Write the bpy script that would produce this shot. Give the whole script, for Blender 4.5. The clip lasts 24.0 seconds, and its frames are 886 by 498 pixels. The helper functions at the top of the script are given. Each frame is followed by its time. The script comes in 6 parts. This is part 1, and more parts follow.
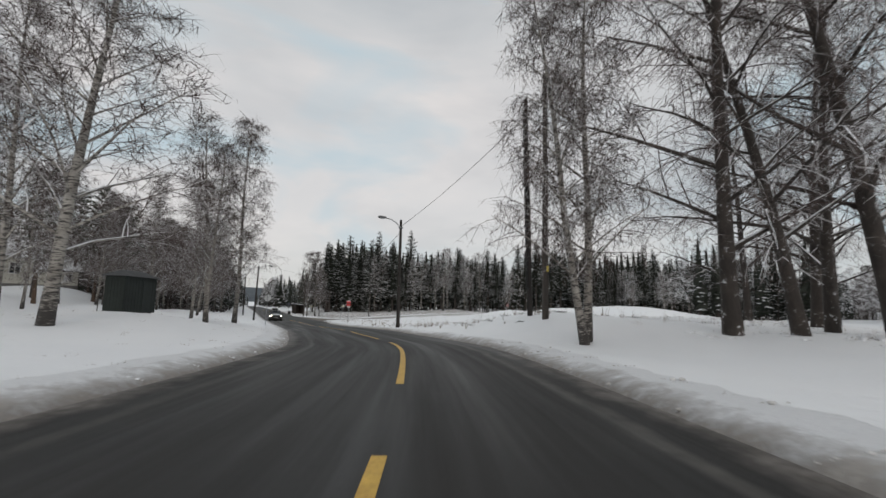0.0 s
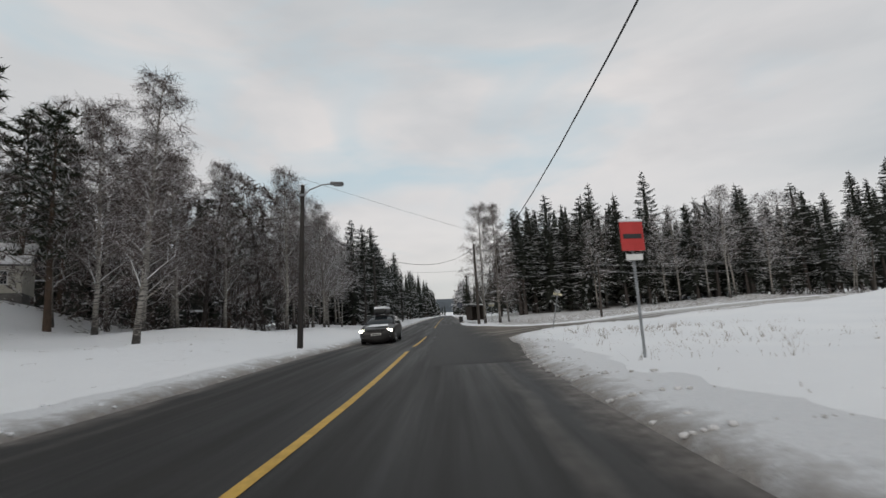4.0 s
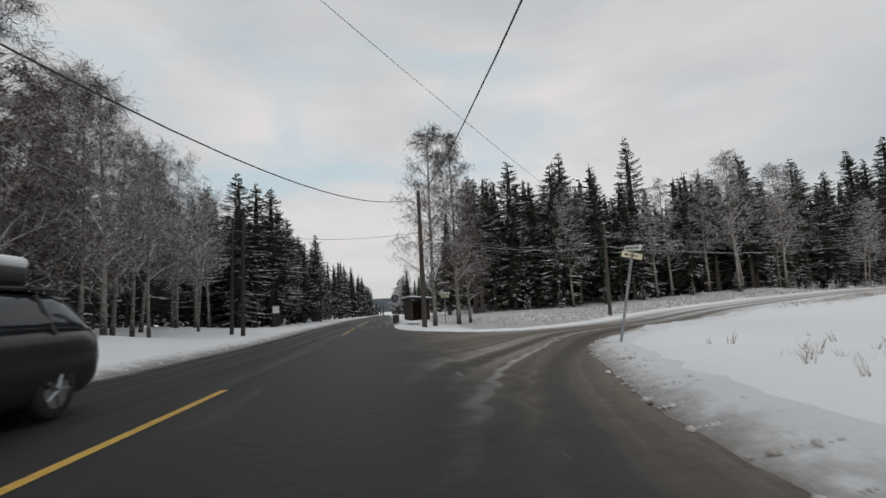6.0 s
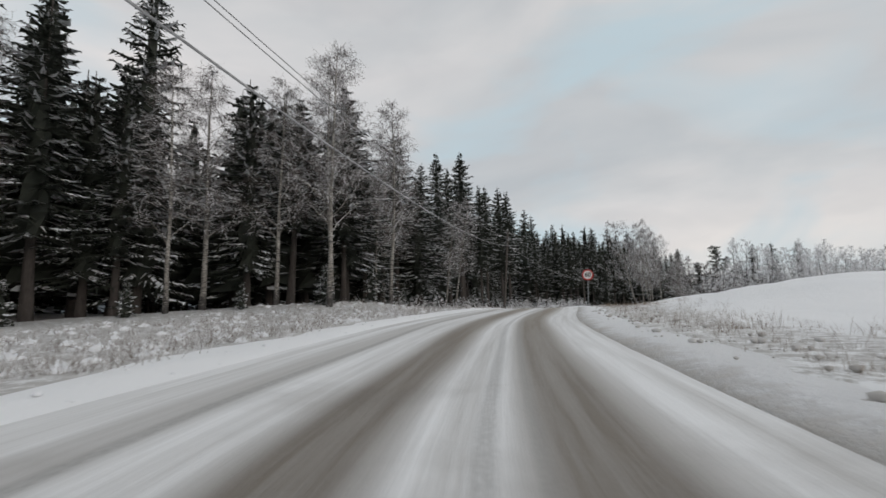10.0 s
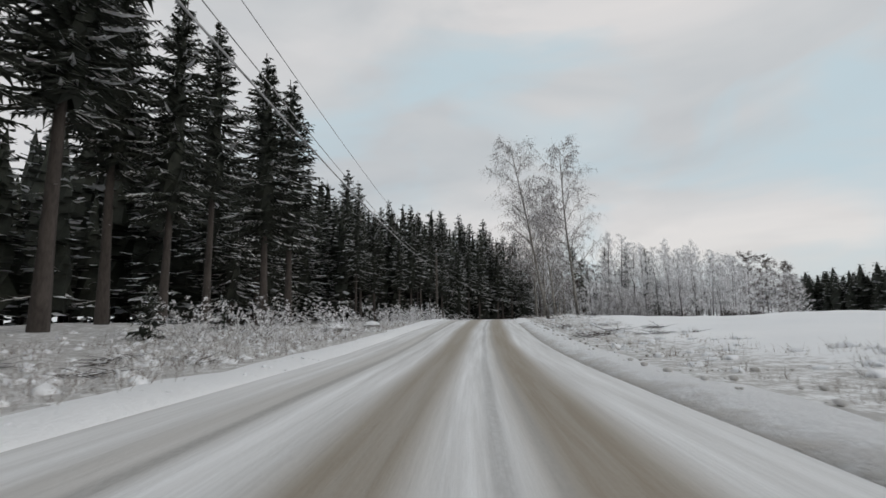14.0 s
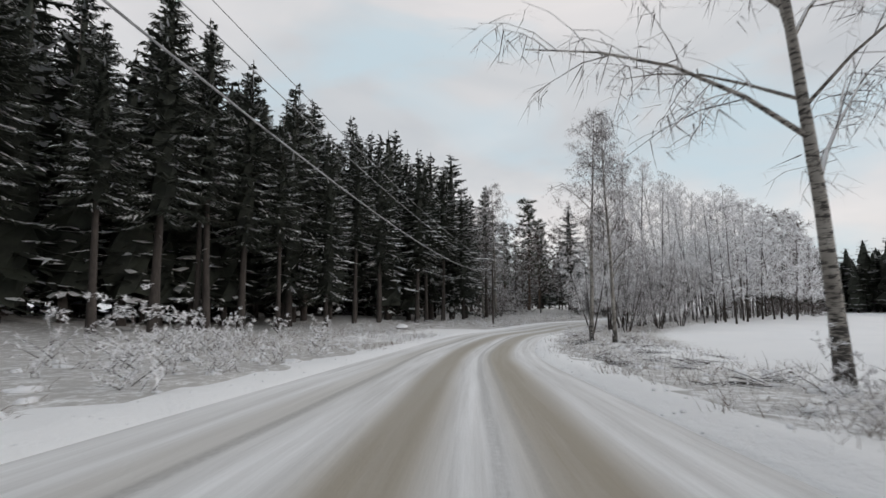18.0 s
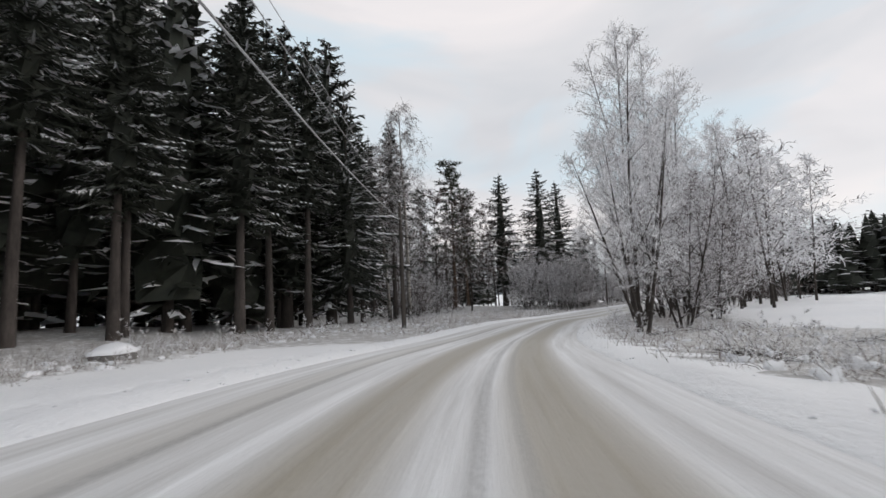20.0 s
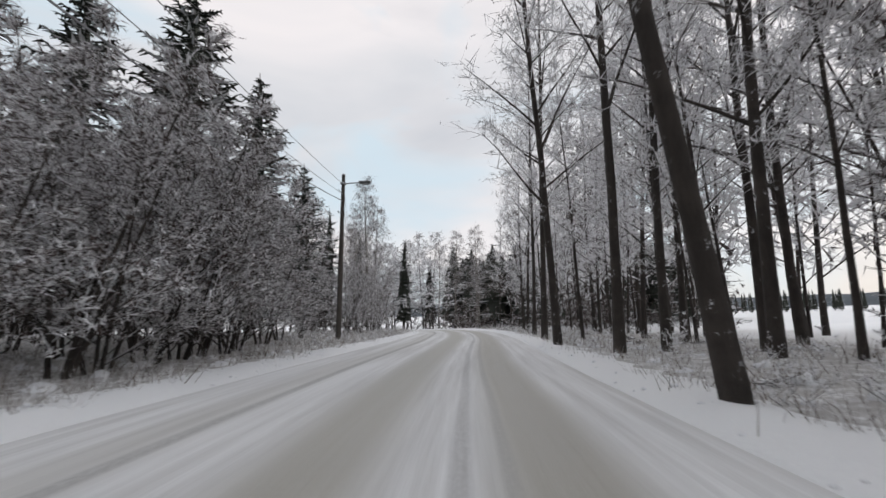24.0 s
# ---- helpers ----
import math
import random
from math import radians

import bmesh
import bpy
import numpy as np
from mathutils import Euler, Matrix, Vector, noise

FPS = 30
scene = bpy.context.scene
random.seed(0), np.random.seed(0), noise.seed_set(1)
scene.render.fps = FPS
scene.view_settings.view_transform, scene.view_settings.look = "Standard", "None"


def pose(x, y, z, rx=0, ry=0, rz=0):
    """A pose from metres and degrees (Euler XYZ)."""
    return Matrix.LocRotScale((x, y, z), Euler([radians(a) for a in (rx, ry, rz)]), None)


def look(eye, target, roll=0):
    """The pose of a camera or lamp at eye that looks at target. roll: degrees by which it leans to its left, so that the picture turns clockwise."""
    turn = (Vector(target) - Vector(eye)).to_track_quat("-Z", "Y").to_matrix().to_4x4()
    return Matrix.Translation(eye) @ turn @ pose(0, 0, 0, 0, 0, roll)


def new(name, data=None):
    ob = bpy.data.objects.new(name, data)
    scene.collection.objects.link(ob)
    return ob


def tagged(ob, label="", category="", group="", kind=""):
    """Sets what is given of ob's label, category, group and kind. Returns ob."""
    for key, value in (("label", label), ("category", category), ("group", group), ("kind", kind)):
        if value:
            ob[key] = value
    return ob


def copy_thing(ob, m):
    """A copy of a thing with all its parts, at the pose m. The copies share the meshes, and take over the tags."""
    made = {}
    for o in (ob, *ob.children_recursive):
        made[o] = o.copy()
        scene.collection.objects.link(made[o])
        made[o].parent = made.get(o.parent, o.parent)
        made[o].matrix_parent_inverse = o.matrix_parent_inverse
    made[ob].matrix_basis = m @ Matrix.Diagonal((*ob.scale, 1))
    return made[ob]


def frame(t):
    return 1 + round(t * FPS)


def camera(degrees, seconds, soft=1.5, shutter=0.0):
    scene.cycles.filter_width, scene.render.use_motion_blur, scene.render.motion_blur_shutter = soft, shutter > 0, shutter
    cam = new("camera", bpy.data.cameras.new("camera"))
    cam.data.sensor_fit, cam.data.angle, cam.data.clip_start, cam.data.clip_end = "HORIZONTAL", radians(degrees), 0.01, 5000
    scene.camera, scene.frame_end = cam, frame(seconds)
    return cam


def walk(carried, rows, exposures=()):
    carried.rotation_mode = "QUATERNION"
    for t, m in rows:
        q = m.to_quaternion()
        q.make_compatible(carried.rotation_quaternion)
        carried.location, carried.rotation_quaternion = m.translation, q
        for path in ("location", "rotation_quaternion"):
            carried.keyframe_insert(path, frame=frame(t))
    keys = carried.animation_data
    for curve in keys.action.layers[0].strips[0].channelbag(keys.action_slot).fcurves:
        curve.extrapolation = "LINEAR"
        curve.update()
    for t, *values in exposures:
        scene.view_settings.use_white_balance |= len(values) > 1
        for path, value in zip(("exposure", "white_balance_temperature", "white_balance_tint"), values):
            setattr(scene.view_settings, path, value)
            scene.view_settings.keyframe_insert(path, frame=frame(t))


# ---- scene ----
cam = camera(89.7, 24.0, shutter=0.12)
PATH = [
    (0, (-13.753, -52.827, 3.554), (-12.761, -51.107, 3.8), 1.1),
    (0.5, (-10.498, -46.902, 3.426), (-9.639, -45.113, 3.674), 1.2),
    (1, (-7.722, -40.721, 3.234), (-6.999, -38.875, 3.495), 1.1),
    (1.5, (-5.48, -34.634, 3.029), (-4.914, -32.735, 3.3), 1.6),
    (2, (-3.852, -28.487, 2.864), (-3.43, -26.55, 3.125), 0.5),
    (2.5, (-2.583, -22.742, 2.744), (-2.277, -20.784, 3.01), -0.3),
    (4.5, (0.402, -0.06, 1.904), (0.597, 1.91, 2.184), -3.7),
    (5, (1.035, 5.124, 1.834), (1.255, 7.094, 2.102), -4.5),
    (5.5, (1.865, 10.369, 1.723), (2.165, 12.329, 1.982), -4.2),
    (6, (3.042, 15.331, 1.626), (3.505, 17.259, 1.889), -3.2),
    (6.5, (4.658, 19.92, 1.466), (5.315, 21.792, 1.719), -4.5),
    (7, (6.684, 24.28, 1.424), (7.555, 26.065, 1.658), -4.0),
    (7.5, (9.302, 28.371, 1.19), (10.387, 30.034, 1.427), -4.3),
    (8, (12.106, 32.0, 1.29), (13.403, 33.506, 1.516), -2.5),
    (8.5, (15.749, 35.179, 1.226), (17.215, 36.52, 1.457), -1.1),
    (9, (19.941, 38.047, 1.043), (21.542, 39.225, 1.266), 0.5),
    (9.5, (24.37, 40.565, 1.172), (26.082, 41.57, 1.412), -0.4),
    (10, (29.259, 42.925, 1.432), (31.058, 43.76, 1.688), -1.2),
    (10.5, (34.593, 44.839, 1.607), (36.452, 45.528, 1.872), -0.7),
    (12.5, (57.978, 49.569, 2.192), (59.925, 49.919, 2.486), -1.0),
    (13, (64.435, 50.569, 2.203), (66.397, 50.849, 2.472), -0.3),
    (13.5, (71.399, 51.138, 2.081), (73.37, 51.348, 2.349), -0.0),
    (14, (78.424, 51.428, 1.927), (80.399, 51.581, 2.197), -0.8),
    (14.5, (85.358, 51.622, 1.682), (87.336, 51.734, 1.951), -1.4),
    (15, (92.325, 51.685, 1.626), (94.304, 51.759, 1.906), -2.0),
    (15.5, (99.32, 51.52, 1.708), (101.295, 51.558, 2.02), -3.2),
    (16, (106.147, 51.37, 1.807), (108.12, 51.372, 2.134), -2.8),
    (16.5, (113.12, 51.154, 1.954), (115.096, 51.118, 2.263), -1.7),
    (17, (119.838, 50.854, 2.003), (121.818, 50.768, 2.271), -0.7),
    (17.5, (126.634, 50.051, 1.764), (128.617, 49.911, 1.984), -0.3),
    (19.5, (154.523, 45.248, -0.468), (156.456, 44.78, -0.256), -1.8),
    (20, (161.135, 42.897, -0.817), (163.038, 42.32, -0.602), -2.7),
    (20.5, (167.513, 40.412, -0.999), (169.371, 39.711, -0.76), -2.9),
    (21, (173.524, 37.536, -1.236), (175.323, 36.695, -1.002), -3.2),
    (21.5, (179.593, 33.892, -1.761), (181.317, 32.912, -1.506), -3.0),
    (22, (185.158, 29.954, -1.878), (186.802, 28.846, -1.613), -1.0),
    (22.5, (190.236, 25.775, -1.839), (191.793, 24.543, -1.595), 0.0),
    (23, (194.926, 21.204, -2.133), (196.38, 19.858, -1.858), 0.1),
    (23.5, (199.539, 16.084, -2.287), (200.899, 14.645, -2.001), -0.2),
    (24, (203.649, 10.871, -2.228), (204.942, 9.375, -1.928), -0.8),
]
walk(cam, [(t, look(eye, target, roll)) for t, eye, target, roll in PATH], [(0, 0.06, 6600, 10.5), (9, 0.08, 6620, 11), (13, 0.12, 6600, 10.5), (17.5, 0.20, 6600, 11.5), (19.5, 0.40, 6620, 13.5), (24, 0.44, 6600, 14)])

# ---------------------------------------------------------------- world and light
SUN_BEARING, SUN_HEIGHT = 205.0, 15.0
world = bpy.data.worlds.new("overcast_sky")
scene.world = world
world.use_nodes = True
wt = world.node_tree
wt.nodes.clear()


def node(tree, kind, **values):
    n = tree.nodes.new(kind)
    for key, value in values.items():
        if key in n.inputs:
            n.inputs[key].default_value = value
    return n


def ramp(tree, fac, stops):
    n = tree.nodes.new("ShaderNodeValToRGB")
    while len(n.color_ramp.elements) < len(stops):
        n.color_ramp.elements.new(0.5)
    for e, (p, c) in zip(n.color_ramp.elements, stops):
        e.position = p
        e.color = (*c, 1) if len(c) == 3 else c
    tree.links.new(fac, n.inputs["Fac"])
    return n.outputs["Color"]


def mix(tree, fac, a, b, blend="MIX"):
    n = tree.nodes.new("ShaderNodeMix")
    n.data_type, n.blend_type = "RGBA", blend
    for socket, value in ((n.inputs[0], fac), (n.inputs[6], a), (n.inputs[7], b)):
        if isinstance(value, bpy.types.NodeSocket):
            tree.links.new(value, socket)
        elif isinstance(value, (int, float)):
            socket.default_value = value
        else:
            socket.default_value = (*value, 1)
    return n.outputs[2]


def maths(tree, op, a, b=0.0, c=0.0, clamp=False):
    n = tree.nodes.new("ShaderNodeMath")
    n.operation, n.use_clamp = op, clamp
    for socket, value in zip(n.inputs, (a, b, c)):
        if isinstance(value, bpy.types.NodeSocket):
            tree.links.new(value, socket)
        else:
            socket.default_value = value
    return n.outputs[0]


def noise_of(tree, vector, scale, detail=4.0, rough=0.55, distortion=0.0):
    n = node(tree, "ShaderNodeTexNoise", Scale=scale, Detail=detail, Roughness=rough, Distortion=distortion)
    if vector is not None:
        tree.links.new(vector, n.inputs["Vector"])
    return n.outputs["Fac"]


def stretch(tree, vector, size):
    n = tree.nodes.new("ShaderNodeMapping")
    n.inputs["Scale"].default_value = size
    tree.links.new(vector, n.inputs["Vector"])
    return n.outputs["Vector"]


sky = wt.nodes.new("ShaderNodeTexSky")
sky.sky_type, sky.sun_disc = "NISHITA", False
sky.sun_elevation, sky.sun_rotation = radians(SUN_HEIGHT), radians(SUN_BEARING)
way = wt.nodes.new("ShaderNodeTexCoord").outputs["Generated"]
veil = noise_of(wt, stretch(wt, way, (1.0, 1.0, 2.6)), 1.5, 5.0, 0.5, 0.5)
soft_cloud = noise_of(wt, stretch(wt, way, (1.6, 1.6, 5.0)), 2.2, 4.0, 0.5, 0.3)
deck = ramp(wt, veil, [(0.30, (0.52, 0.56, 0.59)), (0.45, (0.63, 0.65, 0.665)), (0.58, (0.73, 0.725, 0.728)), (0.74, (0.83, 0.80, 0.785))])
deck = mix(wt, maths(wt, "MULTIPLY", ramp(wt, soft_cloud, [(0.5, (0, 0, 0)), (0.72, (1, 1, 1))]), 0.35), deck, (0.53, 0.54, 0.56))
thin_cloud = noise_of(wt, stretch(wt, way, (1.2, 1.2, 3.0)), 1.9, 4.0, 0.5, 0.6)
deck = mix(wt, maths(wt, "MULTIPLY", ramp(wt, thin_cloud, [(0.48, (0, 0, 0)), (0.66, (1, 1, 1))]), 0.85), deck, (0.53, 0.665, 0.735))
blue = node(wt, "ShaderNodeBackground", Strength=0.008)
grey = node(wt, "ShaderNodeBackground", Strength=0.84)
wt.links.new(sky.outputs["Color"], blue.inputs["Color"])
wt.links.new(deck, grey.inputs["Color"])
both = wt.nodes.new("ShaderNodeAddShader")
wt.links.new(blue.outputs[0], both.inputs[0])
wt.links.new(grey.outputs[0], both.inputs[1])
wt.links.new(both.outputs[0], wt.nodes.new("ShaderNodeOutputWorld").inputs["Surface"])

sun_data = bpy.data.lights.new("sun", "SUN")
sun_data.energy, sun_data.angle, sun_data.color = 0.45, radians(25), (1.0, 0.93, 0.86)
sun = new("sun", sun_data)
b = radians(SUN_BEARING)
sun.matrix_world = look((math.sin(b) * 90 + 60, math.cos(b) * 90, 40), (60, 0, 10))


# ---------------------------------------------------------------- materials
def material(name, rough=0.8, metal=0.0):
    m = bpy.data.materials.new(name)
    m.use_nodes = True
    t = m.node_tree
    s = t.nodes["Principled BSDF"]
    s.inputs["Roughness"].default_value, s.inputs["Metallic"].default_value = rough, metal
    return m, t, s


def bump(t, s, height, strength, distance):
    n = node(t, "ShaderNodeBump", Strength=strength, Distance=distance)
    t.links.new(height, n.inputs["Height"])
    t.links.new(n.outputs[0], s.inputs["Normal"])


def place_of(t):
    return t.nodes.new("ShaderNodeNewGeometry").outputs["Position"]


def grainy(name, dark, light, scale, rough=0.8, metal=0.0, relief=0.3, depth=0.01, size=(1, 1, 1), own=False):
    """A surface that varies between two colours at two scales, with fine relief."""
    m, t, s = material(name, rough, metal)
    where = t.nodes.new("ShaderNodeTexCoord").outputs["Object"] if own else place_of(t)
    where = stretch(t, where, size)
    wide, fine = noise_of(t, where, scale * 0.23, 3.0), noise_of(t, where, scale, 6.0, 0.65)
    f = maths(t, "ADD", maths(t, "MULTIPLY", wide, 0.5), maths(t, "MULTIPLY", fine, 0.5))
    t.links.new(ramp(t, f, [(0.33, dark), (0.68, light)]), s.inputs["Base Color"])
    bump(t, s, fine, relief, depth)
    return m


def snow_material(name, grass=0.0):
    m, t, s = material(name, 0.75)
    p = place_of(t)
    wide, mid, fine = noise_of(t, p, 0.12, 3.0), noise_of(t, p, 1.3, 5.0, 0.6), noise_of(t, p, 14.0, 5.0, 0.7)
    tone = ramp(t, wide, [(0.3, (0.87, 0.875, 0.89)), (0.7, (0.93, 0.93, 0.935))])
    if grass:
        tufts = noise_of(t, stretch(t, p, (1, 1, 0.5)), 2.6, 8.0, 0.75)
        cover = maths(t, "ADD", maths(t, "MULTIPLY", tufts, 0.7), maths(t, "MULTIPLY", fine, 0.3))
        wild = t.nodes.new("ShaderNodeAttribute")
        wild.attribute_name = "grass"
        cover = maths(t, "ADD", cover, maths(t, "MULTIPLY", maths(t, "SUBTRACT", wild.outputs["Fac"], 1.0), 0.35))
        shown = ramp(t, cover, [(0.39, (0, 0, 0)), (0.51, (1, 1, 1))])
        straw = ramp(t, fine, [(0.3, (0.10, 0.085, 0.065)), (0.7, (0.28, 0.235, 0.19))])
        tone = mix(t, maths(t, "MULTIPLY", shown, 0.60), tone, straw)
    t.links.new(tone, s.inputs["Base Color"])
    s.inputs["Subsurface Weight"].default_value = 0.0
    bump(t, s, maths(t, "ADD", mid, maths(t, "MULTIPLY", fine, 0.35)), 0.6, 0.16)
    return m


SNOW = snow_material("snow")
ROUGH_SNOW = snow_material("snow_over_grass", 1.0)
SNOW_CAP = grainy("snow_cap", (0.80, 0.81, 0.84), (0.90, 0.90, 0.91), 6.0, 0.7, 0, 0.4, 0.03)


def road_uv(t):
    n = t.nodes.new("ShaderNodeSeparateXYZ")
    t.links.new(t.nodes.new("ShaderNodeTexCoord").outputs["UV"], n.inputs[0])
    return n.outputs[0], n.outputs[1]


def lanes(t, u, marks, wobble):
    """The strength of bands across the road: (middle, half width, weight) in metres."""
    total = None
    for middle, half, weight in marks:
        off = maths(t, "ABSOLUTE", maths(t, "SUBTRACT", maths(t, "ADD", u, wobble), middle))
        band = maths(t, "SMOOTH_MIN", 1.0, maths(t, "MAXIMUM", maths(t, "SUBTRACT", 1.6, maths(t, "DIVIDE", off, half)), 0.0), 0.3)
        band = maths(t, "MULTIPLY", band, weight)
        total = band if total is None else maths(t, "MAXIMUM", total, band)
    return total


def asphalt_material():
    m, t, s = material("wet_asphalt", 0.6)
    s.inputs["Specular IOR Level"].default_value = 0.3
    p = place_of(t)
    u, v = road_uv(t)
    fine, wide = noise_of(t, p, 60.0, 4.0, 0.7), noise_of(t, p, 0.45, 5.0, 0.6)
    along = noise_of(t, stretch(t, t.nodes.new("ShaderNodeTexCoord").outputs["UV"], (1.6, 0.05, 1)), 1.0, 5.0, 0.6)
    tone = ramp(t, maths(t, "ADD", maths(t, "MULTIPLY", along, 0.6), maths(t, "MULTIPLY", wide, 0.4)), [(0.3, (0.010, 0.0095, 0.0092)), (0.7, (0.027, 0.0248, 0.0228))])
    edge = maths(t, "ADD", maths(t, "SUBTRACT", maths(t, "ABSOLUTE", maths(t, "ADD", u, 0.3)), 3.0), maths(t, "MULTIPLY", maths(t, "SUBTRACT", noise_of(t, p, 0.9, 6.0, 0.65), 0.5), 1.5))
    tone = mix(t, ramp(t, edge, [(0.0, (0, 0, 0)), (0.55, (1, 1, 1))]), tone, ramp(t, noise_of(t, p, 5.0, 5.0), [(0.3, (0.075, 0.063, 0.055)), (0.7, (0.21, 0.19, 0.175))]))
    salt = lanes(t, u, [(2.35, 0.10, 0.30), (-2.9, 0.08, 0.16)], maths(t, "MULTIPLY", maths(t, "SUBTRACT", wide, 0.5), 0.5))
    tone = mix(t, maths(t, "MULTIPLY", salt, ramp(t, noise_of(t, p, 3.0, 4.0), [(0.3, (0.3, 0.3, 0.3)), (0.7, (1, 1, 1))])), tone, (0.24, 0.22, 0.20))
    t.links.new(tone, s.inputs["Base Color"])
    rough = ramp(t, along, [(0.35, (0.48, 0.48, 0.48)), (0.65, (0.75, 0.75, 0.75))])
    t.links.new(rough, s.inputs["Roughness"])
    bump(t, s, fine, 0.35, 0.006)
    return m


def tracked_slush(t, p, u, v):
    """Brown slush pressed into dark tyre tracks, with a white strip left between them and snow towards the outer side."""
    sway = maths(t, "MULTIPLY", maths(t, "SUBTRACT", noise_of(t, p, 0.06, 0.0), 0.5), 0.7)
    flat = t.nodes.new("ShaderNodeCombineXYZ")
    t.links.new(maths(t, "ADD", u, sway), flat.inputs[0])
    t.links.new(maths(t, "MULTIPLY", v, 0.02), flat.inputs[1])
    bands, fine = noise_of(t, flat.outputs[0], 1.7, 6.0, 0.62), noise_of(t, p, 4.0, 7.0, 0.72)
    f = maths(t, "ADD", maths(t, "MULTIPLY", bands, 0.78), maths(t, "MULTIPLY", fine, 0.22))
    tone = ramp(t, f, [(0.36, (0.060, 0.048, 0.038)), (0.46, (0.125, 0.102, 0.078)), (0.56, (0.21, 0.18, 0.148)), (0.68, (0.44, 0.42, 0.395))])
    dark = lanes(t, u, [(-0.95, 0.22, 0.85), (0.85, 0.25, 0.95), (2.1, 0.12, 0.4), (-2.7, 0.16, 0.4)], sway)
    tone = mix(t, maths(t, "MULTIPLY", dark, ramp(t, fine, [(0.25, (0.75, 0.75, 0.75)), (0.6, (1, 1, 1))])), tone, (0.046, 0.037, 0.030))
    white = lanes(t, u, [(-0.20, 0.11, 0.6), (-1.7, 0.12, 0.35)], sway)
    tone = mix(t, maths(t, "MULTIPLY", white, ramp(t, bands, [(0.35, (0.25, 0.25, 0.25)), (0.62, (1, 1, 1))])), tone, (0.58, 0.56, 0.54))
    outer = ramp(t, maths(t, "ADD", maths(t, "MULTIPLY", maths(t, "ADD", u, 3.2), -0.5), maths(t, "MULTIPLY", f, 0.9)), [(0.30, (0, 0, 0)), (0.85, (1, 1, 1))])
    along = ramp(t, maths(t, "DIVIDE", v, 30.0), [(0.22, (0, 0, 0)), (0.5, (1, 1, 1))])
    return mix(t, maths(t, "MULTIPLY", maths(t, "MULTIPLY", outer, along), 0.85), tone, (0.66, 0.655, 0.65))


def snow_road_material():
    m, t, s = material("packed_snow_road", 0.7)
    p = place_of(t)
    u, v = road_uv(t)
    uv = t.nodes.new("ShaderNodeTexCoord").outputs["UV"]
    wobble = maths(t, "MULTIPLY", maths(t, "SUBTRACT", noise_of(t, stretch(t, uv, (0.2, 0.06, 1)), 1.0, 2.0, 0.5), 0.5), 0.55)
    along = noise_of(t, stretch(t, uv, (3.2, 0.10, 1)), 1.0, 6.0, 0.65)
    fine = noise_of(t, p, 18.0, 5.0, 0.7)
    ruts = lanes(t, u, [(-0.15, 0.42, 0.95), (1.70, 0.42, 1.0), (-2.0, 0.30, 0.35)], wobble)
    thin = lanes(t, u, [(0.95, 0.07, 0.4), (1.3, 0.05, 0.3), (-1.75, 0.08, 0.5)], wobble)
    worn = maths(t, "MULTIPLY", ruts, ramp(t, along, [(0.25, (0.6, 0.6, 0.6)), (0.55, (1, 1, 1))]))
    white = ramp(t, along, [(0.3, (0.56, 0.55, 0.54)), (0.66, (0.84, 0.84, 0.845))])
    # The wear fades from bare brown slush by the main road to grey packed snow along the woods.
    bare = ramp(t, maths(t, "DIVIDE", v, 300.0), [(0.0, (0.070, 0.056, 0.044)), (0.10, (0.115, 0.086, 0.056)), (0.16, (0.17, 0.127, 0.078)), (0.34, (0.26, 0.205, 0.132)), (0.50, (0.34, 0.295, 0.222)), (0.75, (0.41, 0.39, 0.34))])
    tone = mix(t, maths(t, "MULTIPLY", worn, 0.93, clamp=True), white, bare)
    tone = mix(t, maths(t, "MULTIPLY", thin, ramp(t, fine, [(0.3, (0.4, 0.4, 0.4)), (0.6, (1, 1, 1))])), tone, (0.21, 0.205, 0.20))
    # Brown slush with tyre tracks near the mouth.
    slush = tracked_slush(t, p, maths(t, "SUBTRACT", u, 1.1), v)
    mouth = ramp(t, maths(t, "ADD", maths(t, "DIVIDE", v, 40.0), maths(t, "MULTIPLY", maths(t, "SUBTRACT", noise_of(t, p, 0.5, 4.0), 0.5), 0.5)), [(0.40, (1, 1, 1)), (0.80, (0, 0, 0))])
    tone = mix(t, mouth, tone, slush)
    t.links.new(tone, s.inputs["Base Color"])
    t.links.new(ramp(t, worn, [(0.2, (0.75, 0.75, 0.75)), (0.9, (0.5, 0.5, 0.5))]), s.inputs["Roughness"])
    bump(t, s, maths(t, "ADD", along, maths(t, "MULTIPLY", fine, 0.4)), 0.5, 0.03)
    return m


def bank_material(name, dark, light):
    """Ploughed snow: dirty and brown by the carriageway, clean further out."""
    m, t, s = material(name, 0.8)
    p = place_of(t)
    u, v = road_uv(t)
    lumps, fine = noise_of(t, p, 2.2, 7.0, 0.7), noise_of(t, p, 16.0, 5.0, 0.7)
    dirt = maths(t, "SUBTRACT", maths(t, "MULTIPLY", lumps, 1.6), u)
    tone = mix(t, ramp(t, dirt, [(0.20, (0, 0, 0)), (0.80, (1, 1, 1))]), ramp(t, fine, [(0.3, (0.82, 0.825, 0.84)), (0.7, (0.90, 0.90, 0.91))]), ramp(t, lumps, [(0.35, dark), (0.65, light)]))
    t.links.new(tone, s.inputs["Base Color"])
    bump(t, s, maths(t, "ADD", lumps, maths(t, "MULTIPLY", fine, 0.4)), 0.9, 0.15)
    return m


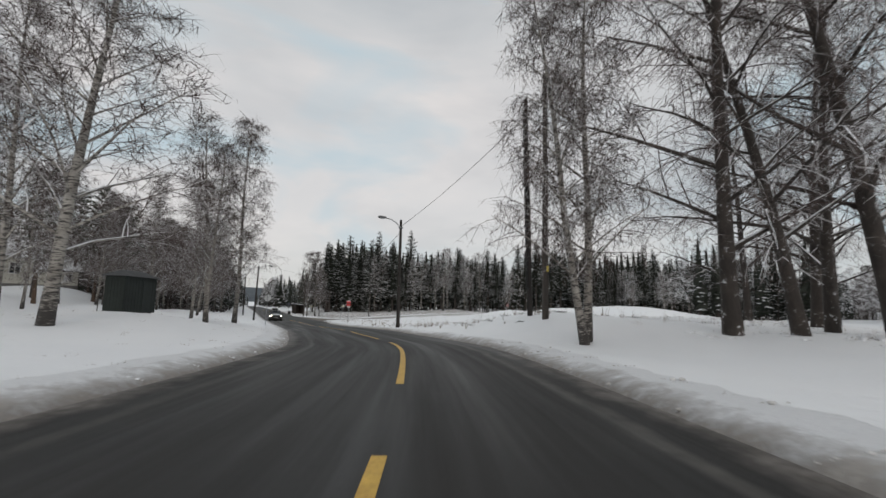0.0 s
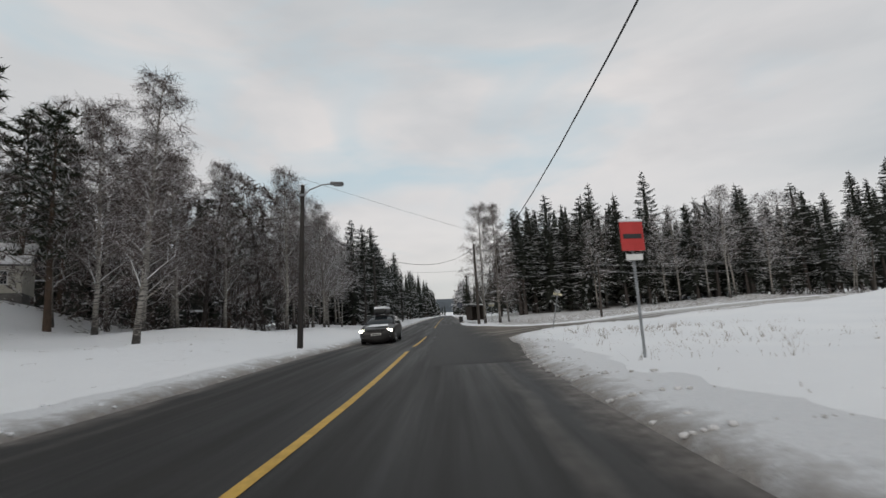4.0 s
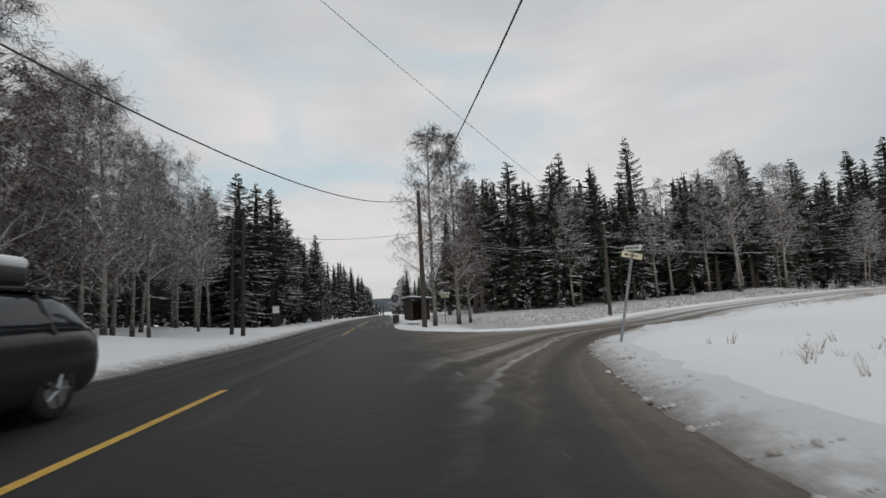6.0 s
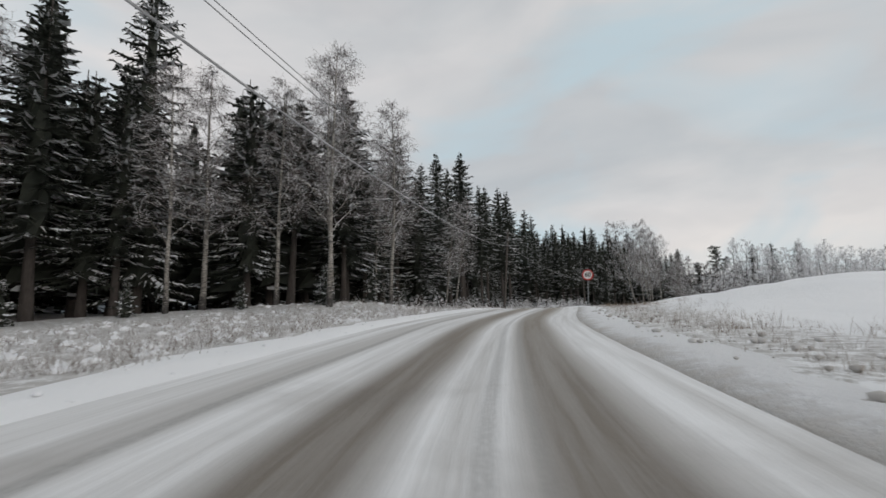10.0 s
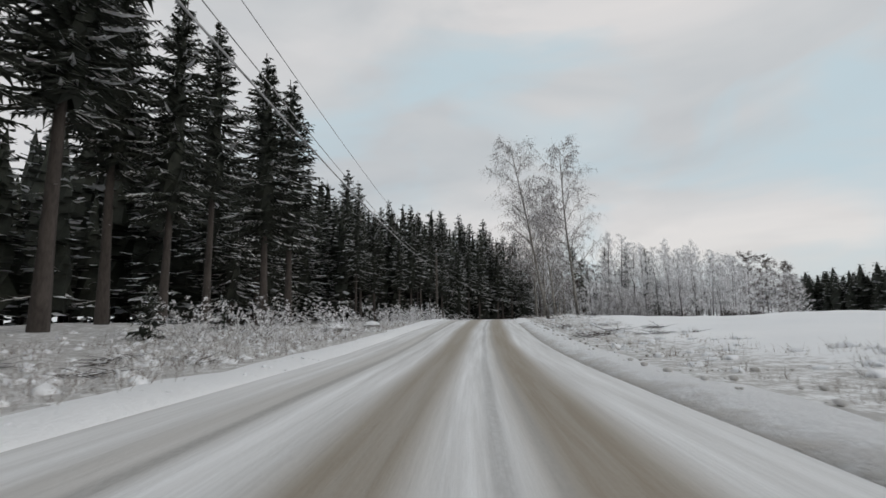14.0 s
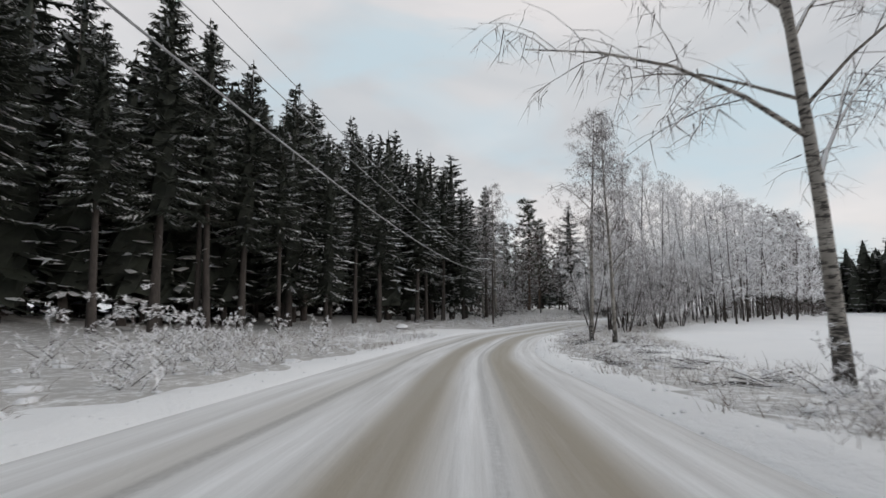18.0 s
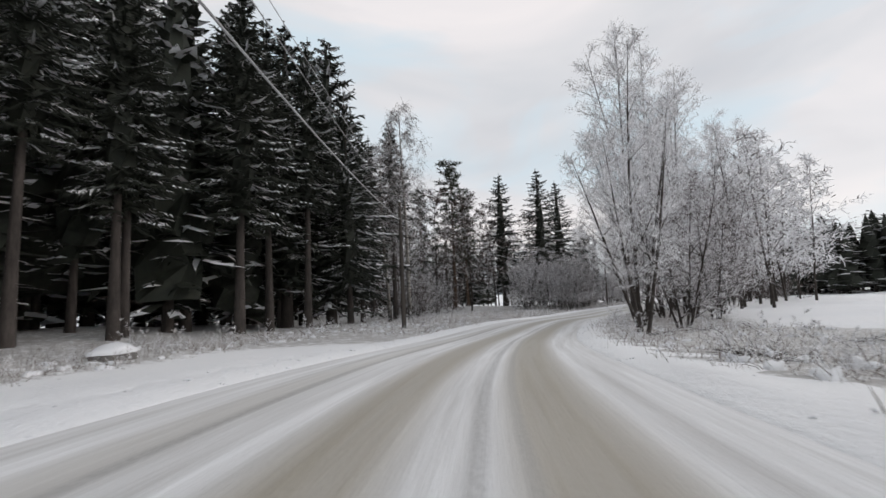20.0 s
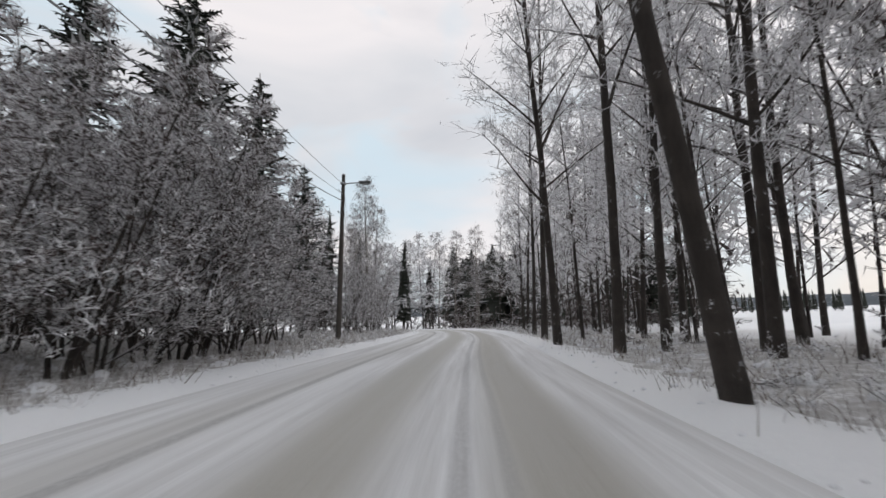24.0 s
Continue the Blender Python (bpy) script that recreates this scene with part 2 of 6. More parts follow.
def slush_material():
    """Brown slush with swept tyre arcs, where the side road meets the main road."""
    m, t, s = material("junction_slush", 0.62)
    s.inputs["Specular IOR Level"].default_value = 0.3
    p = place_of(t)
    u, v = road_uv(t)
    slush = tracked_slush(t, p, u, v)
    start = ramp(t, maths(t, "ADD", maths(t, "DIVIDE", v, 10.0), maths(t, "MULTIPLY", maths(t, "SUBTRACT", noise_of(t, p, 0.5, 6.0, 0.65), 0.5), 0.30)), [(0.28, (0, 0, 0)), (0.52, (1, 1, 1))])
    t.links.new(mix(t, start, (0.0175, 0.0163, 0.0152), slush), s.inputs["Base Color"])
    bump(t, s, noise_of(t, p, 6.0, 6.0, 0.7), 0.6, 0.04)
    return m


SLUSH = slush_material()
ASPHALT, SNOW_ROAD = asphalt_material(), snow_road_material()
BANK = bank_material("ploughed_snow", (0.13, 0.11, 0.095), (0.42, 0.39, 0.36))
PALE_BANK = bank_material("greyish_ploughed_snow", (0.30, 0.27, 0.24), (0.62, 0.59, 0.56))
BANK_CLOD = grainy("dirty_snow_lumps", (0.34, 0.31, 0.28), (0.82, 0.81, 0.81), 2.2, 0.8, 0, 0.5, 0.02)
YELLOW = grainy("yellow_road_paint", (0.42, 0.24, 0.035), (0.72, 0.45, 0.08), 25.0, 0.6, 0, 0.3, 0.004)
NEEDLES = grainy("spruce_needles", (0.0095, 0.0118, 0.008), (0.036, 0.042, 0.029), 3.0, 0.75, 0, 0.4, 0.02)
PINE_NEEDLES = grainy("pine_needles", (0.018, 0.026, 0.014), (0.055, 0.066, 0.034), 3.0, 0.7, 0, 0.4, 0.02)
SPRUCE_BARK = grainy("spruce_bark", (0.024, 0.019, 0.016), (0.085, 0.070, 0.062), 9.0, 0.9, 0, 0.9, 0.03, (1, 1, 0.3))


def bark_material(name, dark, light, flecks):
    """Furrowed bark with lichen and flecks of blown snow."""
    m, t, s = material(name, 0.9)
    p = t.nodes.new("ShaderNodeTexCoord").outputs["Object"]
    furrow, patch = noise_of(t, stretch(t, p, (1, 1, 0.22)), 11.0, 6.0, 0.7), noise_of(t, p, 1.4, 4.0, 0.6)
    tone = mix(t, furrow, dark, light)
    tone = mix(t, ramp(t, patch, [(0.45, (0, 0, 0)), (0.75, (0.6, 0.6, 0.6))]), tone, tuple(c * 1.7 for c in light))
    spots = maths(t, "ADD", maths(t, "MULTIPLY", noise_of(t, p, 6.0, 6.0, 0.75), 0.7), maths(t, "MULTIPLY", patch, 0.3))
    tone = mix(t, ramp(t, spots, [(0.60 - flecks, (0, 0, 0)), (0.66 - flecks, (1, 1, 1))]), tone, (0.78, 0.78, 0.80))
    t.links.new(tone, s.inputs["Base Color"])
    bump(t, s, maths(t, "ADD", furrow, spots), 0.9, 0.03)
    return m


ALDER_BARK = bark_material("alder_bark", (0.010, 0.008, 0.0065), (0.060, 0.048, 0.041), 0.02)
PINE_BARK = grainy("pine_bark", (0.035, 0.025, 0.019), (0.13, 0.085, 0.058), 8.0, 0.9, 0, 0.9, 0.03, (1, 1, 0.35))
def twig_material(name, bare, white, share):
    """Twigs of which a share carry frost or snow, each one by itself."""
    m, t, s = material(name, 0.85)
    own = t.nodes.new("ShaderNodeNewGeometry").outputs["Random Per Island"]
    grain = noise_of(t, place_of(t), 9.0, 3.0)
    dark = mix(t, grain, tuple(c * 0.55 for c in bare), tuple(c * 1.4 for c in bare))
    t.links.new(mix(t, ramp(t, own, [(1 - share - 0.12, (0, 0, 0)), (1 - share + 0.12, (1, 1, 1))]), dark, white), s.inputs["Base Color"])
    return m


TWIG = twig_material("brown_twigs", (0.075, 0.053, 0.047), (0.62, 0.60, 0.60), 0.22)
FROST_TWIG = twig_material("frosted_twigs", (0.095, 0.075, 0.070), (0.90, 0.895, 0.91), 0.84)
MIXED_TWIG = twig_material("half_frosted_twigs", (0.10, 0.077, 0.072), (0.80, 0.79, 0.80), 0.40)
SHRUB_TWIG = twig_material("rimed_shrub_twigs", (0.075, 0.052, 0.046), (0.86, 0.85, 0.865), 0.56)
STRAW = twig_material("frosted_straw", (0.17, 0.135, 0.11), (0.85, 0.845, 0.85), 0.50)
WEED = grainy("dry_weed_stems", (0.12, 0.085, 0.06), (0.36, 0.29, 0.23), 6.0, 0.85)
POLE_WOOD = grainy("tarred_pole_wood", (0.010, 0.008, 0.007), (0.042, 0.033, 0.028), 14.0, 0.8, 0, 0.6, 0.006, (1, 1, 0.06))
GREY_POLE = grainy("weathered_pole_wood", (0.030, 0.025, 0.021), (0.095, 0.079, 0.068), 14.0, 0.85, 0, 0.6, 0.006, (1, 1, 0.06))
STEEL = grainy("galvanised_steel", (0.22, 0.225, 0.23), (0.40, 0.41, 0.42), 18.0, 0.45, 0.8, 0.15, 0.002)
LAMP_GREY = grainy("lamp_housing", (0.10, 0.10, 0.10), (0.19, 0.19, 0.19), 12.0, 0.5, 0.2, 0.1, 0.002)
WIRE = grainy("rimed_wire", (0.10, 0.10, 0.105), (0.55, 0.55, 0.56), 4.0, 0.6)
BLACK_WIRE = grainy("black_wire", (0.02, 0.02, 0.02), (0.06, 0.06, 0.06), 4.0, 0.6)
BLACK = grainy("black_plastic", (0.010, 0.010, 0.010), (0.026, 0.026, 0.026), 12.0, 0.5)


def birch_bark_material():
    m, t, s = material("birch_bark", 0.75)
    p = t.nodes.new("ShaderNodeTexCoord").outputs["Object"]
    rings = noise_of(t, stretch(t, p, (2.0, 2.0, 7.0)), 2.0, 6.0, 0.7)
    high = t.nodes.new("ShaderNodeSeparateXYZ")
    t.links.new(p, high.inputs[0])
    foot = maths(t, "SUBTRACT", 1.0, maths(t, "DIVIDE", high.outputs[2], 1.6), clamp=True)
    f = maths(t, "ADD", rings, maths(t, "MULTIPLY", foot, 0.16))
    pale = ramp(t, noise_of(t, p, 0.8, 3.0), [(0.3, (0.17, 0.15, 0.13)), (0.7, (0.42, 0.395, 0.36))])
    t.links.new(mix(t, ramp(t, f, [(0.49, (0, 0, 0)), (0.58, (1, 1, 1))]), pale, (0.035, 0.030, 0.027)), s.inputs["Base Color"])
    bump(t, s, rings, 0.5, 0.02)
    return m


BIRCH_BARK = birch_bark_material()


# ---------------------------------------------------------------- mesh helpers
class Shape:
    """Vertices and faces that are gathered into one mesh, each face with its material's number."""

    def __init__(self):
        self.v, self.f, self.m = [], [], []

    def add(self, verts, faces, slot=0):
        n = len(self.v)
        self.v.extend(verts)
        for face in faces:
            self.f.append(tuple(n + i for i in face))
            self.m.append(slot)

    def tube(self, line, radii, sides=5, slot=0, cap=True, snow=None):
        """A round, tapering tube along a line; snow: the slot for faces that look up."""
        n = len(self.v)
        rings = len(line)
        for k, (p, r) in enumerate(zip(line, radii)):
            d = (Vector(line[min(k + 1, rings - 1)]) - Vector(line[max(k - 1, 0)])).normalized()
            a = d.cross((0, 0, 1) if abs(d.z) < 0.95 else (1, 0, 0)).normalized()
            c = a.cross(d)
            for i in range(sides):
                w = 2 * math.pi * i / sides + 0.5
                self.v.append(Vector(p) + (a * math.cos(w) + c * math.sin(w)) * r)
        for k in range(rings - 1):
            for i in range(sides):
                q = (n + k * sides + i, n + k * sides + (i + 1) % sides, n + (k + 1) * sides + (i + 1) % sides, n + (k + 1) * sides + i)
                self.f.append(q)
                which = slot
                if snow is not None:
                    e1, e2 = self.v[q[1]] - self.v[q[0]], self.v[q[3]] - self.v[q[0]]
                    up = e1.cross(e2)
                    if abs(up.z) > 0.35 * max(up.length, 1e-9) and sum(self.v[j].z for j in q) / 4 > (line[k][2] + line[k + 1][2]) / 2:
                        which = snow
                self.m.append(which)
        if cap:
            self.f.append(tuple(range(n, n + sides)))
            self.f.append(tuple(range(n + (rings - 1) * sides, n + rings * sides)))
            self.m += [slot, slot]

    def box(self, lo, hi, slot=0, turn=None):
        (x0, y0, z0), (x1, y1, z1) = lo, hi
        vs = [Vector(p) for p in ((x0, y0, z0), (x1, y0, z0), (x1, y1, z0), (x0, y1, z0), (x0, y0, z1), (x1, y0, z1), (x1, y1, z1), (x0, y1, z1))]
        if turn is not None:
            vs = [turn @ p for p in vs]
        self.add(vs, [(3, 2, 1, 0), (4, 5, 6, 7), (0, 1, 5, 4), (1, 2, 6, 5), (2, 3, 7, 6), (3, 0, 4, 7)], slot)

    def mesh(self, name, materials, smooth=False):
        me = bpy.data.meshes.new(name)
        me.from_pydata([tuple(p) for p in self.v], [], self.f)
        for m in materials:
            me.materials.append(m)
        me.polygons.foreach_set("material_index", self.m)
        if smooth:
            me.polygons.foreach_set("use_smooth", [True] * len(self.f))
        me.update()
        return me


def part(name, shape, materials, parent=None, label="", smooth=False, at=None):
    """One mesh object, under a thing or a part."""
    me = shape if isinstance(shape, bpy.types.Mesh) else shape.mesh(name, materials if isinstance(materials, (list, tuple)) else [materials], smooth)
    ob = new(name, me)
    if at is not None:
        ob.matrix_basis = at
    if parent is not None:
        ob.parent = parent
    return tagged(ob, label) if label else ob


def thing(name, label, category, group="", at=None, kind=""):
    ob = new(name)
    ob.empty_display_size = 0.3
    if at is not None:
        ob.matrix_basis = at
    return tagged(ob, label, category, group, kind)


def bevelled(lo, hi, r, material_, segments=2):
    """A box with rounded edges, as a mesh."""
    bm = bmesh.new()
    bmesh.ops.create_cube(bm, size=1.0)
    for v in bm.verts:
        v.co = Vector([lo[i] + (v.co[i] + 0.5) * (hi[i] - lo[i]) for i in range(3)])
    bmesh.ops.bevel(bm, geom=bm.edges[:], offset=r, segments=segments, affect="EDGES", profile=0.5)
    me = bpy.data.meshes.new("rounded")
    bm.to_mesh(me)
    bm.free()
    me.materials.append(material_)
    return me


# ---------------------------------------------------------------- the lie of the land
def smooth_line(points, step):
    """A soft curve through points, as an array with a row each step metres."""
    p = np.array(points, float)
    p = np.vstack([2 * p[0] - p[1], p, 2 * p[-1] - p[-2]])
    out = []
    for k in range(1, len(p) - 2):
        a, b_, c, d = p[k - 1 : k + 3]
        n = max(2, int(np.linalg.norm(c - b_) / step))
        for s in np.arange(n) / n:
            out.append(0.5 * (2 * b_ + (c - a) * s + (2 * a - 5 * b_ + 4 * c - d) * s**2 + (3 * b_ - a - 3 * c + d) * s**3))
    out.append(p[-2])
    return np.array(out)


MAIN = smooth_line([(-70, -150, 4.5), (-42, -90, 3.4), (-19.6, -60.8, 2.75), (-14.0, -52.6, 2.5), (-8.0, -40.6, 2.18), (-6.2, -34.3, 1.98), (-5.0, -28.2, 1.8), (-3.95, -22.5, 1.66), (-2.4, -11, 1.25), (-1.0, 0, 0.92), (0.18, 11.4, 0.78), (0.97, 18.8, 0.63), (3.1, 39, 0.46), (5.15, 58.6, 0.5), (11.4, 118, 0.3), (32.3, 317, -0.9), (64, 615, -4.5), (116, 1110, -14)], 1.5)
SIDE = smooth_line([(4.6, 31.0, 0.46), (9.5, 32.8, 0.30), (14.0, 35.6, 0.17), (19.3, 39.0, 0.06), (24.0, 41.5, 0.13), (29.0, 43.8, 0.36), (34.4, 45.7, 0.54), (45, 48.5, 0.85), (57.9, 50.4, 1.13), (64.3, 51.3, 1.12), (78.4, 52.1, 0.86), (92.3, 52.3, 0.60), (106.1, 52.0, 0.75), (119.9, 51.5, 0.92), (126.7, 50.8, 0.72), (140, 48.9, -0.4), (154.7, 46.0, -1.52), (167.9, 41.2, -2.08), (180.0, 34.6, -2.75), (190.8, 26.3, -2.95), (200.1, 16.6, -3.3), (208.6, 6.2, -3.35), (221.5, -11, -3.5), (233, -24, -3.7), (246, -33.5, -4.0), (264, -41, -4.6), (300, -50, -6), (360, -60, -8)], 1.0)


def run_of(line):
    return np.r_[0, np.cumsum(np.linalg.norm(np.diff(line[:, :2], axis=0), axis=1))]


TURN = smooth_line([(-0.1, 2.0, 0.82), (0.9, 6.0, 0.80), (1.9, 10.4, 0.71), (3.0, 15.3, 0.61), (4.66, 19.9, 0.47), (6.7, 24.3, 0.37), (9.3, 28.4, 0.26), (12.1, 32.0, 0.22), (15.7, 35.2, 0.15), (19.9, 38.0, 0.05), (24.0, 40.4, 0.12)], 0.8)
MAIN_RUN, SIDE_RUN, TURN_RUN = run_of(MAIN), run_of(SIDE), run_of(TURN)
LAND = np.array([
    (-30, 26, 4.9), (-48, -12, 4.8), (-17, -27, 2.9), (-70, 40, 6), (-10.5, -15, 2.2), (-7, -5, 1.65), (-16, 60, 1.5), (3.2, -34, 3.3), (16, -36, 2.9), (28, -14, 2.2),
    (16, 12, 0.45), (13.5, 25, 0.2), (26, 23, 0.3), (40, 34, 0.95), (57, 35, 2.3), (69, 30, 3.15), (80, 37, 2.15), (62, 8, 3.8), (110, 27, 1.4), (113, 46, 1.45), (120, 45.3, 1.5), (127, 44.3, 1.15), (124, 30, 0.9),
    (150, 15, -1.3), (180, -12, -3.6), (150, -60, -4.5), (100, -20, 2.0), (24, 49, 0.2), (57, 66, 1.9), (72, 57.5, 1.15), (100, 75, 1.4)]
    + [(-22, 10, 2.75), (-12.3, 16, 1.45), (-17, 27, 2.0), (-10, 36, 1.3), (-38, 10, 4.4), (183, 24, -3.0), (194, 12.5, -3.05), (205, 2.2, -3.0), (212, -5, -3.1), (131, 57, 0.45), (160, 82, 0.3), (189, 38, -2.4), (236, 18, -2.7), (210, 27, -3.0), (222, 14, -3.1), (232, -10, -3.4), (224, -2.5, -3.2), (9, 62, 0.75), (190, 60, -1.5), (230, -60, -5.5), (40, 95, 2.0)])


def land(x, y):
    """The height of the open ground: between the roads' heights and those of the slopes beside them."""
    x, y = np.atleast_1d(np.asarray(x, float)), np.atleast_1d(np.asarray(y, float))
    known = np.vstack([MAIN[::4], SIDE[::4], LAND, [(-600, -600, 12), (-600, 600, 20), (700, 700, 10), (800, -600, -6), (0, -500, 10), (2500, 0, 0), (-2500, 0, 30), (0, 2500, 0), (0, -2500, 20)]])
    out = np.empty(x.size)
    for k in range(0, x.size, 20000):
        d = (x[k : k + 20000, None] - known[:, 0]) ** 2 + (y[k : k + 20000, None] - known[:, 1]) ** 2
        w = 1 / (d + 6.0) ** 1.6
        out[k : k + 20000] = (w * known[:, 2]).sum(1) / w.sum(1)
    return out


def near_line(x, y, line, run):
    """Distance to a road's middle, the height of the road there and how far along it is."""
    best, z, s = np.full(x.size, 1e9), np.zeros(x.size), np.zeros(x.size)
    for k in range(0, x.size, 20000):
        d = (x[k : k + 20000, None] - line[:, 0]) ** 2 + (y[k : k + 20000, None] - line[:, 1]) ** 2
        i = d.argmin(1)
        best[k : k + 20000], z[k : k + 20000], s[k : k + 20000] = np.sqrt(d[np.arange(len(i)), i]), line[i, 2], run[i]
    return best, z, s


# The mouth of the side road: its right edge, and its left corner.
EDGE_R = [(2.0, -2.0), (2.3, 1.0), (2.75, 5), (3.9, 10), (4.6, 14.3), (6.1, 19.4), (10.3, 27.6), (14.2, 31.5), (17.1, 34.6), (20.9, 37.0), (25.3, 38.8), (27.6, 39.8)]
EDGE_L = [(7.3, 52), (6.9, 48), (6.7, 45.5), (6.9, 43.0), (7.7, 40.3), (9.6, 38.7), (12.4, 38.6), (15.0, 40.0), (17.7, 41.8), (21, 43.6), (24.5, 45.2)]
MOUTH = np.array([(0.4, 5)] + EDGE_R[2:10] + [(17.7, 41.8)] + EDGE_L[7:1:-1] + [(6.9, 48), (4.0, 48), (2.5, 30)])


def inside(x, y, poly):
    hit = np.zeros(np.shape(x), bool)
    for k in range(len(poly)):
        (ax, ay), (bx, by) = poly[k - 1], poly[k]
        if ay != by:
            hit ^= ((ay > y) != (by > y)) & (x < (bx - ax) * (y - ay) / (by - ay) + ax)
    return hit


def outside_by(x, y, poly):
    """How far places lie outside a polygon; nought within it."""
    best = np.full(np.shape(x), 1e9)
    for k in range(len(poly)):
        a, e = poly[k - 1], poly[k] - poly[k - 1]
        u = np.clip(((x - a[0]) * e[0] + (y - a[1]) * e[1]) / (e @ e), 0, 1)
        best = np.minimum(best, np.hypot(x - a[0] - u * e[0], y - a[1] - u * e[1]))
    return np.where(inside(x, y, poly), 0.0, best)


def pave(x, y):
    """The height of the paving: the roads' own heights, blended between them."""
    x, y = np.atleast_1d(np.asarray(x, float)).ravel(), np.atleast_1d(np.asarray(y, float)).ravel()
    top, low = 0.0, 0.0
    for line, run, half, fall in ((MAIN, MAIN_RUN, 3.1, 0.012), (SIDE, SIDE_RUN, 2.2, 0.0), (TURN, TURN_RUN, 0.8, 0.0)):
        d, z, s = near_line(x, y, line, run)
        if line is SIDE:
            d = d + np.clip(9 - s, 0, 9)
        weight = 1 / (np.maximum(0, d - half) + 0.12) ** 2
        top, low = top + weight * (z - fall * np.minimum(d, 4)), low + weight
    return top / low


def ground(x, y):
    """The height of the snow: the open ground, taken down to the roads near them."""
    shape = np.shape(x)
    x, y = np.atleast_1d(np.asarray(x, float)).ravel(), np.atleast_1d(np.asarray(y, float)).ravel()
    h = land(x, y)
    wave = 0.10 * np.sin(x * 0.31 + 1.3 * np.sin(y * 0.17)) * np.sin(y * 0.27 + 0.8) + 0.05 * np.sin(x * 0.9 + y * 0.55) * np.sin(y * 1.1 - x * 0.3)
    h = h + wave
    cuts = []
    for line, run, half in ((MAIN, MAIN_RUN, 3.6), (SIDE, SIDE_RUN, 3.3)):
        d, z, s = near_line(x, y, line, run)
        if line is SIDE:
            d = d + np.clip(14 - s, 0, 14)
        cuts.append((d - half, z))
    near = (x > -12) & (x < 34) & (y > -8) & (y < 62)
    away, z = np.full(x.size, 1e9), np.zeros(x.size)
    if near.any():
        away[near], z[near] = outside_by(x[near], y[near], MOUTH), pave(x[near], y[near])
    cuts.append((away, z))
    for d, z in cuts:
        f = np.clip((d - 1.0) / 5.0, 0, 1)
        f = f * f * (3 - 2 * f)
        h = (z + 0.07) * (1 - f) + h * f
    for d, z in cuts:
        h = np.where(d < 0.6, np.minimum(h, z - 0.30), h)
    return h.reshape(shape) if shape else float(h[0])


def spot(x, y, sink=0.0):
    return Vector((x, y, float(ground(x, y)) - sink))


# One sheet of snow: fine near the roads, ever coarser to the horizon.
def spread(lo, hi, step):
    near = np.arange(lo, hi + step, step)
    far = np.cumsum(step * 1.22 ** np.arange(1, 34))
    return np.r_[(near[0] - far)[::-1], near, near[-1] + far]


def lay_ground():
    xs, ys = spread(-45, 250, 0.9), spread(-75, 95, 0.9)
    gx, gy = np.meshgrid(xs, ys)
    z = ground(gx, gy)
    nx, ny = len(xs), len(ys)
    v = np.stack([gx.ravel(), gy.ravel(), z.ravel()], 1)
    i = (np.arange(ny - 1)[:, None] * nx + np.arange(nx - 1)).ravel()
    f = np.stack([i, i + 1, i + nx + 1, i + nx], 1)
    me = bpy.data.meshes.new("ground")
    me.vertices.add(len(v))
    me.vertices.foreach_set("co", v.ravel())
    me.loops.add(f.size)
    me.loops.foreach_set("vertex_index", f.ravel())
    me.polygons.add(len(f))
    me.polygons.foreach_set("loop_start", np.arange(len(f)) * 4)
    d, _, s = near_line(v[:, 0], v[:, 1], SIDE, SIDE_RUN)
    toward = np.interp(v[:, 0], SIDE[:, 0], SIDE[:, 1])
    soft = lambda q: np.clip(q, 0, 1)
    woodside = soft((v[:, 1] - toward) / 2) * soft((60 - d) / 10) * soft((v[:, 0] - 8) / 3)
    verge = soft((11 - d) / 4) * soft((v[:, 0] - 30) / 6) * 0.9
    late = soft((15 - d) / 4) * soft((v[:, 0] - 145) / 15)
    layby = soft((9.5 - d) / 1.5) * soft((v[:, 1] - toward) / 2) * soft((v[:, 0] - 160) / 4) * soft((181 - v[:, 0]) / 4)
    me.materials.append(ROUGH_SNOW)
    cover = me.attributes.new("grass", "FLOAT", "POINT")
    cover.data.foreach_set("value", (np.maximum(np.maximum(woodside, verge), late) * (1 - layby)).astype(np.float32))
    me.polygons.foreach_set("use_smooth", np.ones(len(f), bool))
    me.update(calc_edges=True)
    me.validate()
    tagged(new("ground", me), "snow-covered fields and verges with grass showing through", "ground", kind="structure")


lay_ground()


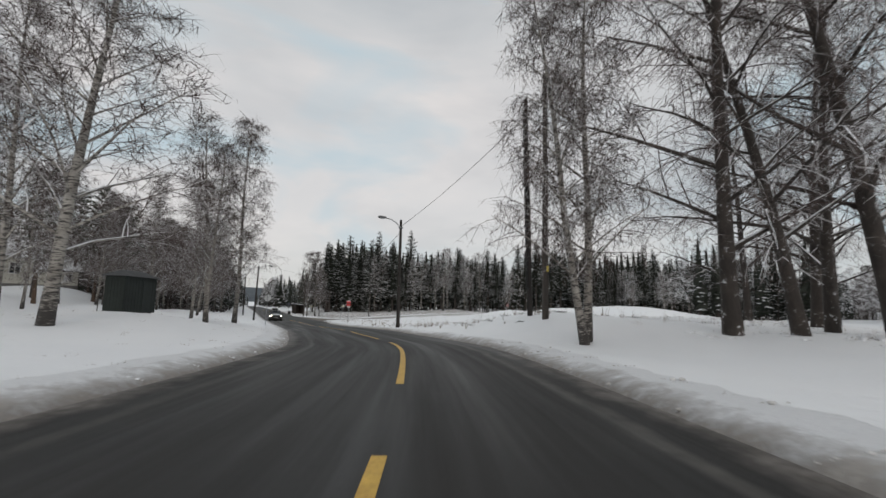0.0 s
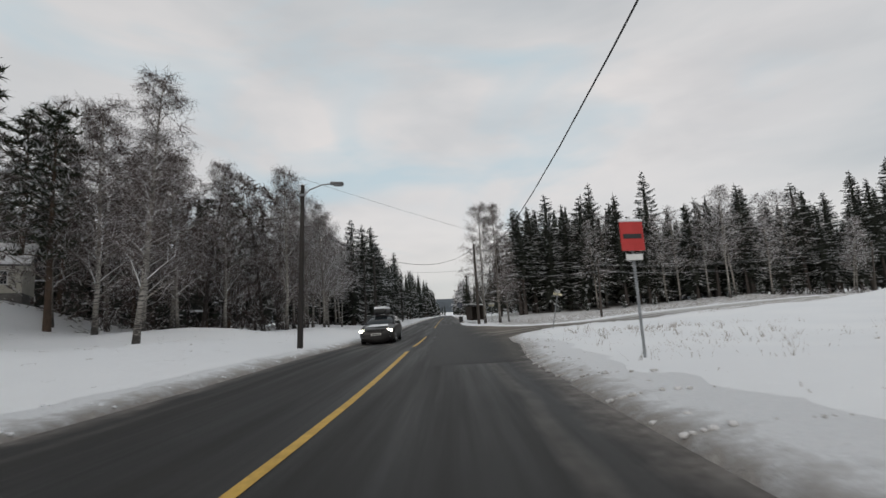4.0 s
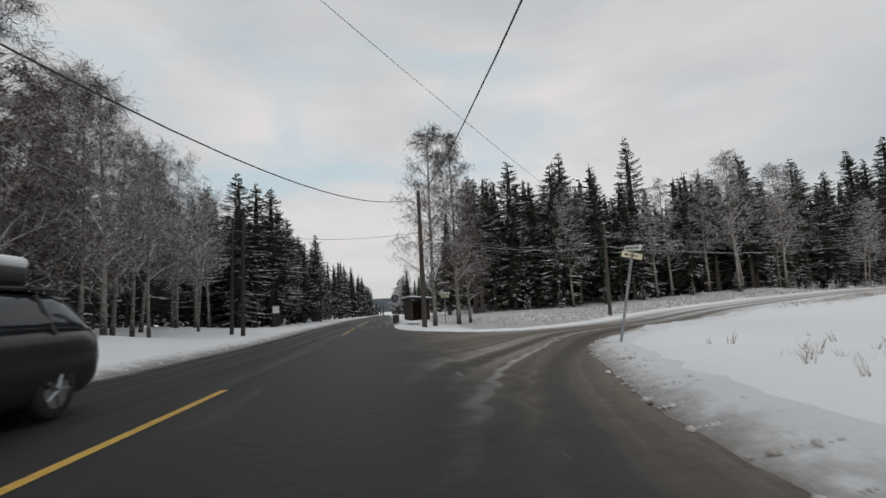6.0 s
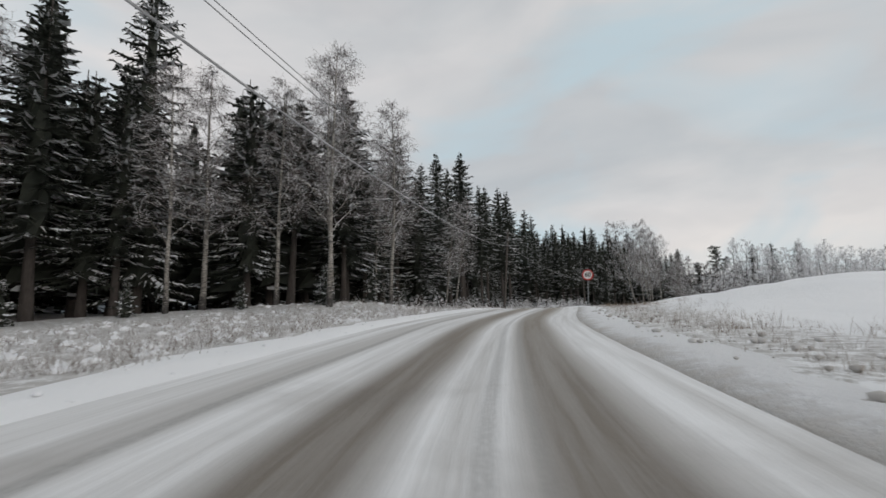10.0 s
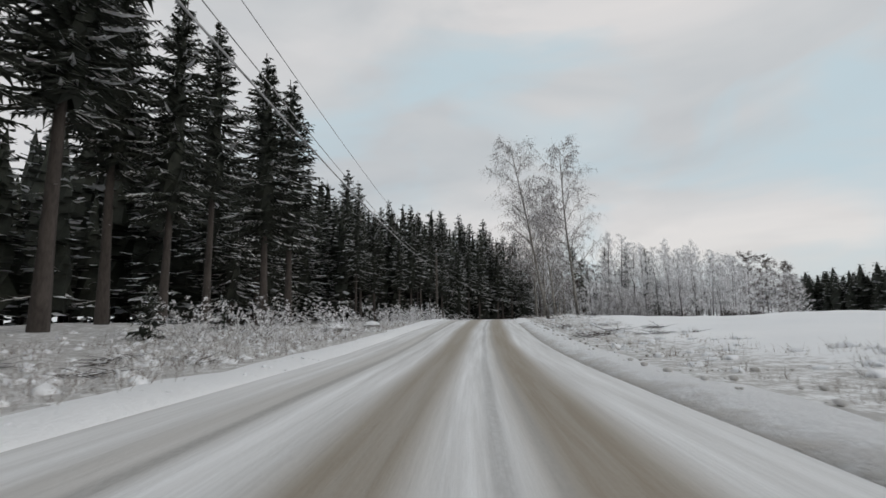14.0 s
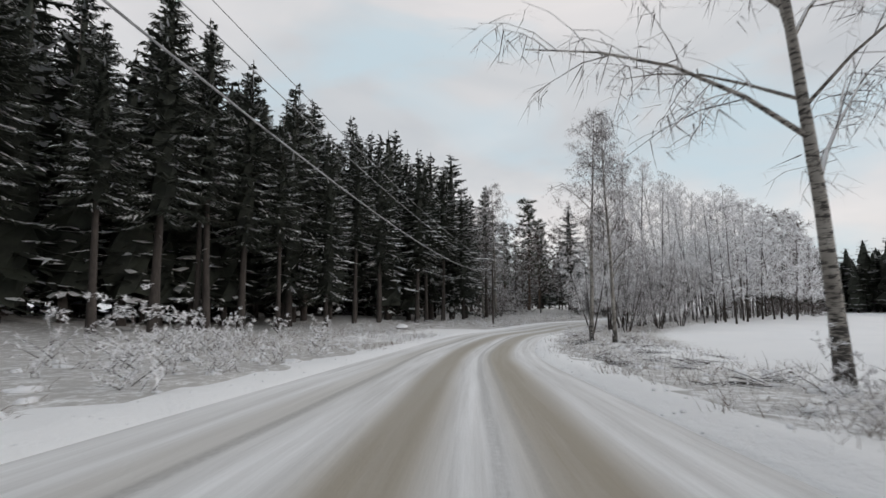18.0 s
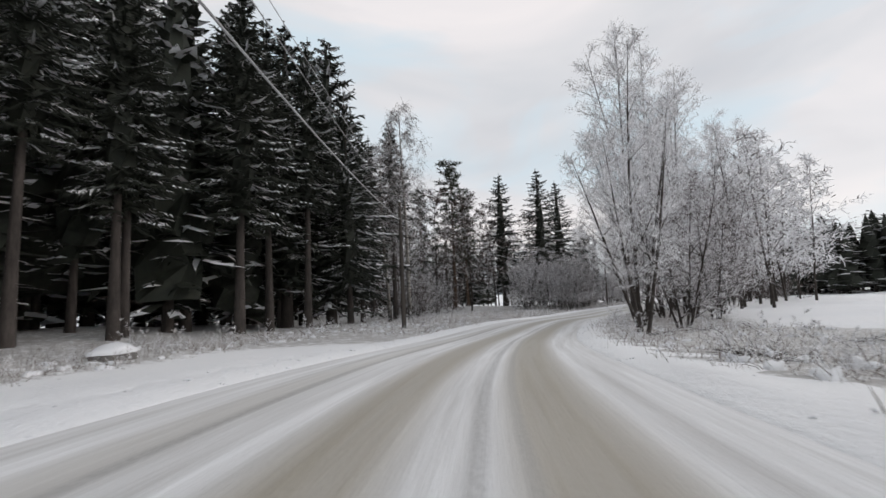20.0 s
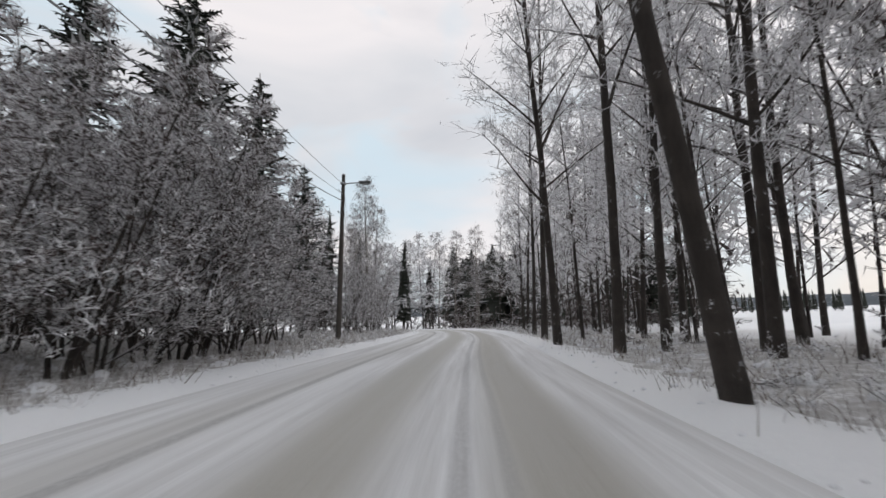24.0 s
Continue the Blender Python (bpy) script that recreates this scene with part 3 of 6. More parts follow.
def strip(name, line, run, offsets, rise, mat, label, category, kind="structure", uv_from=0.0, parent=None, wide=None):
    """A band along a road: at each place a row of points at the given offsets to its right, raised by rise(offset, run)."""
    d = np.gradient(line[:, :2], axis=0)
    d /= np.linalg.norm(d, axis=1)[:, None]
    right = np.stack([d[:, 1], -d[:, 0]], 1)
    verts, uvs = [], []
    for k in range(len(line)):
        for o in offsets:
            oo = o if wide is None else wide(o, run[k])
            q = line[k, :2] + right[k] * oo
            verts.append((q[0], q[1], line[k, 2] + rise(o, run[k], q[0], q[1])))
            uvs.append((o - uv_from if uv_from >= 0 else -(o - uv_from), run[k]))
    n = len(offsets)
    faces = []
    for k in range(len(line) - 1):
        for j in range(n - 1):
            a = k * n + j
            faces.append((a, a + 1, a + n + 1, a + n))
    me = bpy.data.meshes.new(name)
    me.from_pydata(verts, [], faces)
    me.materials.append(mat)
    layer = me.uv_layers.new(name="road")
    idx = np.empty(len(me.loops), np.int32)
    me.loops.foreach_get("vertex_index", idx)
    layer.data.foreach_set("uv", np.array(uvs)[idx].ravel())
    me.polygons.foreach_set("use_smooth", [True] * len(faces))
    me.update()
    ob = new(name, me)
    ob.parent = parent
    return tagged(ob, label, category, kind=kind)


def wobble(x, y, s=1.0):
    return noise.noise((x * s, y * s, 3.7))


MAIN_HALF = 3.95
strip("road_main", MAIN, MAIN_RUN, [-4.3, -3.4, -1.7, 0, 1.7, 2.8, 3.6], lambda o, s, x, y: -0.012 * abs(o), ASPHALT, "wet dark asphalt main road with slushy edges", "road")
SIDE_HALF = 3.15
flat_side = SIDE_RUN > 12.5
strip("road_side", SIDE[flat_side], SIDE_RUN[flat_side], [-SIDE_HALF - 0.3, -2.4, -1.6, -0.8, 0, 0.8, 1.6, 2.4, SIDE_HALF + 0.3], lambda o, s, x, y: 0.01, SNOW_ROAD, "snow-packed side road with brown wheel tracks", "road")


def lay_mouth():
    """The slushy mouth of the side road, one sheet that joins both roads."""
    step = 0.45
    xs, ys = np.arange(-1, 23, step), np.arange(3, 50, step)
    gx, gy = np.meshgrid(xs, ys)
    px, py = gx.ravel(), gy.ravel()
    out = outside_by(px, py, MOUTH)
    main_off = px - np.interp(py, MAIN[:, 1], MAIN[:, 0])
    over_main = np.interp(py, MAIN[:, 1], MAIN[:, 2]) - 0.012 * np.abs(main_off) + 0.014
    z = pave(px, py) + 0.016
    z = np.where(np.abs(main_off) < 3.9, np.maximum(z, over_main), z) - np.where(out > 0, 0.03, 0)
    nx = len(xs)
    i = (np.arange(len(ys) - 1)[:, None] * nx + np.arange(nx - 1)).ravel()
    f = np.stack([i, i + 1, i + nx + 1, i + nx], 1)
    f = f[(out[f] < 0.5).all(1)]
    me = bpy.data.meshes.new("road_mouth")
    me.from_pydata(np.stack([px, py, z], 1).tolist(), [], f.tolist())
    me.materials.append(SLUSH)
    d, _, v = near_line(px, py, TURN, TURN_RUN)
    k = np.searchsorted(TURN_RUN, v).clip(1, len(TURN) - 2)
    way = TURN[k + 1, :2] - TURN[k - 1, :2]
    side = np.sign((px - TURN[k, 0]) * way[:, 1] - (py - TURN[k, 1]) * way[:, 0])
    layer = me.uv_layers.new(name="road")
    idx = np.empty(len(me.loops), np.int32)
    me.loops.foreach_get("vertex_index", idx)
    layer.data.foreach_set("uv", np.stack([d * side, main_off], 1)[idx].ravel())
    me.polygons.foreach_set("use_smooth", [True] * len(f))
    me.update()
    tagged(new("road_mouth", me), "brown slush with swept tyre arcs at the junction", "road", kind="structure")


lay_mouth()


def bank(line, run, side, half, lo, hi, high, name, label, wide=None, mat=None, reach=2.8):
    """A ploughed ridge of snow along a road's edge, from lo to hi along it."""
    keep = (run >= lo) & (run <= hi)
    fine = [0.0, 0.12, 0.25, 0.4, 0.55, 0.75, 1.0, 1.3, 1.7, 2.2, 2.8]
    fine = [u for u in fine if u <= reach]

    def rise(o, s, x, y):
        u = abs(o) - half
        lump = 0.5 + 0.9 * wobble(x, y, 0.9) + 0.5 * wobble(x, y, 2.7)
        ridge = high * math.exp(-((u - 0.65) / 0.45) ** 2) * max(0.25, lump)
        base = 0.07 * min(1.0, u / 0.8)
        if u <= 0.01:
            return -0.05
        if u > 1.2:
            z0 = float(np.interp(s, run, line[:, 2]))
            f = min(1.0, (u - 1.2) / 1.4)
            return base + ridge + f * (float(ground(x, y)) - z0 - base - 0.03 - 0.06 * (u > 2.5))
        return base + ridge

    k = np.nonzero(keep)[0]
    strip(name, line[k], run[k], [side * (half + u) for u in fine], rise, mat or BANK, label, "snow bank", uv_from=side * half, wide=wide)


main_at = lambda y: float(np.interp(y, MAIN[:, 1], MAIN_RUN))
def edge_line(points):
    line = smooth_line([(x, y, 0) for x, y in points], 0.6)
    line[:, 2] = pave(line[:, 0], line[:, 1])
    return line


RIGHT, LEFT = edge_line(EDGE_R), edge_line(EDGE_L)
bank(MAIN, MAIN_RUN, -1, 3.75, main_at(-70), main_at(140), 0.14, "snow_bank", "low ploughed snow along the asphalt")
bank(MAIN, MAIN_RUN, 1, 3.15, main_at(-70), main_at(2), 0.16, "snow_bank", "low ploughed snow along the asphalt")
bank(MAIN, MAIN_RUN, 1, 3.3, main_at(49), main_at(140), 0.16, "snow_bank", "low ploughed snow along the asphalt")
bank(RIGHT, run_of(RIGHT), 1, 0.0, 0, 99, 0.13, "snow_bank", "dirty ploughed snow on the inside of the bend")
bank(LEFT, run_of(LEFT), -1, 0.0, 0, 99, 0.10, "snow_bank", "low snow edge round the corner", mat=SNOW, reach=1.7)
bank(SIDE, SIDE_RUN, -1, SIDE_HALF, 20.5, 330, 0.07, "snow_bank", "low snow edge along the side road", mat=SNOW)
bank(SIDE, SIDE_RUN, 1, SIDE_HALF, 22, 112, 0.10, "snow_bank", "dirty snow edge along the inside of the bend", mat=PALE_BANK)
bank(SIDE, SIDE_RUN, 1, SIDE_HALF, 111, 330, 0.09, "snow_bank", "low snow edge along the side road", mat=SNOW)


def yellow_dashes():
    d = np.gradient(MAIN[:, :2], axis=0)
    d /= np.linalg.norm(d, axis=1)[:, None]
    centre = tagged(new("centre_line"), "worn yellow dashed centre line on the asphalt", "road marking", kind="structure")
    stretches = [(-76, -66.5), (-63.5, -49.6), (-46.5, -36.9), (-34.3, -25.4), (-22.8, -9.3), (-4.6, 10.0), (12.7, 22.8), (40.5, 50.5)] + [(53.5 + 13 * k, 63.5 + 13 * k) for k in range(6)]
    for near, far in stretches:
        sh = Shape()
        ss = np.linspace(main_at(near), main_at(far), 9)
        x, y, z = (np.interp(ss, MAIN_RUN, MAIN[:, i]) for i in range(3))
        dx, dy = np.interp(ss, MAIN_RUN, d[:, 0]), np.interp(ss, MAIN_RUN, d[:, 1])
        vs = []
        for k in range(9):
            for o in (-0.06, 0.06):
                vs.append(Vector((x[k] + dy[k] * (o - 0.04), y[k] - dx[k] * (o - 0.04), z[k] + 0.005)))
        sh.add(vs, [(2 * k, 2 * k + 1, 2 * k + 3, 2 * k + 2) for k in range(8)])
        part("dash", sh, YELLOW, centre)


yellow_dashes()


# ---------------------------------------------------------------- trees
def bent(start, way, length, n, droop, jitter, rng):
    """A line that wanders and bends down (droop > 0) or up."""
    pts, p, d = [Vector(start)], Vector(start), Vector(way).normalized()
    for _ in range(n):
        d = (d + Vector((rng.uniform(-jitter, jitter), rng.uniform(-jitter, jitter), rng.uniform(-jitter, jitter) - droop))).normalized()
        p = p + d * (length / n)
        pts.append(p.copy())
    return pts


def ribbon(sh, line, width, slot, rng):
    """A twig: a flat sliver with a fold, thin at its end."""
    a = Vector((rng.uniform(-1, 1), rng.uniform(-1, 1), rng.uniform(-0.4, 0.4))).normalized() * width
    n = len(line)
    vs = []
    for k, p in enumerate(line[:-1]):
        w = a * (1 - 0.7 * k / (n - 1))
        vs += [p - w, p + w]
    vs.append(line[-1])
    fs = [(2 * k, 2 * k + 1, 2 * k + 3, 2 * k + 2) for k in range(n - 2)] + [(2 * n - 4, 2 * n - 3, 2 * n - 2)]
    sh.add(vs, fs, slot)


def bare_tree_meshes(seed, height, girth, limbs, subs, twigs, weep, spread_, first=0.22, lean=0.02, stems=1, twig_w=0.010, bark=None, twig=None, snowy=True, limb_angle=0.75, light=False, sprays=2, stout=0.34, fine=1.0):
    """Trunk and crown of a leafless broadleaf tree, with snow lying on its limbs."""
    rng = random.Random(seed)
    trunk, crown = Shape(), Shape()
    for stem in range(stems):
        tilt = lean + (0.16 if stems > 1 else 0)
        w = rng.uniform(0, 6.28)
        h = height * (1 if stem == 0 else rng.uniform(0.7, 0.95))
        line = bent((0.12 * math.cos(w) * (stems > 1), 0.12 * math.sin(w) * (stems > 1), -0.4), (tilt * math.cos(w), tilt * math.sin(w), 1), h + 0.4, 9, -0.02 if stems > 1 else 0, 0.035, rng)
        radii = [girth * (1.25 if k == 0 else 1) * (1 - 0.93 * k / 9) ** 0.9 / (1 if stems == 1 else 1.35) for k in range(10)]
        trunk.tube(line, radii, 8, 0)
        for i in range(limbs):
            f = first + (0.97 - first) * (i + rng.random()) / limbs
            k = min(int(f * 9), 8)
            base = line[k].lerp(line[k + 1], f * 9 - k)
            az = i * 2.4 + rng.uniform(-0.5, 0.5)
            up = limb_angle + 0.5 * f + rng.uniform(-0.2, 0.25)
            length = spread_ * height * (1.02 - f) ** 0.62 * rng.uniform(0.7, 1.15) * min(1.0, 0.55 + 1.6 * (f - first) + 0.35)
            d = Vector((math.cos(az), math.sin(az), up))
            limb = bent(base, d, length, 4, 0.03 + weep * 0.10, 0.10, rng)
            r0 = radii[k] * stout + 0.006
            crown.tube(limb, [r0 * (1 - 0.8 * q / 4) for q in range(5)], 3 if light else 4, 0, False, 2 if snowy else None)
            for j in range(subs):
                g = 0.18 + 0.82 * (j + rng.random()) / subs
                q = min(int(g * 4), 3)
                b0 = limb[q].lerp(limb[q + 1], g * 4 - q)
                axis = (limb[q + 1] - limb[q]).normalized()
                side = axis.cross(Vector((rng.uniform(-1, 1), rng.uniform(-1, 1), rng.uniform(-1, 1)))).normalized()
                sub = bent(b0, axis * 0.75 + side * 0.8 + Vector((0, 0, 0.15)), length * rng.uniform(0.28, 0.5) * (1.15 - 0.5 * g), 3, 0.04 + weep * 0.18, 0.13, rng)
                if light:
                    ribbon(crown, sub, twig_w * 1.5, 1, rng)
                else:
                    crown.tube(sub, [max(0.3 * r0 * (1 - 0.75 * e / 3), 0.006) for e in range(4)], 3, 1, False, 2 if snowy else None)
                for _ in range(twigs):
                    e = rng.random() * 2.9
                    t0 = sub[int(e)].lerp(sub[int(e) + 1], e % 1)
                    out = Vector((rng.uniform(-1, 1), rng.uniform(-1, 1), rng.uniform(-0.5, 0.8) - weep * 0.6))
                    tw = bent(t0, axis * 0.6 + out, rng.uniform(0.5, 1.25) * fine * height / 16, 2, 0.05 + weep * 0.45, 0.2, rng)
                    ribbon(crown, tw, twig_w * rng.uniform(0.7, 1.3), 1, rng)
                    for _ in range(sprays):
                        s0 = tw[rng.randrange(2)].lerp(tw[2], rng.uniform(0.1, 0.8))
                        s1 = s0 + Vector((rng.uniform(-1, 1), rng.uniform(-1, 1), rng.uniform(-0.6, 0.7) - weep * 0.8)).normalized() * fine * height / 16 * rng.uniform(0.3, 0.7)
                        sw = Vector((rng.uniform(-1, 1), rng.uniform(-1, 1), rng.uniform(-0.5, 0.5))).normalized() * twig_w * 1.1
                        crown.add([s0 - sw, s0 + sw, s1], [(0, 1, 2)], 1)
    return trunk.mesh("trunk", [bark], True), crown.mesh("crown", [bark, twig, SNOW_CAP])


def spruce_meshes(seed, height, width, levels, clear, per=6, twigs=7, snow=0.5, bulk=1.0, core=0.36, slab=1.0):
    """Trunk and crown of a snow-laden spruce: whorls of drooping boughs set with twigs."""
    rng = random.Random(seed)
    trunk, crown = Shape(), Shape()
    line = bent((0, 0, -0.4), (0, 0, 1), height + 0.3, 6, 0, 0.012, rng)
    trunk.tube(line, [height * 0.0125 * (1.2 if k == 0 else 1) * (1 - 0.92 * k / 6) for k in range(7)], 7)
    for i in range(levels):
        f = (i + rng.uniform(-0.3, 0.3)) / levels
        z = height * (clear + (0.985 - clear) * f)
        reach = width * ((1 - f) ** 0.78 * (0.62 + 0.38 * min(1.0, f * 5)) + 0.035) * rng.uniform(0.85, 1.1)
        for j in range(per if f < 0.9 else 5):
            az = j * 6.283 / per + i * 1.1 + rng.uniform(-0.3, 0.3)
            rr = reach * rng.uniform(0.62, 1.15)
            rise = 0.42 * f - 0.10
            d = Vector((math.cos(az), math.sin(az), rise))
            bough = bent((0, 0, z + rng.uniform(-0.6, 0.6) * height / levels), d, rr, 3, 0.13 - 0.12 * f, 0.07, rng)
            bough[3].z += 0.06 * rr
            side = Vector((-math.sin(az), math.cos(az), 0))
            w = (0.05 + 0.05 * rr) * bulk * slab
            n = len(crown.v)
            # The bough itself: a sagging spray, dark beneath and white on top where snow lies.
            crown.v += [bough[0], bough[1] - side * w * 1.6 - Vector((0, 0, 0.07)), bough[1] + side * w * 1.6 - Vector((0, 0, 0.07)), bough[2] - side * w * 2.0 - Vector((0, 0, 0.11)), bough[2] + side * w * 2.0 - Vector((0, 0, 0.11)), bough[3], bough[1], bough[2]]
            crown.f += [(n, n + 1, n + 6), (n, n + 6, n + 2), (n + 1, n + 3, n + 7, n + 6), (n + 6, n + 7, n + 4, n + 2), (n + 3, n + 5, n + 7), (n + 7, n + 5, n + 4)]
            lying = rng.random() < snow
            crown.m += [0, 0] + [1 if lying and rng.random() < 0.7 else 0 for _ in range(4)]
            for q in range(twigs):
                e = 0.5 + 2.4 * (q + rng.random()) / twigs
                t0 = bough[int(e)].lerp(bough[min(int(e) + 1, 3)], e % 1)
                s = 1 if q % 2 else -1
                ln = (0.16 + 0.30 * rr * (1.15 - e / 3.4)) * rng.uniform(0.6, 1.2)
                tip = t0 + (side * s * rng.uniform(0.4, 1.0) + d * rng.uniform(0.25, 0.9)).normalized() * ln - Vector((0, 0, ln * rng.uniform(0.25, 0.85)))
                wide = d.normalized() * (0.06 + 0.055 * rr) * bulk * (0.4 + 0.6 * slab) * rng.uniform(0.7, 1.2)
                crown.add([t0 - wide, t0 + wide, tip, t0.lerp(tip, 0.5) + Vector((0, 0, 0.05))], [(0, 1, 3), (0, 3, 2), (1, 2, 3)], 0)
                if lying and rng.random() < 0.45:
                    up = Vector((0, 0, 0.035))
                    crown.add([t0 - wide * 0.75 + up, t0 + wide * 0.75 + up, t0.lerp(tip, 0.75) + up * 1.8], [(0, 1, 2)], 1)
    # The dense dark needles round the stem.
    n, rings = len(crown.v), 11
    for k in range(rings):
        f = k / (rings - 1)
        rad = width * core * ((1 - f) ** 0.85 * (0.75 + 0.25 * min(1.0, f * 6)) + 0.01)
        for j in range(7):
            a = j * 0.8976 + k * 0.45
            q = rad * rng.uniform(0.55, 1.3)
            crown.v.append(Vector((q * math.cos(a), q * math.sin(a), height * (clear + (0.96 - clear) * f) + rng.uniform(-0.3, 0.3))))
    for k in range(rings - 1):
        for j in range(7):
            crown.f.append((n + k * 7 + j, n + k * 7 + (j + 1) % 7, n + k * 7 + 7 + (j + 1) % 7, n + k * 7 + 7 + j))
            crown.m.append(0)
    # Dead lower boughs on the bare stem.
    for i in range(int(clear * 26)):
        z = height * clear * rng.uniform(0.12, 1.0)
        az = rng.uniform(0, 6.28)
        ribbon(crown, bent((0, 0, z), (math.cos(az), math.sin(az), -0.05), width * rng.uniform(0.25, 0.6), 3, 0.08, 0.1, rng), 0.022, 2, rng)
    return trunk.mesh("trunk", [SPRUCE_BARK], True), crown.mesh("crown", [NEEDLES, SNOW_CAP, TWIG])


def pine_meshes(seed, height):
    """A Scots pine: a bare stem with layered tufts of needles above."""
    rng = random.Random(seed)
    trunk, crown = Shape(), Shape()
    line = bent((0, 0, -0.4), (0.02, 0, 1), height * 0.97 + 0.4, 7, 0, 0.03, rng)
    trunk.tube(line, [height * 0.0135 * (1.2 if k == 0 else 1) * (1 - 0.85 * k / 7) for k in range(8)], 7)
    for i in range(46):
        f = 0.30 + 0.68 * (i + rng.random()) / 46
        k = min(int(f * 7), 6)
        base = line[k].lerp(line[k + 1], f * 7 - k)
        az = i * 2.4 + rng.uniform(-0.4, 0.4)
        ln = height * 0.19 * (1.12 - f) ** 0.5 * rng.uniform(0.6, 1.15)
        limb = bent(base, (math.cos(az), math.sin(az), 0.25), ln, 3, 0.0, 0.14, rng)
        crown.tube(limb, [0.05, 0.04, 0.03, 0.015], 4, 2, False, 1)
        for _ in range(11):
            e = 0.5 + rng.random() * 2.49
            c = limb[int(e)].lerp(limb[min(int(e) + 1, 3)], e % 1) + Vector((rng.uniform(-0.35, 0.35), rng.uniform(-0.35, 0.35), rng.uniform(-0.1, 0.3)))
            for _ in range(9):
                o = Vector((rng.uniform(-1, 1), rng.uniform(-1, 1), rng.uniform(-0.35, 0.7))).normalized() * rng.uniform(0.35, 0.8)
                w = o.cross(Vector((rng.uniform(-1, 1), rng.uniform(-1, 1), 1))).normalized() * 0.075
                crown.add([c - w, c + w, c + o], [(0, 1, 2)], 1 if o.z > 0.22 and rng.random() < 0.45 else 0)
    return trunk.mesh("trunk", [PINE_BARK], True), crown.mesh("crown", [PINE_NEEDLES, SNOW_CAP, PINE_BARK])


def tree_kind(name, label, category, group, meshes):
    """A first tree of its kind, well below ground level until copies of it are planted."""
    ob = thing(name, label, category, group)
    part("trunk", meshes[0], None, ob)
    part("crown", meshes[1], None, ob)
    return ob


USED = set()


def plant(kind, x, y, scale=1.0, turn=0.0, lean=(0.0, 0.0), sink=0.0, tall=1.0, label=""):
    m = Matrix.Translation(spot(x, y, sink)) @ Euler((lean[0], lean[1], 0)).to_matrix().to_4x4() @ Matrix.Rotation(turn, 4, "Z")
    if kind.name not in USED:
        USED.add(kind.name)
        ob = kind
        ob.matrix_basis = m @ Matrix.Diagonal((scale, scale, scale * tall, 1))
    else:
        ob = copy_thing(kind, m)
        ob.scale = (scale, scale, scale * tall)
    if label:
        tagged(ob, label)
    return ob


SPRUCE_LABEL = "tall dark spruce with snow lying on its boughs"
spruces = [tree_kind("spruce", SPRUCE_LABEL, "tree", "spruces of the wood edge", spruce_meshes(11 + i, 20.0, w, n - 2, c, 6, 11, sn, 0.85, 0.22, 0.5)) for i, (w, n, c, sn) in enumerate(((3.8, 38, 0.14, 0.7), (3.3, 36, 0.24, 0.65), (4.2, 40, 0.08, 0.75), (3.5, 34, 0.34, 0.55)))]
near_spruces = [tree_kind("spruce", SPRUCE_LABEL, "tree", "spruces of the wood edge", spruce_meshes(61 + i, 20.0, w, 36, c, 7, 13, 0.52, 0.9, 0.22, 0.35)) for i, (w, c) in enumerate(((3.4, 0.30), (3.0, 0.40), (3.8, 0.16)))]
far_spruces = [tree_kind("spruce", "distant snow-dusted spruce in the wood", "tree", "spruces of the far wood", spruce_meshes(31 + i, 20.0, w, 21, c, 6, 3, 0.6, 1.4, 0.42)) for i, (w, c) in enumerate(((4.0, 0.10), (3.5, 0.20), (4.4, 0.06)))]
young = [tree_kind("young_spruce", "small young spruce heaped with snow", "tree", "young spruces at the wood edge", spruce_meshes(51 + i, 3.0, 1.15, 11, 0.04, 6, 5, 0.9)) for i in range(2)]
birches = [tree_kind("birch", "leafless birch with a white trunk and snowy limbs", "tree", "birches by the road", bare_tree_meshes(71 + i, 17.0, 0.19, 34, 8, 11, w, s, 0.16, 0.03, 1, 0.0135, BIRCH_BARK, TWIG, True, 0.85, False, 2)) for i, (w, s) in enumerate(((0.5, 0.30), (0.3, 0.32), (0.65, 0.27)))]
frost_birches = [tree_kind("birch", "leafless birch grey with hoar frost", "tree", "frosted birches", bare_tree_meshes(81 + i, 17.0, 0.17, 30, 7, 9, w, s, 0.27, 0.03, 1, 0.013, BIRCH_BARK, MIXED_TWIG, True, 0.85, False, 2, 0.28, 0.8)) for i, (w, s) in enumerate(((0.75, 0.26), (0.45, 0.29)))]
far_birches = [tree_kind("birch", "distant bare birch whitened by frost", "tree", "far birches", bare_tree_meshes(91 + i, 17.0, 0.13, 24, 5, 6, 0.3, 0.38, 0.14, 0.03, 1, 0.065, ALDER_BARK, t_, True, 0.75, True, 1)) for i, t_ in enumerate((FROST_TWIG, TWIG))]
dark_trees = [tree_kind("bare_tree", "leafless dark-trunked tree with snow along its limbs", "tree", "bare trees by the road", bare_tree_meshes(181 + i, 17.0, 0.23, 30, 7, 9, 0.3, s_, 0.14, 0.04, 1, 0.012, ALDER_BARK, TWIG)) for i, s_ in enumerate((0.36, 0.31))]
forked = [tree_kind("forked_tree", "forked many-stemmed tree white with hoar frost", "tree", "frosted roadside trees", bare_tree_meshes(211 + i, 14.0, 0.15, 13, 7, 8, 0.05, 0.30, 0.18, 0.10, 3, 0.016, ALDER_BARK, FROST_TWIG, True, 0.8, False, 3, 0.34, 0.75)) for i in range(2)]
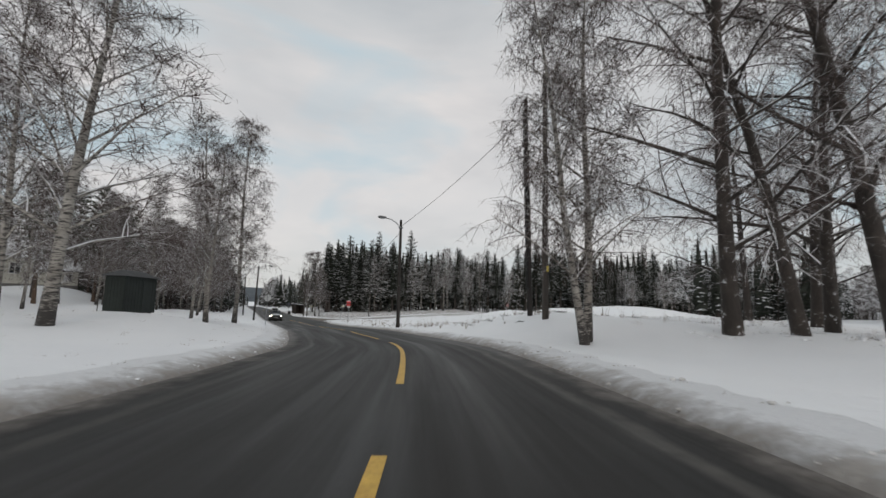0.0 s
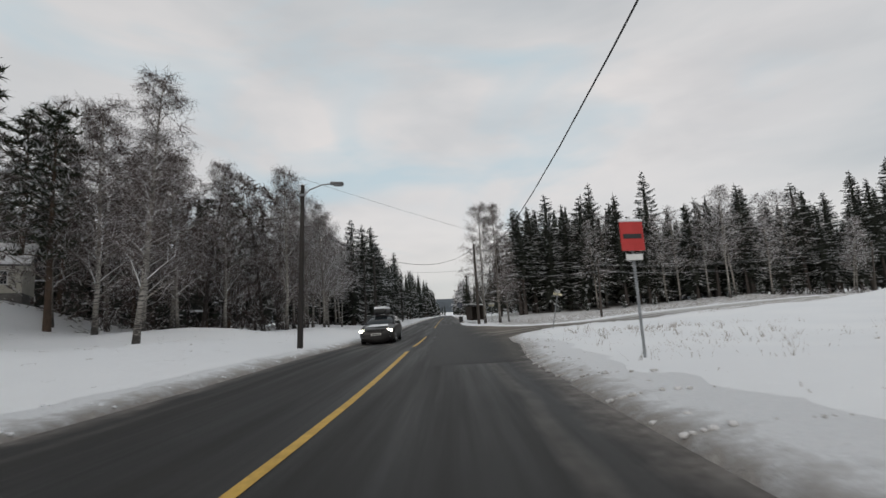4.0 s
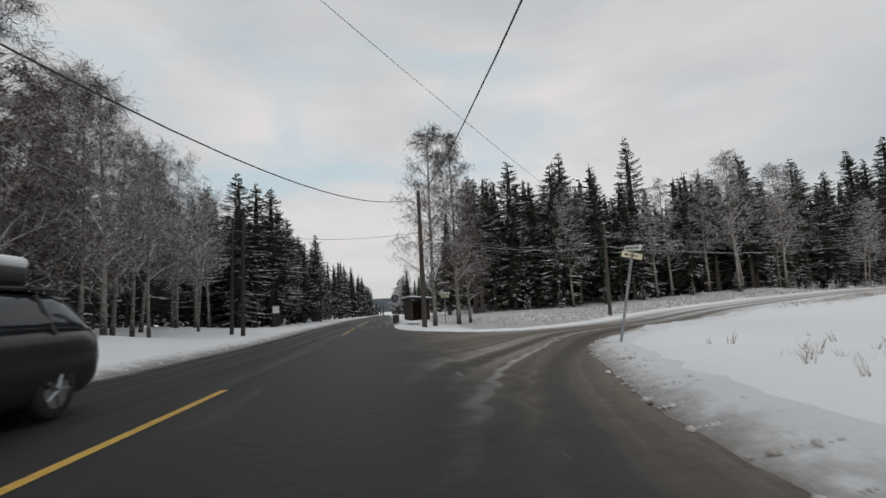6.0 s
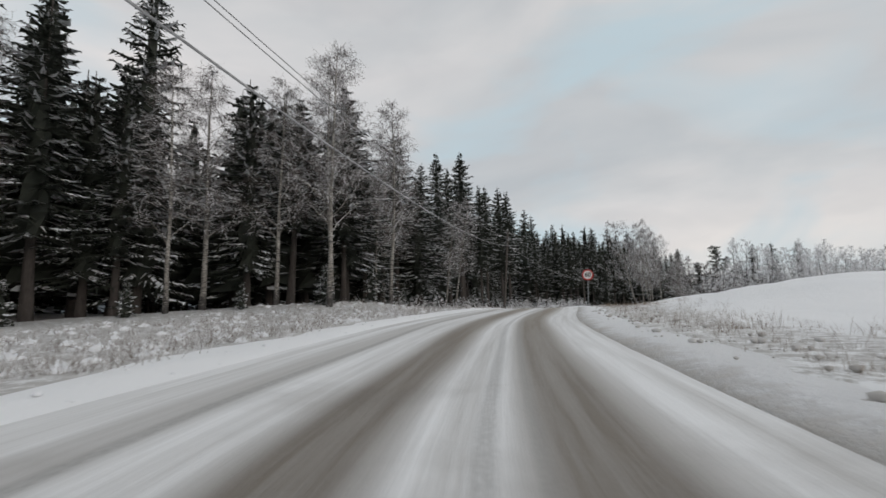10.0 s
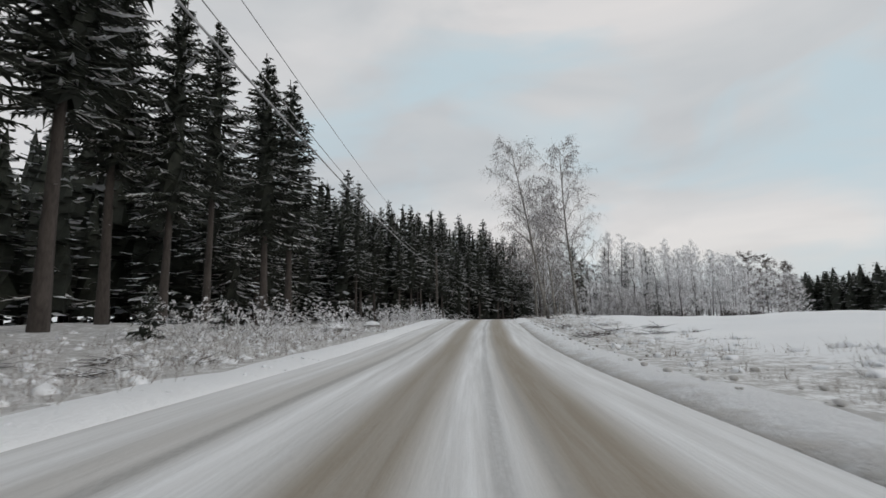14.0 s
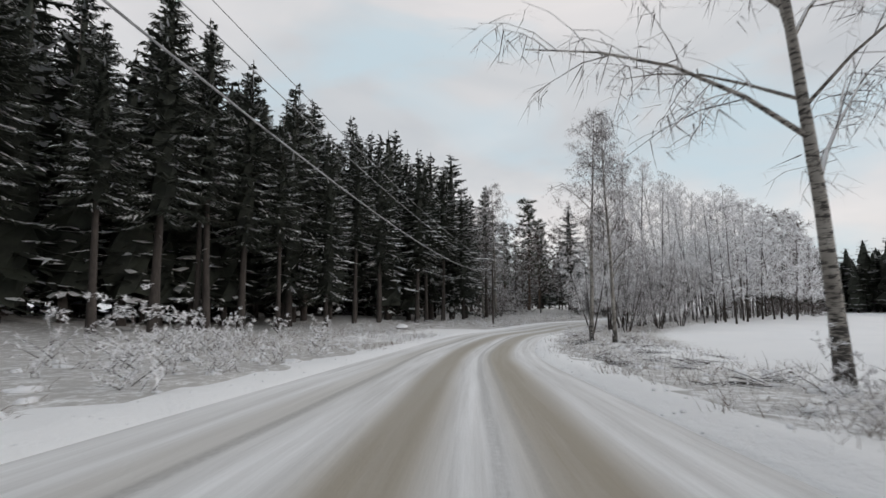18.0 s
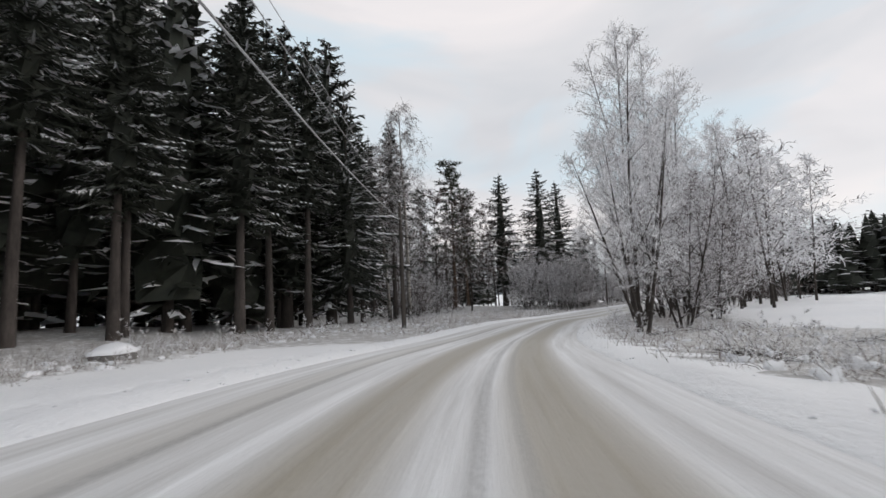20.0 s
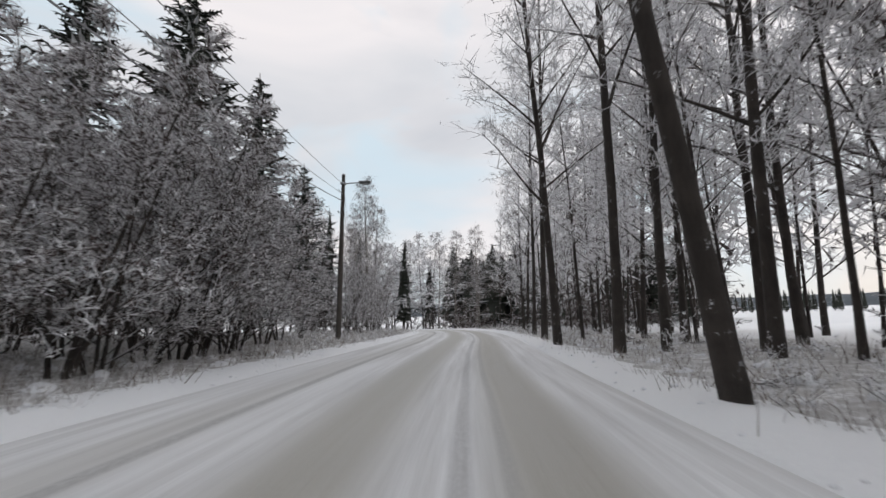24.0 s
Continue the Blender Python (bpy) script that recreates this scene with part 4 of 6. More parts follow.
alders = [tree_kind("alder", "dark-trunked roadside tree with snow-lined branches", "tree", "roadside alders", bare_tree_meshes(101 + i, 16.0, 0.105, 30, 7, 6, 0.05, sp, fi, 0.05, 1, 0.013, ALDER_BARK, FROST_TWIG, True, 0.75, False, 2, 0.36, 0.62)) for i, (sp, fi) in enumerate(((0.25, 0.22), (0.22, 0.30), (0.28, 0.18)))]
thin_alders = [tree_kind("alder", "slender young roadside tree lined with snow", "tree", "roadside alders", bare_tree_meshes(111 + i, 12.0, 0.075, 22, 5, 7, 0.05, 0.2, 0.3, 0.06, 1, 0.018, ALDER_BARK, FROST_TWIG, True, 0.9, True, 1, 0.34, 0.7)) for i in range(2)]
shrubs = [tree_kind("frosted_shrub", "many-stemmed shrub thick with hoar frost", "shrub", "frosted shrubs", bare_tree_meshes(121 + i, 7.0, 0.07, 12, 7, 9, 0.1, 0.42, 0.08, 0.14, 4, 0.017, ALDER_BARK, SHRUB_TWIG, True, 0.7, False, 2, 0.34, 0.8)) for i in range(2)]
arching = [tree_kind("birch", "tall roadside birch with arching hoar-frosted limbs", "tree", "frosted birches", bare_tree_meshes(231 + i, 17.0, 0.145, 22, 9, 9, 0.75, sp, 0.24, 0.05, 1, 0.012, BIRCH_BARK, MIXED_TWIG, True, 0.95, False, 2, 0.42, 1.0)) for i, sp in enumerate((0.42, 0.38))]
bank_birches = [tree_kind("birch", "dark-footed birch leaning over the roadside bank", "tree", "bare trees by the road", bare_tree_meshes(241 + i, 17.0, 0.25, 24, 9, 10, 0.6, sp, 0.16, 0.04, 1, 0.011, ALDER_BARK, TWIG, True, 0.6, False, 2, 0.36, 1.0)) for i, sp in enumerate((0.40, 0.36))]
pines = [tree_kind("pine", "Scots pine with snow-dusted needle tufts", "tree", "pines", pine_meshes(141 + i, 19.0)) for i in range(2)]

rng = random.Random(5)


def any_of(kinds):
    return kinds[rng.randrange(len(kinds))]


def woods(edge, rows, gap, kinds, tall, deep=5.0, side=1, jitter=2.0, broad=1.0):
    """Rows of trees behind a line of places, the front row first."""
    line = smooth_line([(x, y, 0) for x, y in edge], 1.0)
    run = run_of(line)
    d = np.gradient(line[:, :2], axis=0)
    d /= np.linalg.norm(d, axis=1)[:, None] + 1e-9
    for row in range(rows):
        s = rng.uniform(0, gap)
        while s < run[-1]:
            i = int(np.searchsorted(run, s).clip(0, len(line) - 1))
            off = row * deep + rng.uniform(-jitter, jitter) * 0.7
            x = line[i, 0] - d[i, 1] * off * side + rng.uniform(-1, 1)
            y = line[i, 1] + d[i, 0] * off * side + rng.uniform(-1, 1)
            kind = any_of(kinds[min(row, len(kinds) - 1)])
            h = rng.uniform(*tall)
            wide = broad * rng.uniform(0.9, 1.15)
            plant(kind, x, y, h * wide / (17.0 if "birch" in kind.name else 20.0), rng.uniform(0, 6.28), (rng.uniform(-0.02, 0.02), rng.uniform(-0.02, 0.02)), tall=1 / wide)
            s += gap * rng.uniform(0.6, 1.4)


def mesh_arrays(me):
    v = np.empty(len(me.vertices) * 3)
    me.vertices.foreach_get("co", v)
    n = np.array([p.loop_total for p in me.polygons], np.int32)
    i = np.empty(len(me.loops), np.int32)
    me.loops.foreach_get("vertex_index", i)
    m = np.empty(len(n), np.int32)
    me.polygons.foreach_get("material_index", m)
    return v.reshape(-1, 3), n, i, m


def heap(name, base, places, label, category, wide=1.0):
    """Many copies of one mesh, joined into one: places are rows of x, y, z, scale, turn."""
    v, n, i, m = mesh_arrays(base)
    k = len(places)
    out = np.empty((k, len(v), 3))
    for j, (x, y, z, sc, w) in enumerate(places):
        c, s_ = math.cos(w) * sc * wide, math.sin(w) * sc * wide
        out[j, :, 0], out[j, :, 1], out[j, :, 2] = x + v[:, 0] * c - v[:, 1] * s_, y + v[:, 0] * s_ + v[:, 1] * c, z + v[:, 2] * sc
    me = bpy.data.meshes.new(name)
    me.vertices.add(k * len(v))
    me.vertices.foreach_set("co", out.ravel())
    loops = (i[None, :] + (np.arange(k) * len(v))[:, None]).ravel()
    me.loops.add(len(loops))
    me.loops.foreach_set("vertex_index", loops)
    counts = np.tile(n, k)
    me.polygons.add(len(counts))
    me.polygons.foreach_set("loop_start", np.r_[0, np.cumsum(counts)[:-1]].astype(np.int32))
    for mat in base.materials:
        me.materials.append(mat)
    me.polygons.foreach_set("material_index", np.tile(m, k))
    me.update(calc_edges=True)
    return tagged(new(name, me), label, category, kind="stuff")


def deep_spruce():
    """A plain spruce for the depth of the woods, stem and boughs in one mesh."""
    trunk, crown = spruce_meshes(203, 20.0, 4.2, 15, 0.08, 5, 0, 0.6, 2.0, 0.5)
    r = random.Random(9)
    sh = Shape()
    sh.tube([Vector((0, 0, -0.5)), Vector((0, 0, 9)), Vector((0, 0, 19))], [0.24, 0.17, 0.03], 4, 2, False)
    v, n, i, m = mesh_arrays(crown)
    at = 0
    for k, count in enumerate(n):
        sh.add([Vector(v[q]) for q in i[at : at + count]], [tuple(range(count))], int(m[k]) if m[k] < 2 else 2)
        at += count
    return sh.mesh("deep_spruce", [NEEDLES, SNOW_CAP, SPRUCE_BARK])


DEEP = deep_spruce()


def deep_wood(corners, count, tall, label="dark depth of the snowy spruce wood", wide=1.0):
    """Spruces strewn over a four-cornered patch of ground."""
    (ax, ay), (bx, by), (cx, cy), (dx, dy) = corners
    rows = []
    for _ in range(count):
        u, w = rng.random(), rng.random()
        x = (ax * (1 - u) + bx * u) * (1 - w) + (dx * (1 - u) + cx * u) * w
        y = (ay * (1 - u) + by * u) * (1 - w) + (dy * (1 - u) + cy * u) * w
        rows.append((x, y, float(ground(x, y)), rng.uniform(*tall) / 20.0, rng.uniform(0, 6.28)))
    return heap("spruce_wood", DEEP, rows, label, "woodland", wide)


# Woods along the side road, on its outer side.
woods([(20.5, 77), (27, 78.5), (38, 77), (47, 75)], 2, 2.3, [spruces + spruces[:2] + frost_birches[:1], far_spruces], (16, 24), broad=1.3)
woods([(50, 72), (57, 67), (70, 70), (86, 71)], 2, 2.5, [spruces + frost_birches, far_spruces], (15, 22), broad=1.3)
woods([(88, 72), (103, 71), (124, 70)], 1, 4.1, [near_spruces[:2], far_spruces], (22, 29), broad=1.05)
woods([(83, 6), (92, -6), (97, -18)], 2, 3.6, [far_spruces + far_birches], (15, 18), side=-1)
woods([(126, 82), (136, 83)], 2, 2.8, [spruces, far_spruces], (18, 23), broad=1.2)
woods([(139, 83), (150, 83), (165, 81)], 2, 2.8, [spruces, far_spruces], (21, 26), broad=1.2)
woods([(168, 80), (185, 75), (200, 57), (204, 46)], 2, 2.8, [spruces, far_spruces], (26, 33), broad=1.1)
woods([(150, 73), (168, 62), (182, 53), (190, 46), (199, 40)], 2, 3.2, [near_spruces, far_spruces], (18, 25))
deep_wood([(25, 86), (48, 82), (60, 120), (32, 120)], 80, (16, 24))
deep_wood([(48, 80), (88, 78), (90, 110), (55, 115)], 90, (16, 22))
deep_wood([(88, 90), (125, 84), (125, 112), (90, 112)], 30, (15, 21))
deep_wood([(126, 90), (205, 84), (205, 115), (126, 110)], 100, (24, 31))
deep_wood([(155, 80), (186, 60), (215, 52), (205, 85)], 90, (20, 26))
deep_wood([(205, 55), (228, 38), (262, 40), (240, 75)], 90, (18, 24))
# Along the main road, beyond the junction.
woods([(29, 190), (35, 240), (44, 340)], 1, 4.5, [far_spruces + far_birches], (14, 20), side=-1)
woods([(-7.2, 66), (-5.5, 80), (-1, 122)], 2, 2.7, [spruces, far_spruces], (13, 18), broad=1.3)
woods([(-1, 125), (6, 180), (18, 270), (26, 350)], 1, 4.0, [far_spruces], (14, 19))
woods([(-25, 24), (-17, 35), (-11, 45)], 2, 2.7, [birches + dark_trees, far_birches[1:] + pines], (13, 17))
woods([(-13, 44), (-9.5, 64)], 2, 3.3, [arching + frost_birches * 2, far_birches], (11, 17), broad=1.1)
woods([(-75, -40), (-58, -8), (-46, 22), (-36, 40)], 2, 2.8, [far_birches[1:] + pines, far_birches[1:] + far_spruces], (13, 17))
deep_wood([(-60, 50), (-14, 50), (-6, 110), (-60, 110)], 130, (13, 19))
deep_wood([(-50, 110), (-6, 110), (40, 460), (0, 460)], 120, (14, 21))
deep_wood([(24, 84), (50, 120), (100, 460), (60, 460)], 120, (14, 21))
deep_wood([(-60, 32), (-40, 36), (-24, 44), (-60, 50)], 40, (12, 18))
deep_wood([(-75, -10), (-60, -14), (-44, 26), (-66, 30)], 45, (11, 15))
deep_wood([(20, 470), (150, 470), (170, 560), (30, 560)], 60, (12, 17))
# Far woods round the fields.
deep_wood([(222, -84), (280, -72), (296, -118), (225, -130)], 165, (14, 22), "far dark spruce wood beyond the field", 1.8)
deep_wood([(45, -85), (125, -30), (150, -60), (60, -120)], 140, (13, 19), "far dark spruce wood beyond the field")
deep_wood([(262, 60), (300, -20), (330, 0), (300, 90)], 120, (17, 24), "far dark spruce wood beyond the field")
woods([(272, 30), (262, 6), (258, -20), (262, -48), (270, -66)], 2, 5.0, [far_birches[:1] * 3 + far_spruces[:1], far_birches[:1]], (13, 20), side=1)
woods([(30, -60), (60, -48), (100, -22), (130, 0)], 2, 3.6, [far_birches + far_spruces[:1], far_birches[1:]], (9, 14), side=-1)

deep_wood([(180, -235), (300, -225), (310, -265), (180, -275)], 110, (8, 11), "low far wood beyond the wide field")
# Single trees: (x, y, height, lean in x, lean in y).
for x, y, h, lx, ly in ((-20.5, -27.5, 15, 0, 0), (-12.6, -24.5, 10.6, 0, 0.02), (-12.35, -19.1, 14, 0, 0), (-10.3, -15.4, 16.3, 0, 0), (-13.0, -4.0, 14, 0, 0), (-22.9, -7.4, 13, 0, 0.03), (-25.7, 11.4, 13, 0, 0), (-22.0, 8.9, 13, 0, 0.05), (-21.2, 12.0, 13, 0, 0), (-22.7, 19.2, 12, 0, 0), (-20.7, 17.0, 13, 0, -0.05), (-17.9, 22.6, 14, 0, 0), (-12.0, 16.0, 13, 0, 0.08), (-17.1, 26.0, 14, 0, 0.03), (-16.3, 29.0, 13, 0, 0), (-14.1, 31.9, 14, 0, 0), (-10.2, 35.6, 15, 0, 0), (-7.6, 39.4, 12, 0, 0), (-16.5, -1.0, 14, 0, 0), (-26, 0, 13, 0, 0), (-24, -20, 15, 0, 0), (-29, -12, 14, 0, 0)):
    plant(any_of(birches), x, y, h / 17, rng.uniform(0, 6), (lx, ly))
for x, y, h, lx, ly in ((4.6, -43.4, 22, 0, -0.10), (6.2, -45.0, 18, 0, -0.18), (9.4, -44.8, 17, 0, -0.14), (8.2, -47.2, 24, 0, -0.16), (13, -43, 18, 0, -0.05), (17, -38, 16, 0, 0), (21, -41, 17, 0, 0)):
    plant(any_of(bank_birches), x, y, h / 17, rng.uniform(0, 6), (lx, ly))
for x, y, h, lx, ly in ((-1.25, -41.4, 14, 0.0, -0.16), (-0.6, -40.9, 16, 0, 0.0)):
    plant(birches[2], x, y, h / 17, rng.uniform(0, 6), (lx, ly), label="slender birch by the tall wooden poles")
for x, y, h in ((-27, 8, 14), (-33, 12, 15), (-29, 16, 15), (-40, 8, 16), (-24, 21, 15), (-21.5, 24, 14), (-37, 2, 15), (-44, -4, 16), (-31, 4, 13), (-50, 2, 16), (-19, 30, 14)):
    plant(any_of(pines + dark_trees[:1]), x, y, h / 18, rng.uniform(0, 6), label="dark crown among the trees behind the house")
plant(birches[1], -17.9, -32.0, 1.3, 1.0, (0, 0.06), 0, 0.8)
for x, y, h in ((-9.6, 41.5, 15), (-8.3, 46.5, 12.5), (-7.9, 55.0, 11.5)):
    plant(any_of(arching), x, y, h / 17, rng.uniform(0, 6), label="bare birch with long snowy limbs at the wood edge")
for x, y, h in ((9.4, 45.2, 14.0), (11.4, 46.4, 14.3), (13.2, 49.6, 11)):
    plant(any_of(birches), x, y, h / 17, rng.uniform(0, 6), label="tall bare birch at the corner of the junction")
for x, y, h, lx, ly in ((53.2, 62.5, 19, 0, 0), (55.6, 64.2, 19, 0, 0), (52.7, 66.8, 17, 0, 0), (60.5, 62.2, 17, 0, 0), (47, 70, 16, 0, 0), (76.5, 63.5, 13, 0.14, 0.04), (36, 74, 17, 0, 0), (64, 66, 14, 0, 0), (80.5, 66.5, 14, 0.08, 0)):
    plant(any_of(frost_birches), x, y, h / 17, rng.uniform(0, 6), (lx, ly))
for x, y, h, lx, ly in ((116.8, 45.6, 15.5, -0.13, 0), (115.3, 43.5, 14.5, -0.16, 0), (130.5, 42.7, 16, -0.16, 0), (134.5, 43.4, 16.5, -0.02, 0), (132.4, 44.6, 15.5, 0, -0.03), (141.2, 41.0, 17, -0.10, 0)):
    plant(any_of(arching), x, y, h / 17, rng.uniform(0, 6), (lx, ly))
for x, y, h, lx, ly in ((161.0, 37.0, 15, 0, -0.04), (159.5, 36.2, 14, 0, 0), (204.4, 33.4, 22, 0, 0), (206.8, 35.0, 19, 0, 0), (224.8, 28.9, 22, 0, 0), (241, -20, 17, 0, 0), (246, -25, 16, 0, 0), (255, -29, 18, 0, 0), (262, -33, 17, 0, 0), (252, -48, 17, 0, 0), (244, -44, 16, 0, 0), (262, -55, 17, 0, 0), (272, -52, 16, 0, 0), (287, -71, 17, 0, 0), (258, -62, 15, 0, 0)):
    plant(any_of(frost_birches), x, y, h / 17, rng.uniform(0, 6), (lx, ly), label="bare roadside birch with hoar-frosted twigs")
for x, y, h, lx, ly in ((189.6, 16.8, 23, 0, 0.02), (192.0, 15.6, 24, -0.08, 0.055), (188.2, 20.6, 23, 0, 0.02), (193.7, 3.9, 19, 0, 0), (190.2, 14.0, 20.5, 0, 0), (196.3, 0.3, 20.5, 0, 0), (200.3, 2.6, 21.5, 0, 0.02), (204.6, 4.6, 24, -0.08, 0.095), (204.4, -6.1, 23, 0, 0.02), (204.6, -0.3, 21.5, -0.04, 0.045), (208.3, -2.0, 24, 0, 0.02), (211.4, -4.5, 23, 0, 0.02), (204.5, -10.6, 21.5, 0, 0.02), (211.0, -13.0, 21.5, 0, 0), (210.8, -17.5, 20.5, 0, 0), (198.0, -4.0, 20.5, 0, 0), (214.4, -9.0, 23, 0, 0.02), (217.5, -13.5, 19, 0, 0), (220.8, -18.5, 18, 0, 0), (216, -20, 17, 0, 0), (225, -25, 18, 0, 0), (230, -33, 18, 0, 0), (222, -30, 18, 0, 0), (235, -42, 18, 0, 0), (208, -8, 20.5, 0, 0), (201, -12, 20.5, 0, 0), (186.0, 21.2, 16, 0, 0), (197.3, 8.4, 21.5, 0, 0.02), (199.2, 4.8, 20.5, 0, 0), (242, -52, 17, 0, 0), (232, -48, 17, 0, 0), (207.3, -2.9, 20.5, 0, 0.02), (205.0, -3.1, 20.5, 0, 0.02), (193.5, 11.6, 21.5, 0, 0.02), (194.6, 9.4, 20.5, 0, 0.02)):
    plant(any_of(alders), x, y, h / 16, rng.uniform(0, 6), (lx, ly))
for x, y, h in ((187.0, 19.0, 9.0), (201.2, -2.2, 9.5), (213.6, 10.9, 6), (215.4, 8.4, 6.2), (217.4, 6.2, 6.5), (219.2, 4.2, 6.2), (214.8, 9.2, 7.6), (216.6, 7.2, 8.0), (218.4, 5.4, 8.2), (220.2, 3.4, 7.6), (222.0, 1.4, 7.0), (223.8, -0.4, 6.0), (225.4, -2.4, 4.6), (217.2, 10.6, 8.6), (219.6, 8.2, 9.0), (222, 5.8, 8.8), (224.4, 3.4, 8.2), (227, 1.0, 7), (221, 12, 9), (224.5, 9, 9), (228, 6, 8.5), (231, 2, 8), (217.8, 14, 7), (179.5, 24.8, 9.0), (183.0, 19.0, 9.0), (188.0, 13.0, 9.0), (229, -8, 6), (232.5, -12, 6.5), (237, -17, 7), (242, -22, 7), (249, -27, 7), (256, -31, 6), (217, 27, 5), (212, 31, 6)):
    plant(any_of(shrubs), x, y, h / 7, rng.uniform(0, 6))
for x, y, h in ((237.3, 0.0, 27), (244.2, 5.1, 27.5), (248.2, -10.7, 28), (239.5, -11.0, 15.5), (252, 10, 22), (199, 41.2, 25), (196.5, 44.5, 24)):
    plant(any_of(spruces[:1] + spruces[2:3]), x, y, h / 20 * 1.4, rng.uniform(0, 6), tall=0.72)
for x, y, h in ((218, -24, 20), (214, -22, 20), (219, -30, 20), (224, -38, 17), (229, -46, 16), (208, -15, 16), (236, -54, 16), (205, -20, 15), (244, -60, 16), (212, -30, 15), (196, -3, 18), (200, -9, 18), (204, -16, 18), (192, 2, 17), (199, -14, 17)):
    plant(far_birches[0], x, y, h / 17, rng.uniform(0, 6))
for x, y, h in ((213, -26, 21), (221, -34, 21), (228, -43, 20), (236, -50, 21), (246, -56, 21), (243, 14, 14), (246, 20, 15), (238, 28, 15), (243, 34, 15), (230, 36, 14), (252, 0, 15), (250, -4, 14), (255, -14, 15), (232, 31, 13), (249, 28, 16), (256, 16, 15), (228, 24, 19), (240, 9, 20), (246, -2, 20), (226, 19, 18), (248, -17, 15), (256, -21, 15), (263, -25, 16), (270, -29, 16)):
    plant(far_birches[1], x, y, h / 17, rng.uniform(0, 6), label="bare brown tree behind the frosted shrubs")
for _ in range(34):
    s_ = rng.uniform(212, 268)
    k = int(np.searchsorted(SIDE_RUN, s_))
    n_ = SIDE[k + 1, :2] - SIDE[k - 1, :2]
    n_ /= np.linalg.norm(n_)
    o_ = rng.uniform(5.5, 15)
    plant(any_of(thin_alders), SIDE[k, 0] + n_[1] * o_, SIDE[k, 1] - n_[0] * o_, rng.uniform(0.6, 1.15), rng.uniform(0, 6), (rng.uniform(-0.07, 0.07), rng.uniform(-0.07, 0.07)))
for x, y, h in ((181.8, 25.6, 15), (176.0, 30.2, 10.0), (184.2, 23.0, 15), (186.5, 17.0, 13)):
    plant(any_of(forked), x, y, h / 14, rng.uniform(0, 6))
for x, y, h in ((212, 33.5, 24), (216, 35.5, 23), (209, 37.5, 22)):
    plant(any_of(near_spruces), x, y, h / 20, rng.uniform(0, 6))
for x, y, h in ((48.2, 75.0, 26), (40.1, 82, 26)):
    plant(spruces[2], x, y, h / 20, rng.uniform(0, 6))
for x, y, h in ((233.4, 19.3, 26.5), (238.5, 15, 22), (229, 26, 20), (-16, 38, 14)):
    plant(any_of(pines), x, y, h / 19, rng.uniform(0, 6))
for x, y, h in ((57.4, 66.4, 3.2), (54.2, 63.6, 2.6), (59.5, 63.4, 3.0), (62.0, 63.2, 2.6), (45, 70.5, 2.2), (50, 67, 1.8), (40, 72, 2.4), (33, 72, 2.6), (28, 72, 2.2), (70, 63, 2.6), (84, 64, 2.8), (66.5, 64.5, 2.0), (103, 66, 2.0), (96, 65, 2.4), (215, 31, 2.2)):
    plant(any_of(young), x, y, h / 3, rng.uniform(0, 6))
for kinds in (spruces, far_spruces, young, birches, frost_birches, far_birches, dark_trees, bank_birches, arching, forked, near_spruces, thin_alders, alders, shrubs, pines):
    for kind in kinds:
        if kind.name not in USED:
            plant(kind, 30 + rng.uniform(-8, 8), 100 + rng.uniform(-8, 8))


# ---------------------------------------------------------------- poles, lamps and wires
def lamp_on(pole, z, reach, curved, length=0.6):
    """An arm and a lamp head at height z, along the pole's own x."""
    arm = Shape()
    if curved:
        line = [Vector((0.05, 0, z)), Vector((0.35, 0, z + 0.30)), Vector((0.9, 0, z + 0.55)), Vector((reach, 0, z + 0.62))]
    else:
        line = [Vector((0.05, 0, z)), Vector((reach * 0.5, 0, z + 0.03)), Vector((reach, 0, z + 0.05))]
    arm.tube(line, [0.035] * len(line), 8)
    arm.box((-0.13, -0.13, z - 0.06), (0.13, 0.13, z + 0.06))
    part("lamp_arm", arm, STEEL, pole, "galvanised lamp arm", True)
    end = line[-1]
    head = part("lamp_head", bevelled((end.x - 0.05, -0.13, end.z - 0.06), (end.x + length, 0.13, end.z + 0.09), 0.05, LAMP_GREY), None, pole, "grey street lamp head")
    part("lens", bevelled((end.x + 0.12, -0.10, end.z - 0.11), (end.x + length - 0.06, 0.10, end.z - 0.055), 0.024, STEEL), None, head)


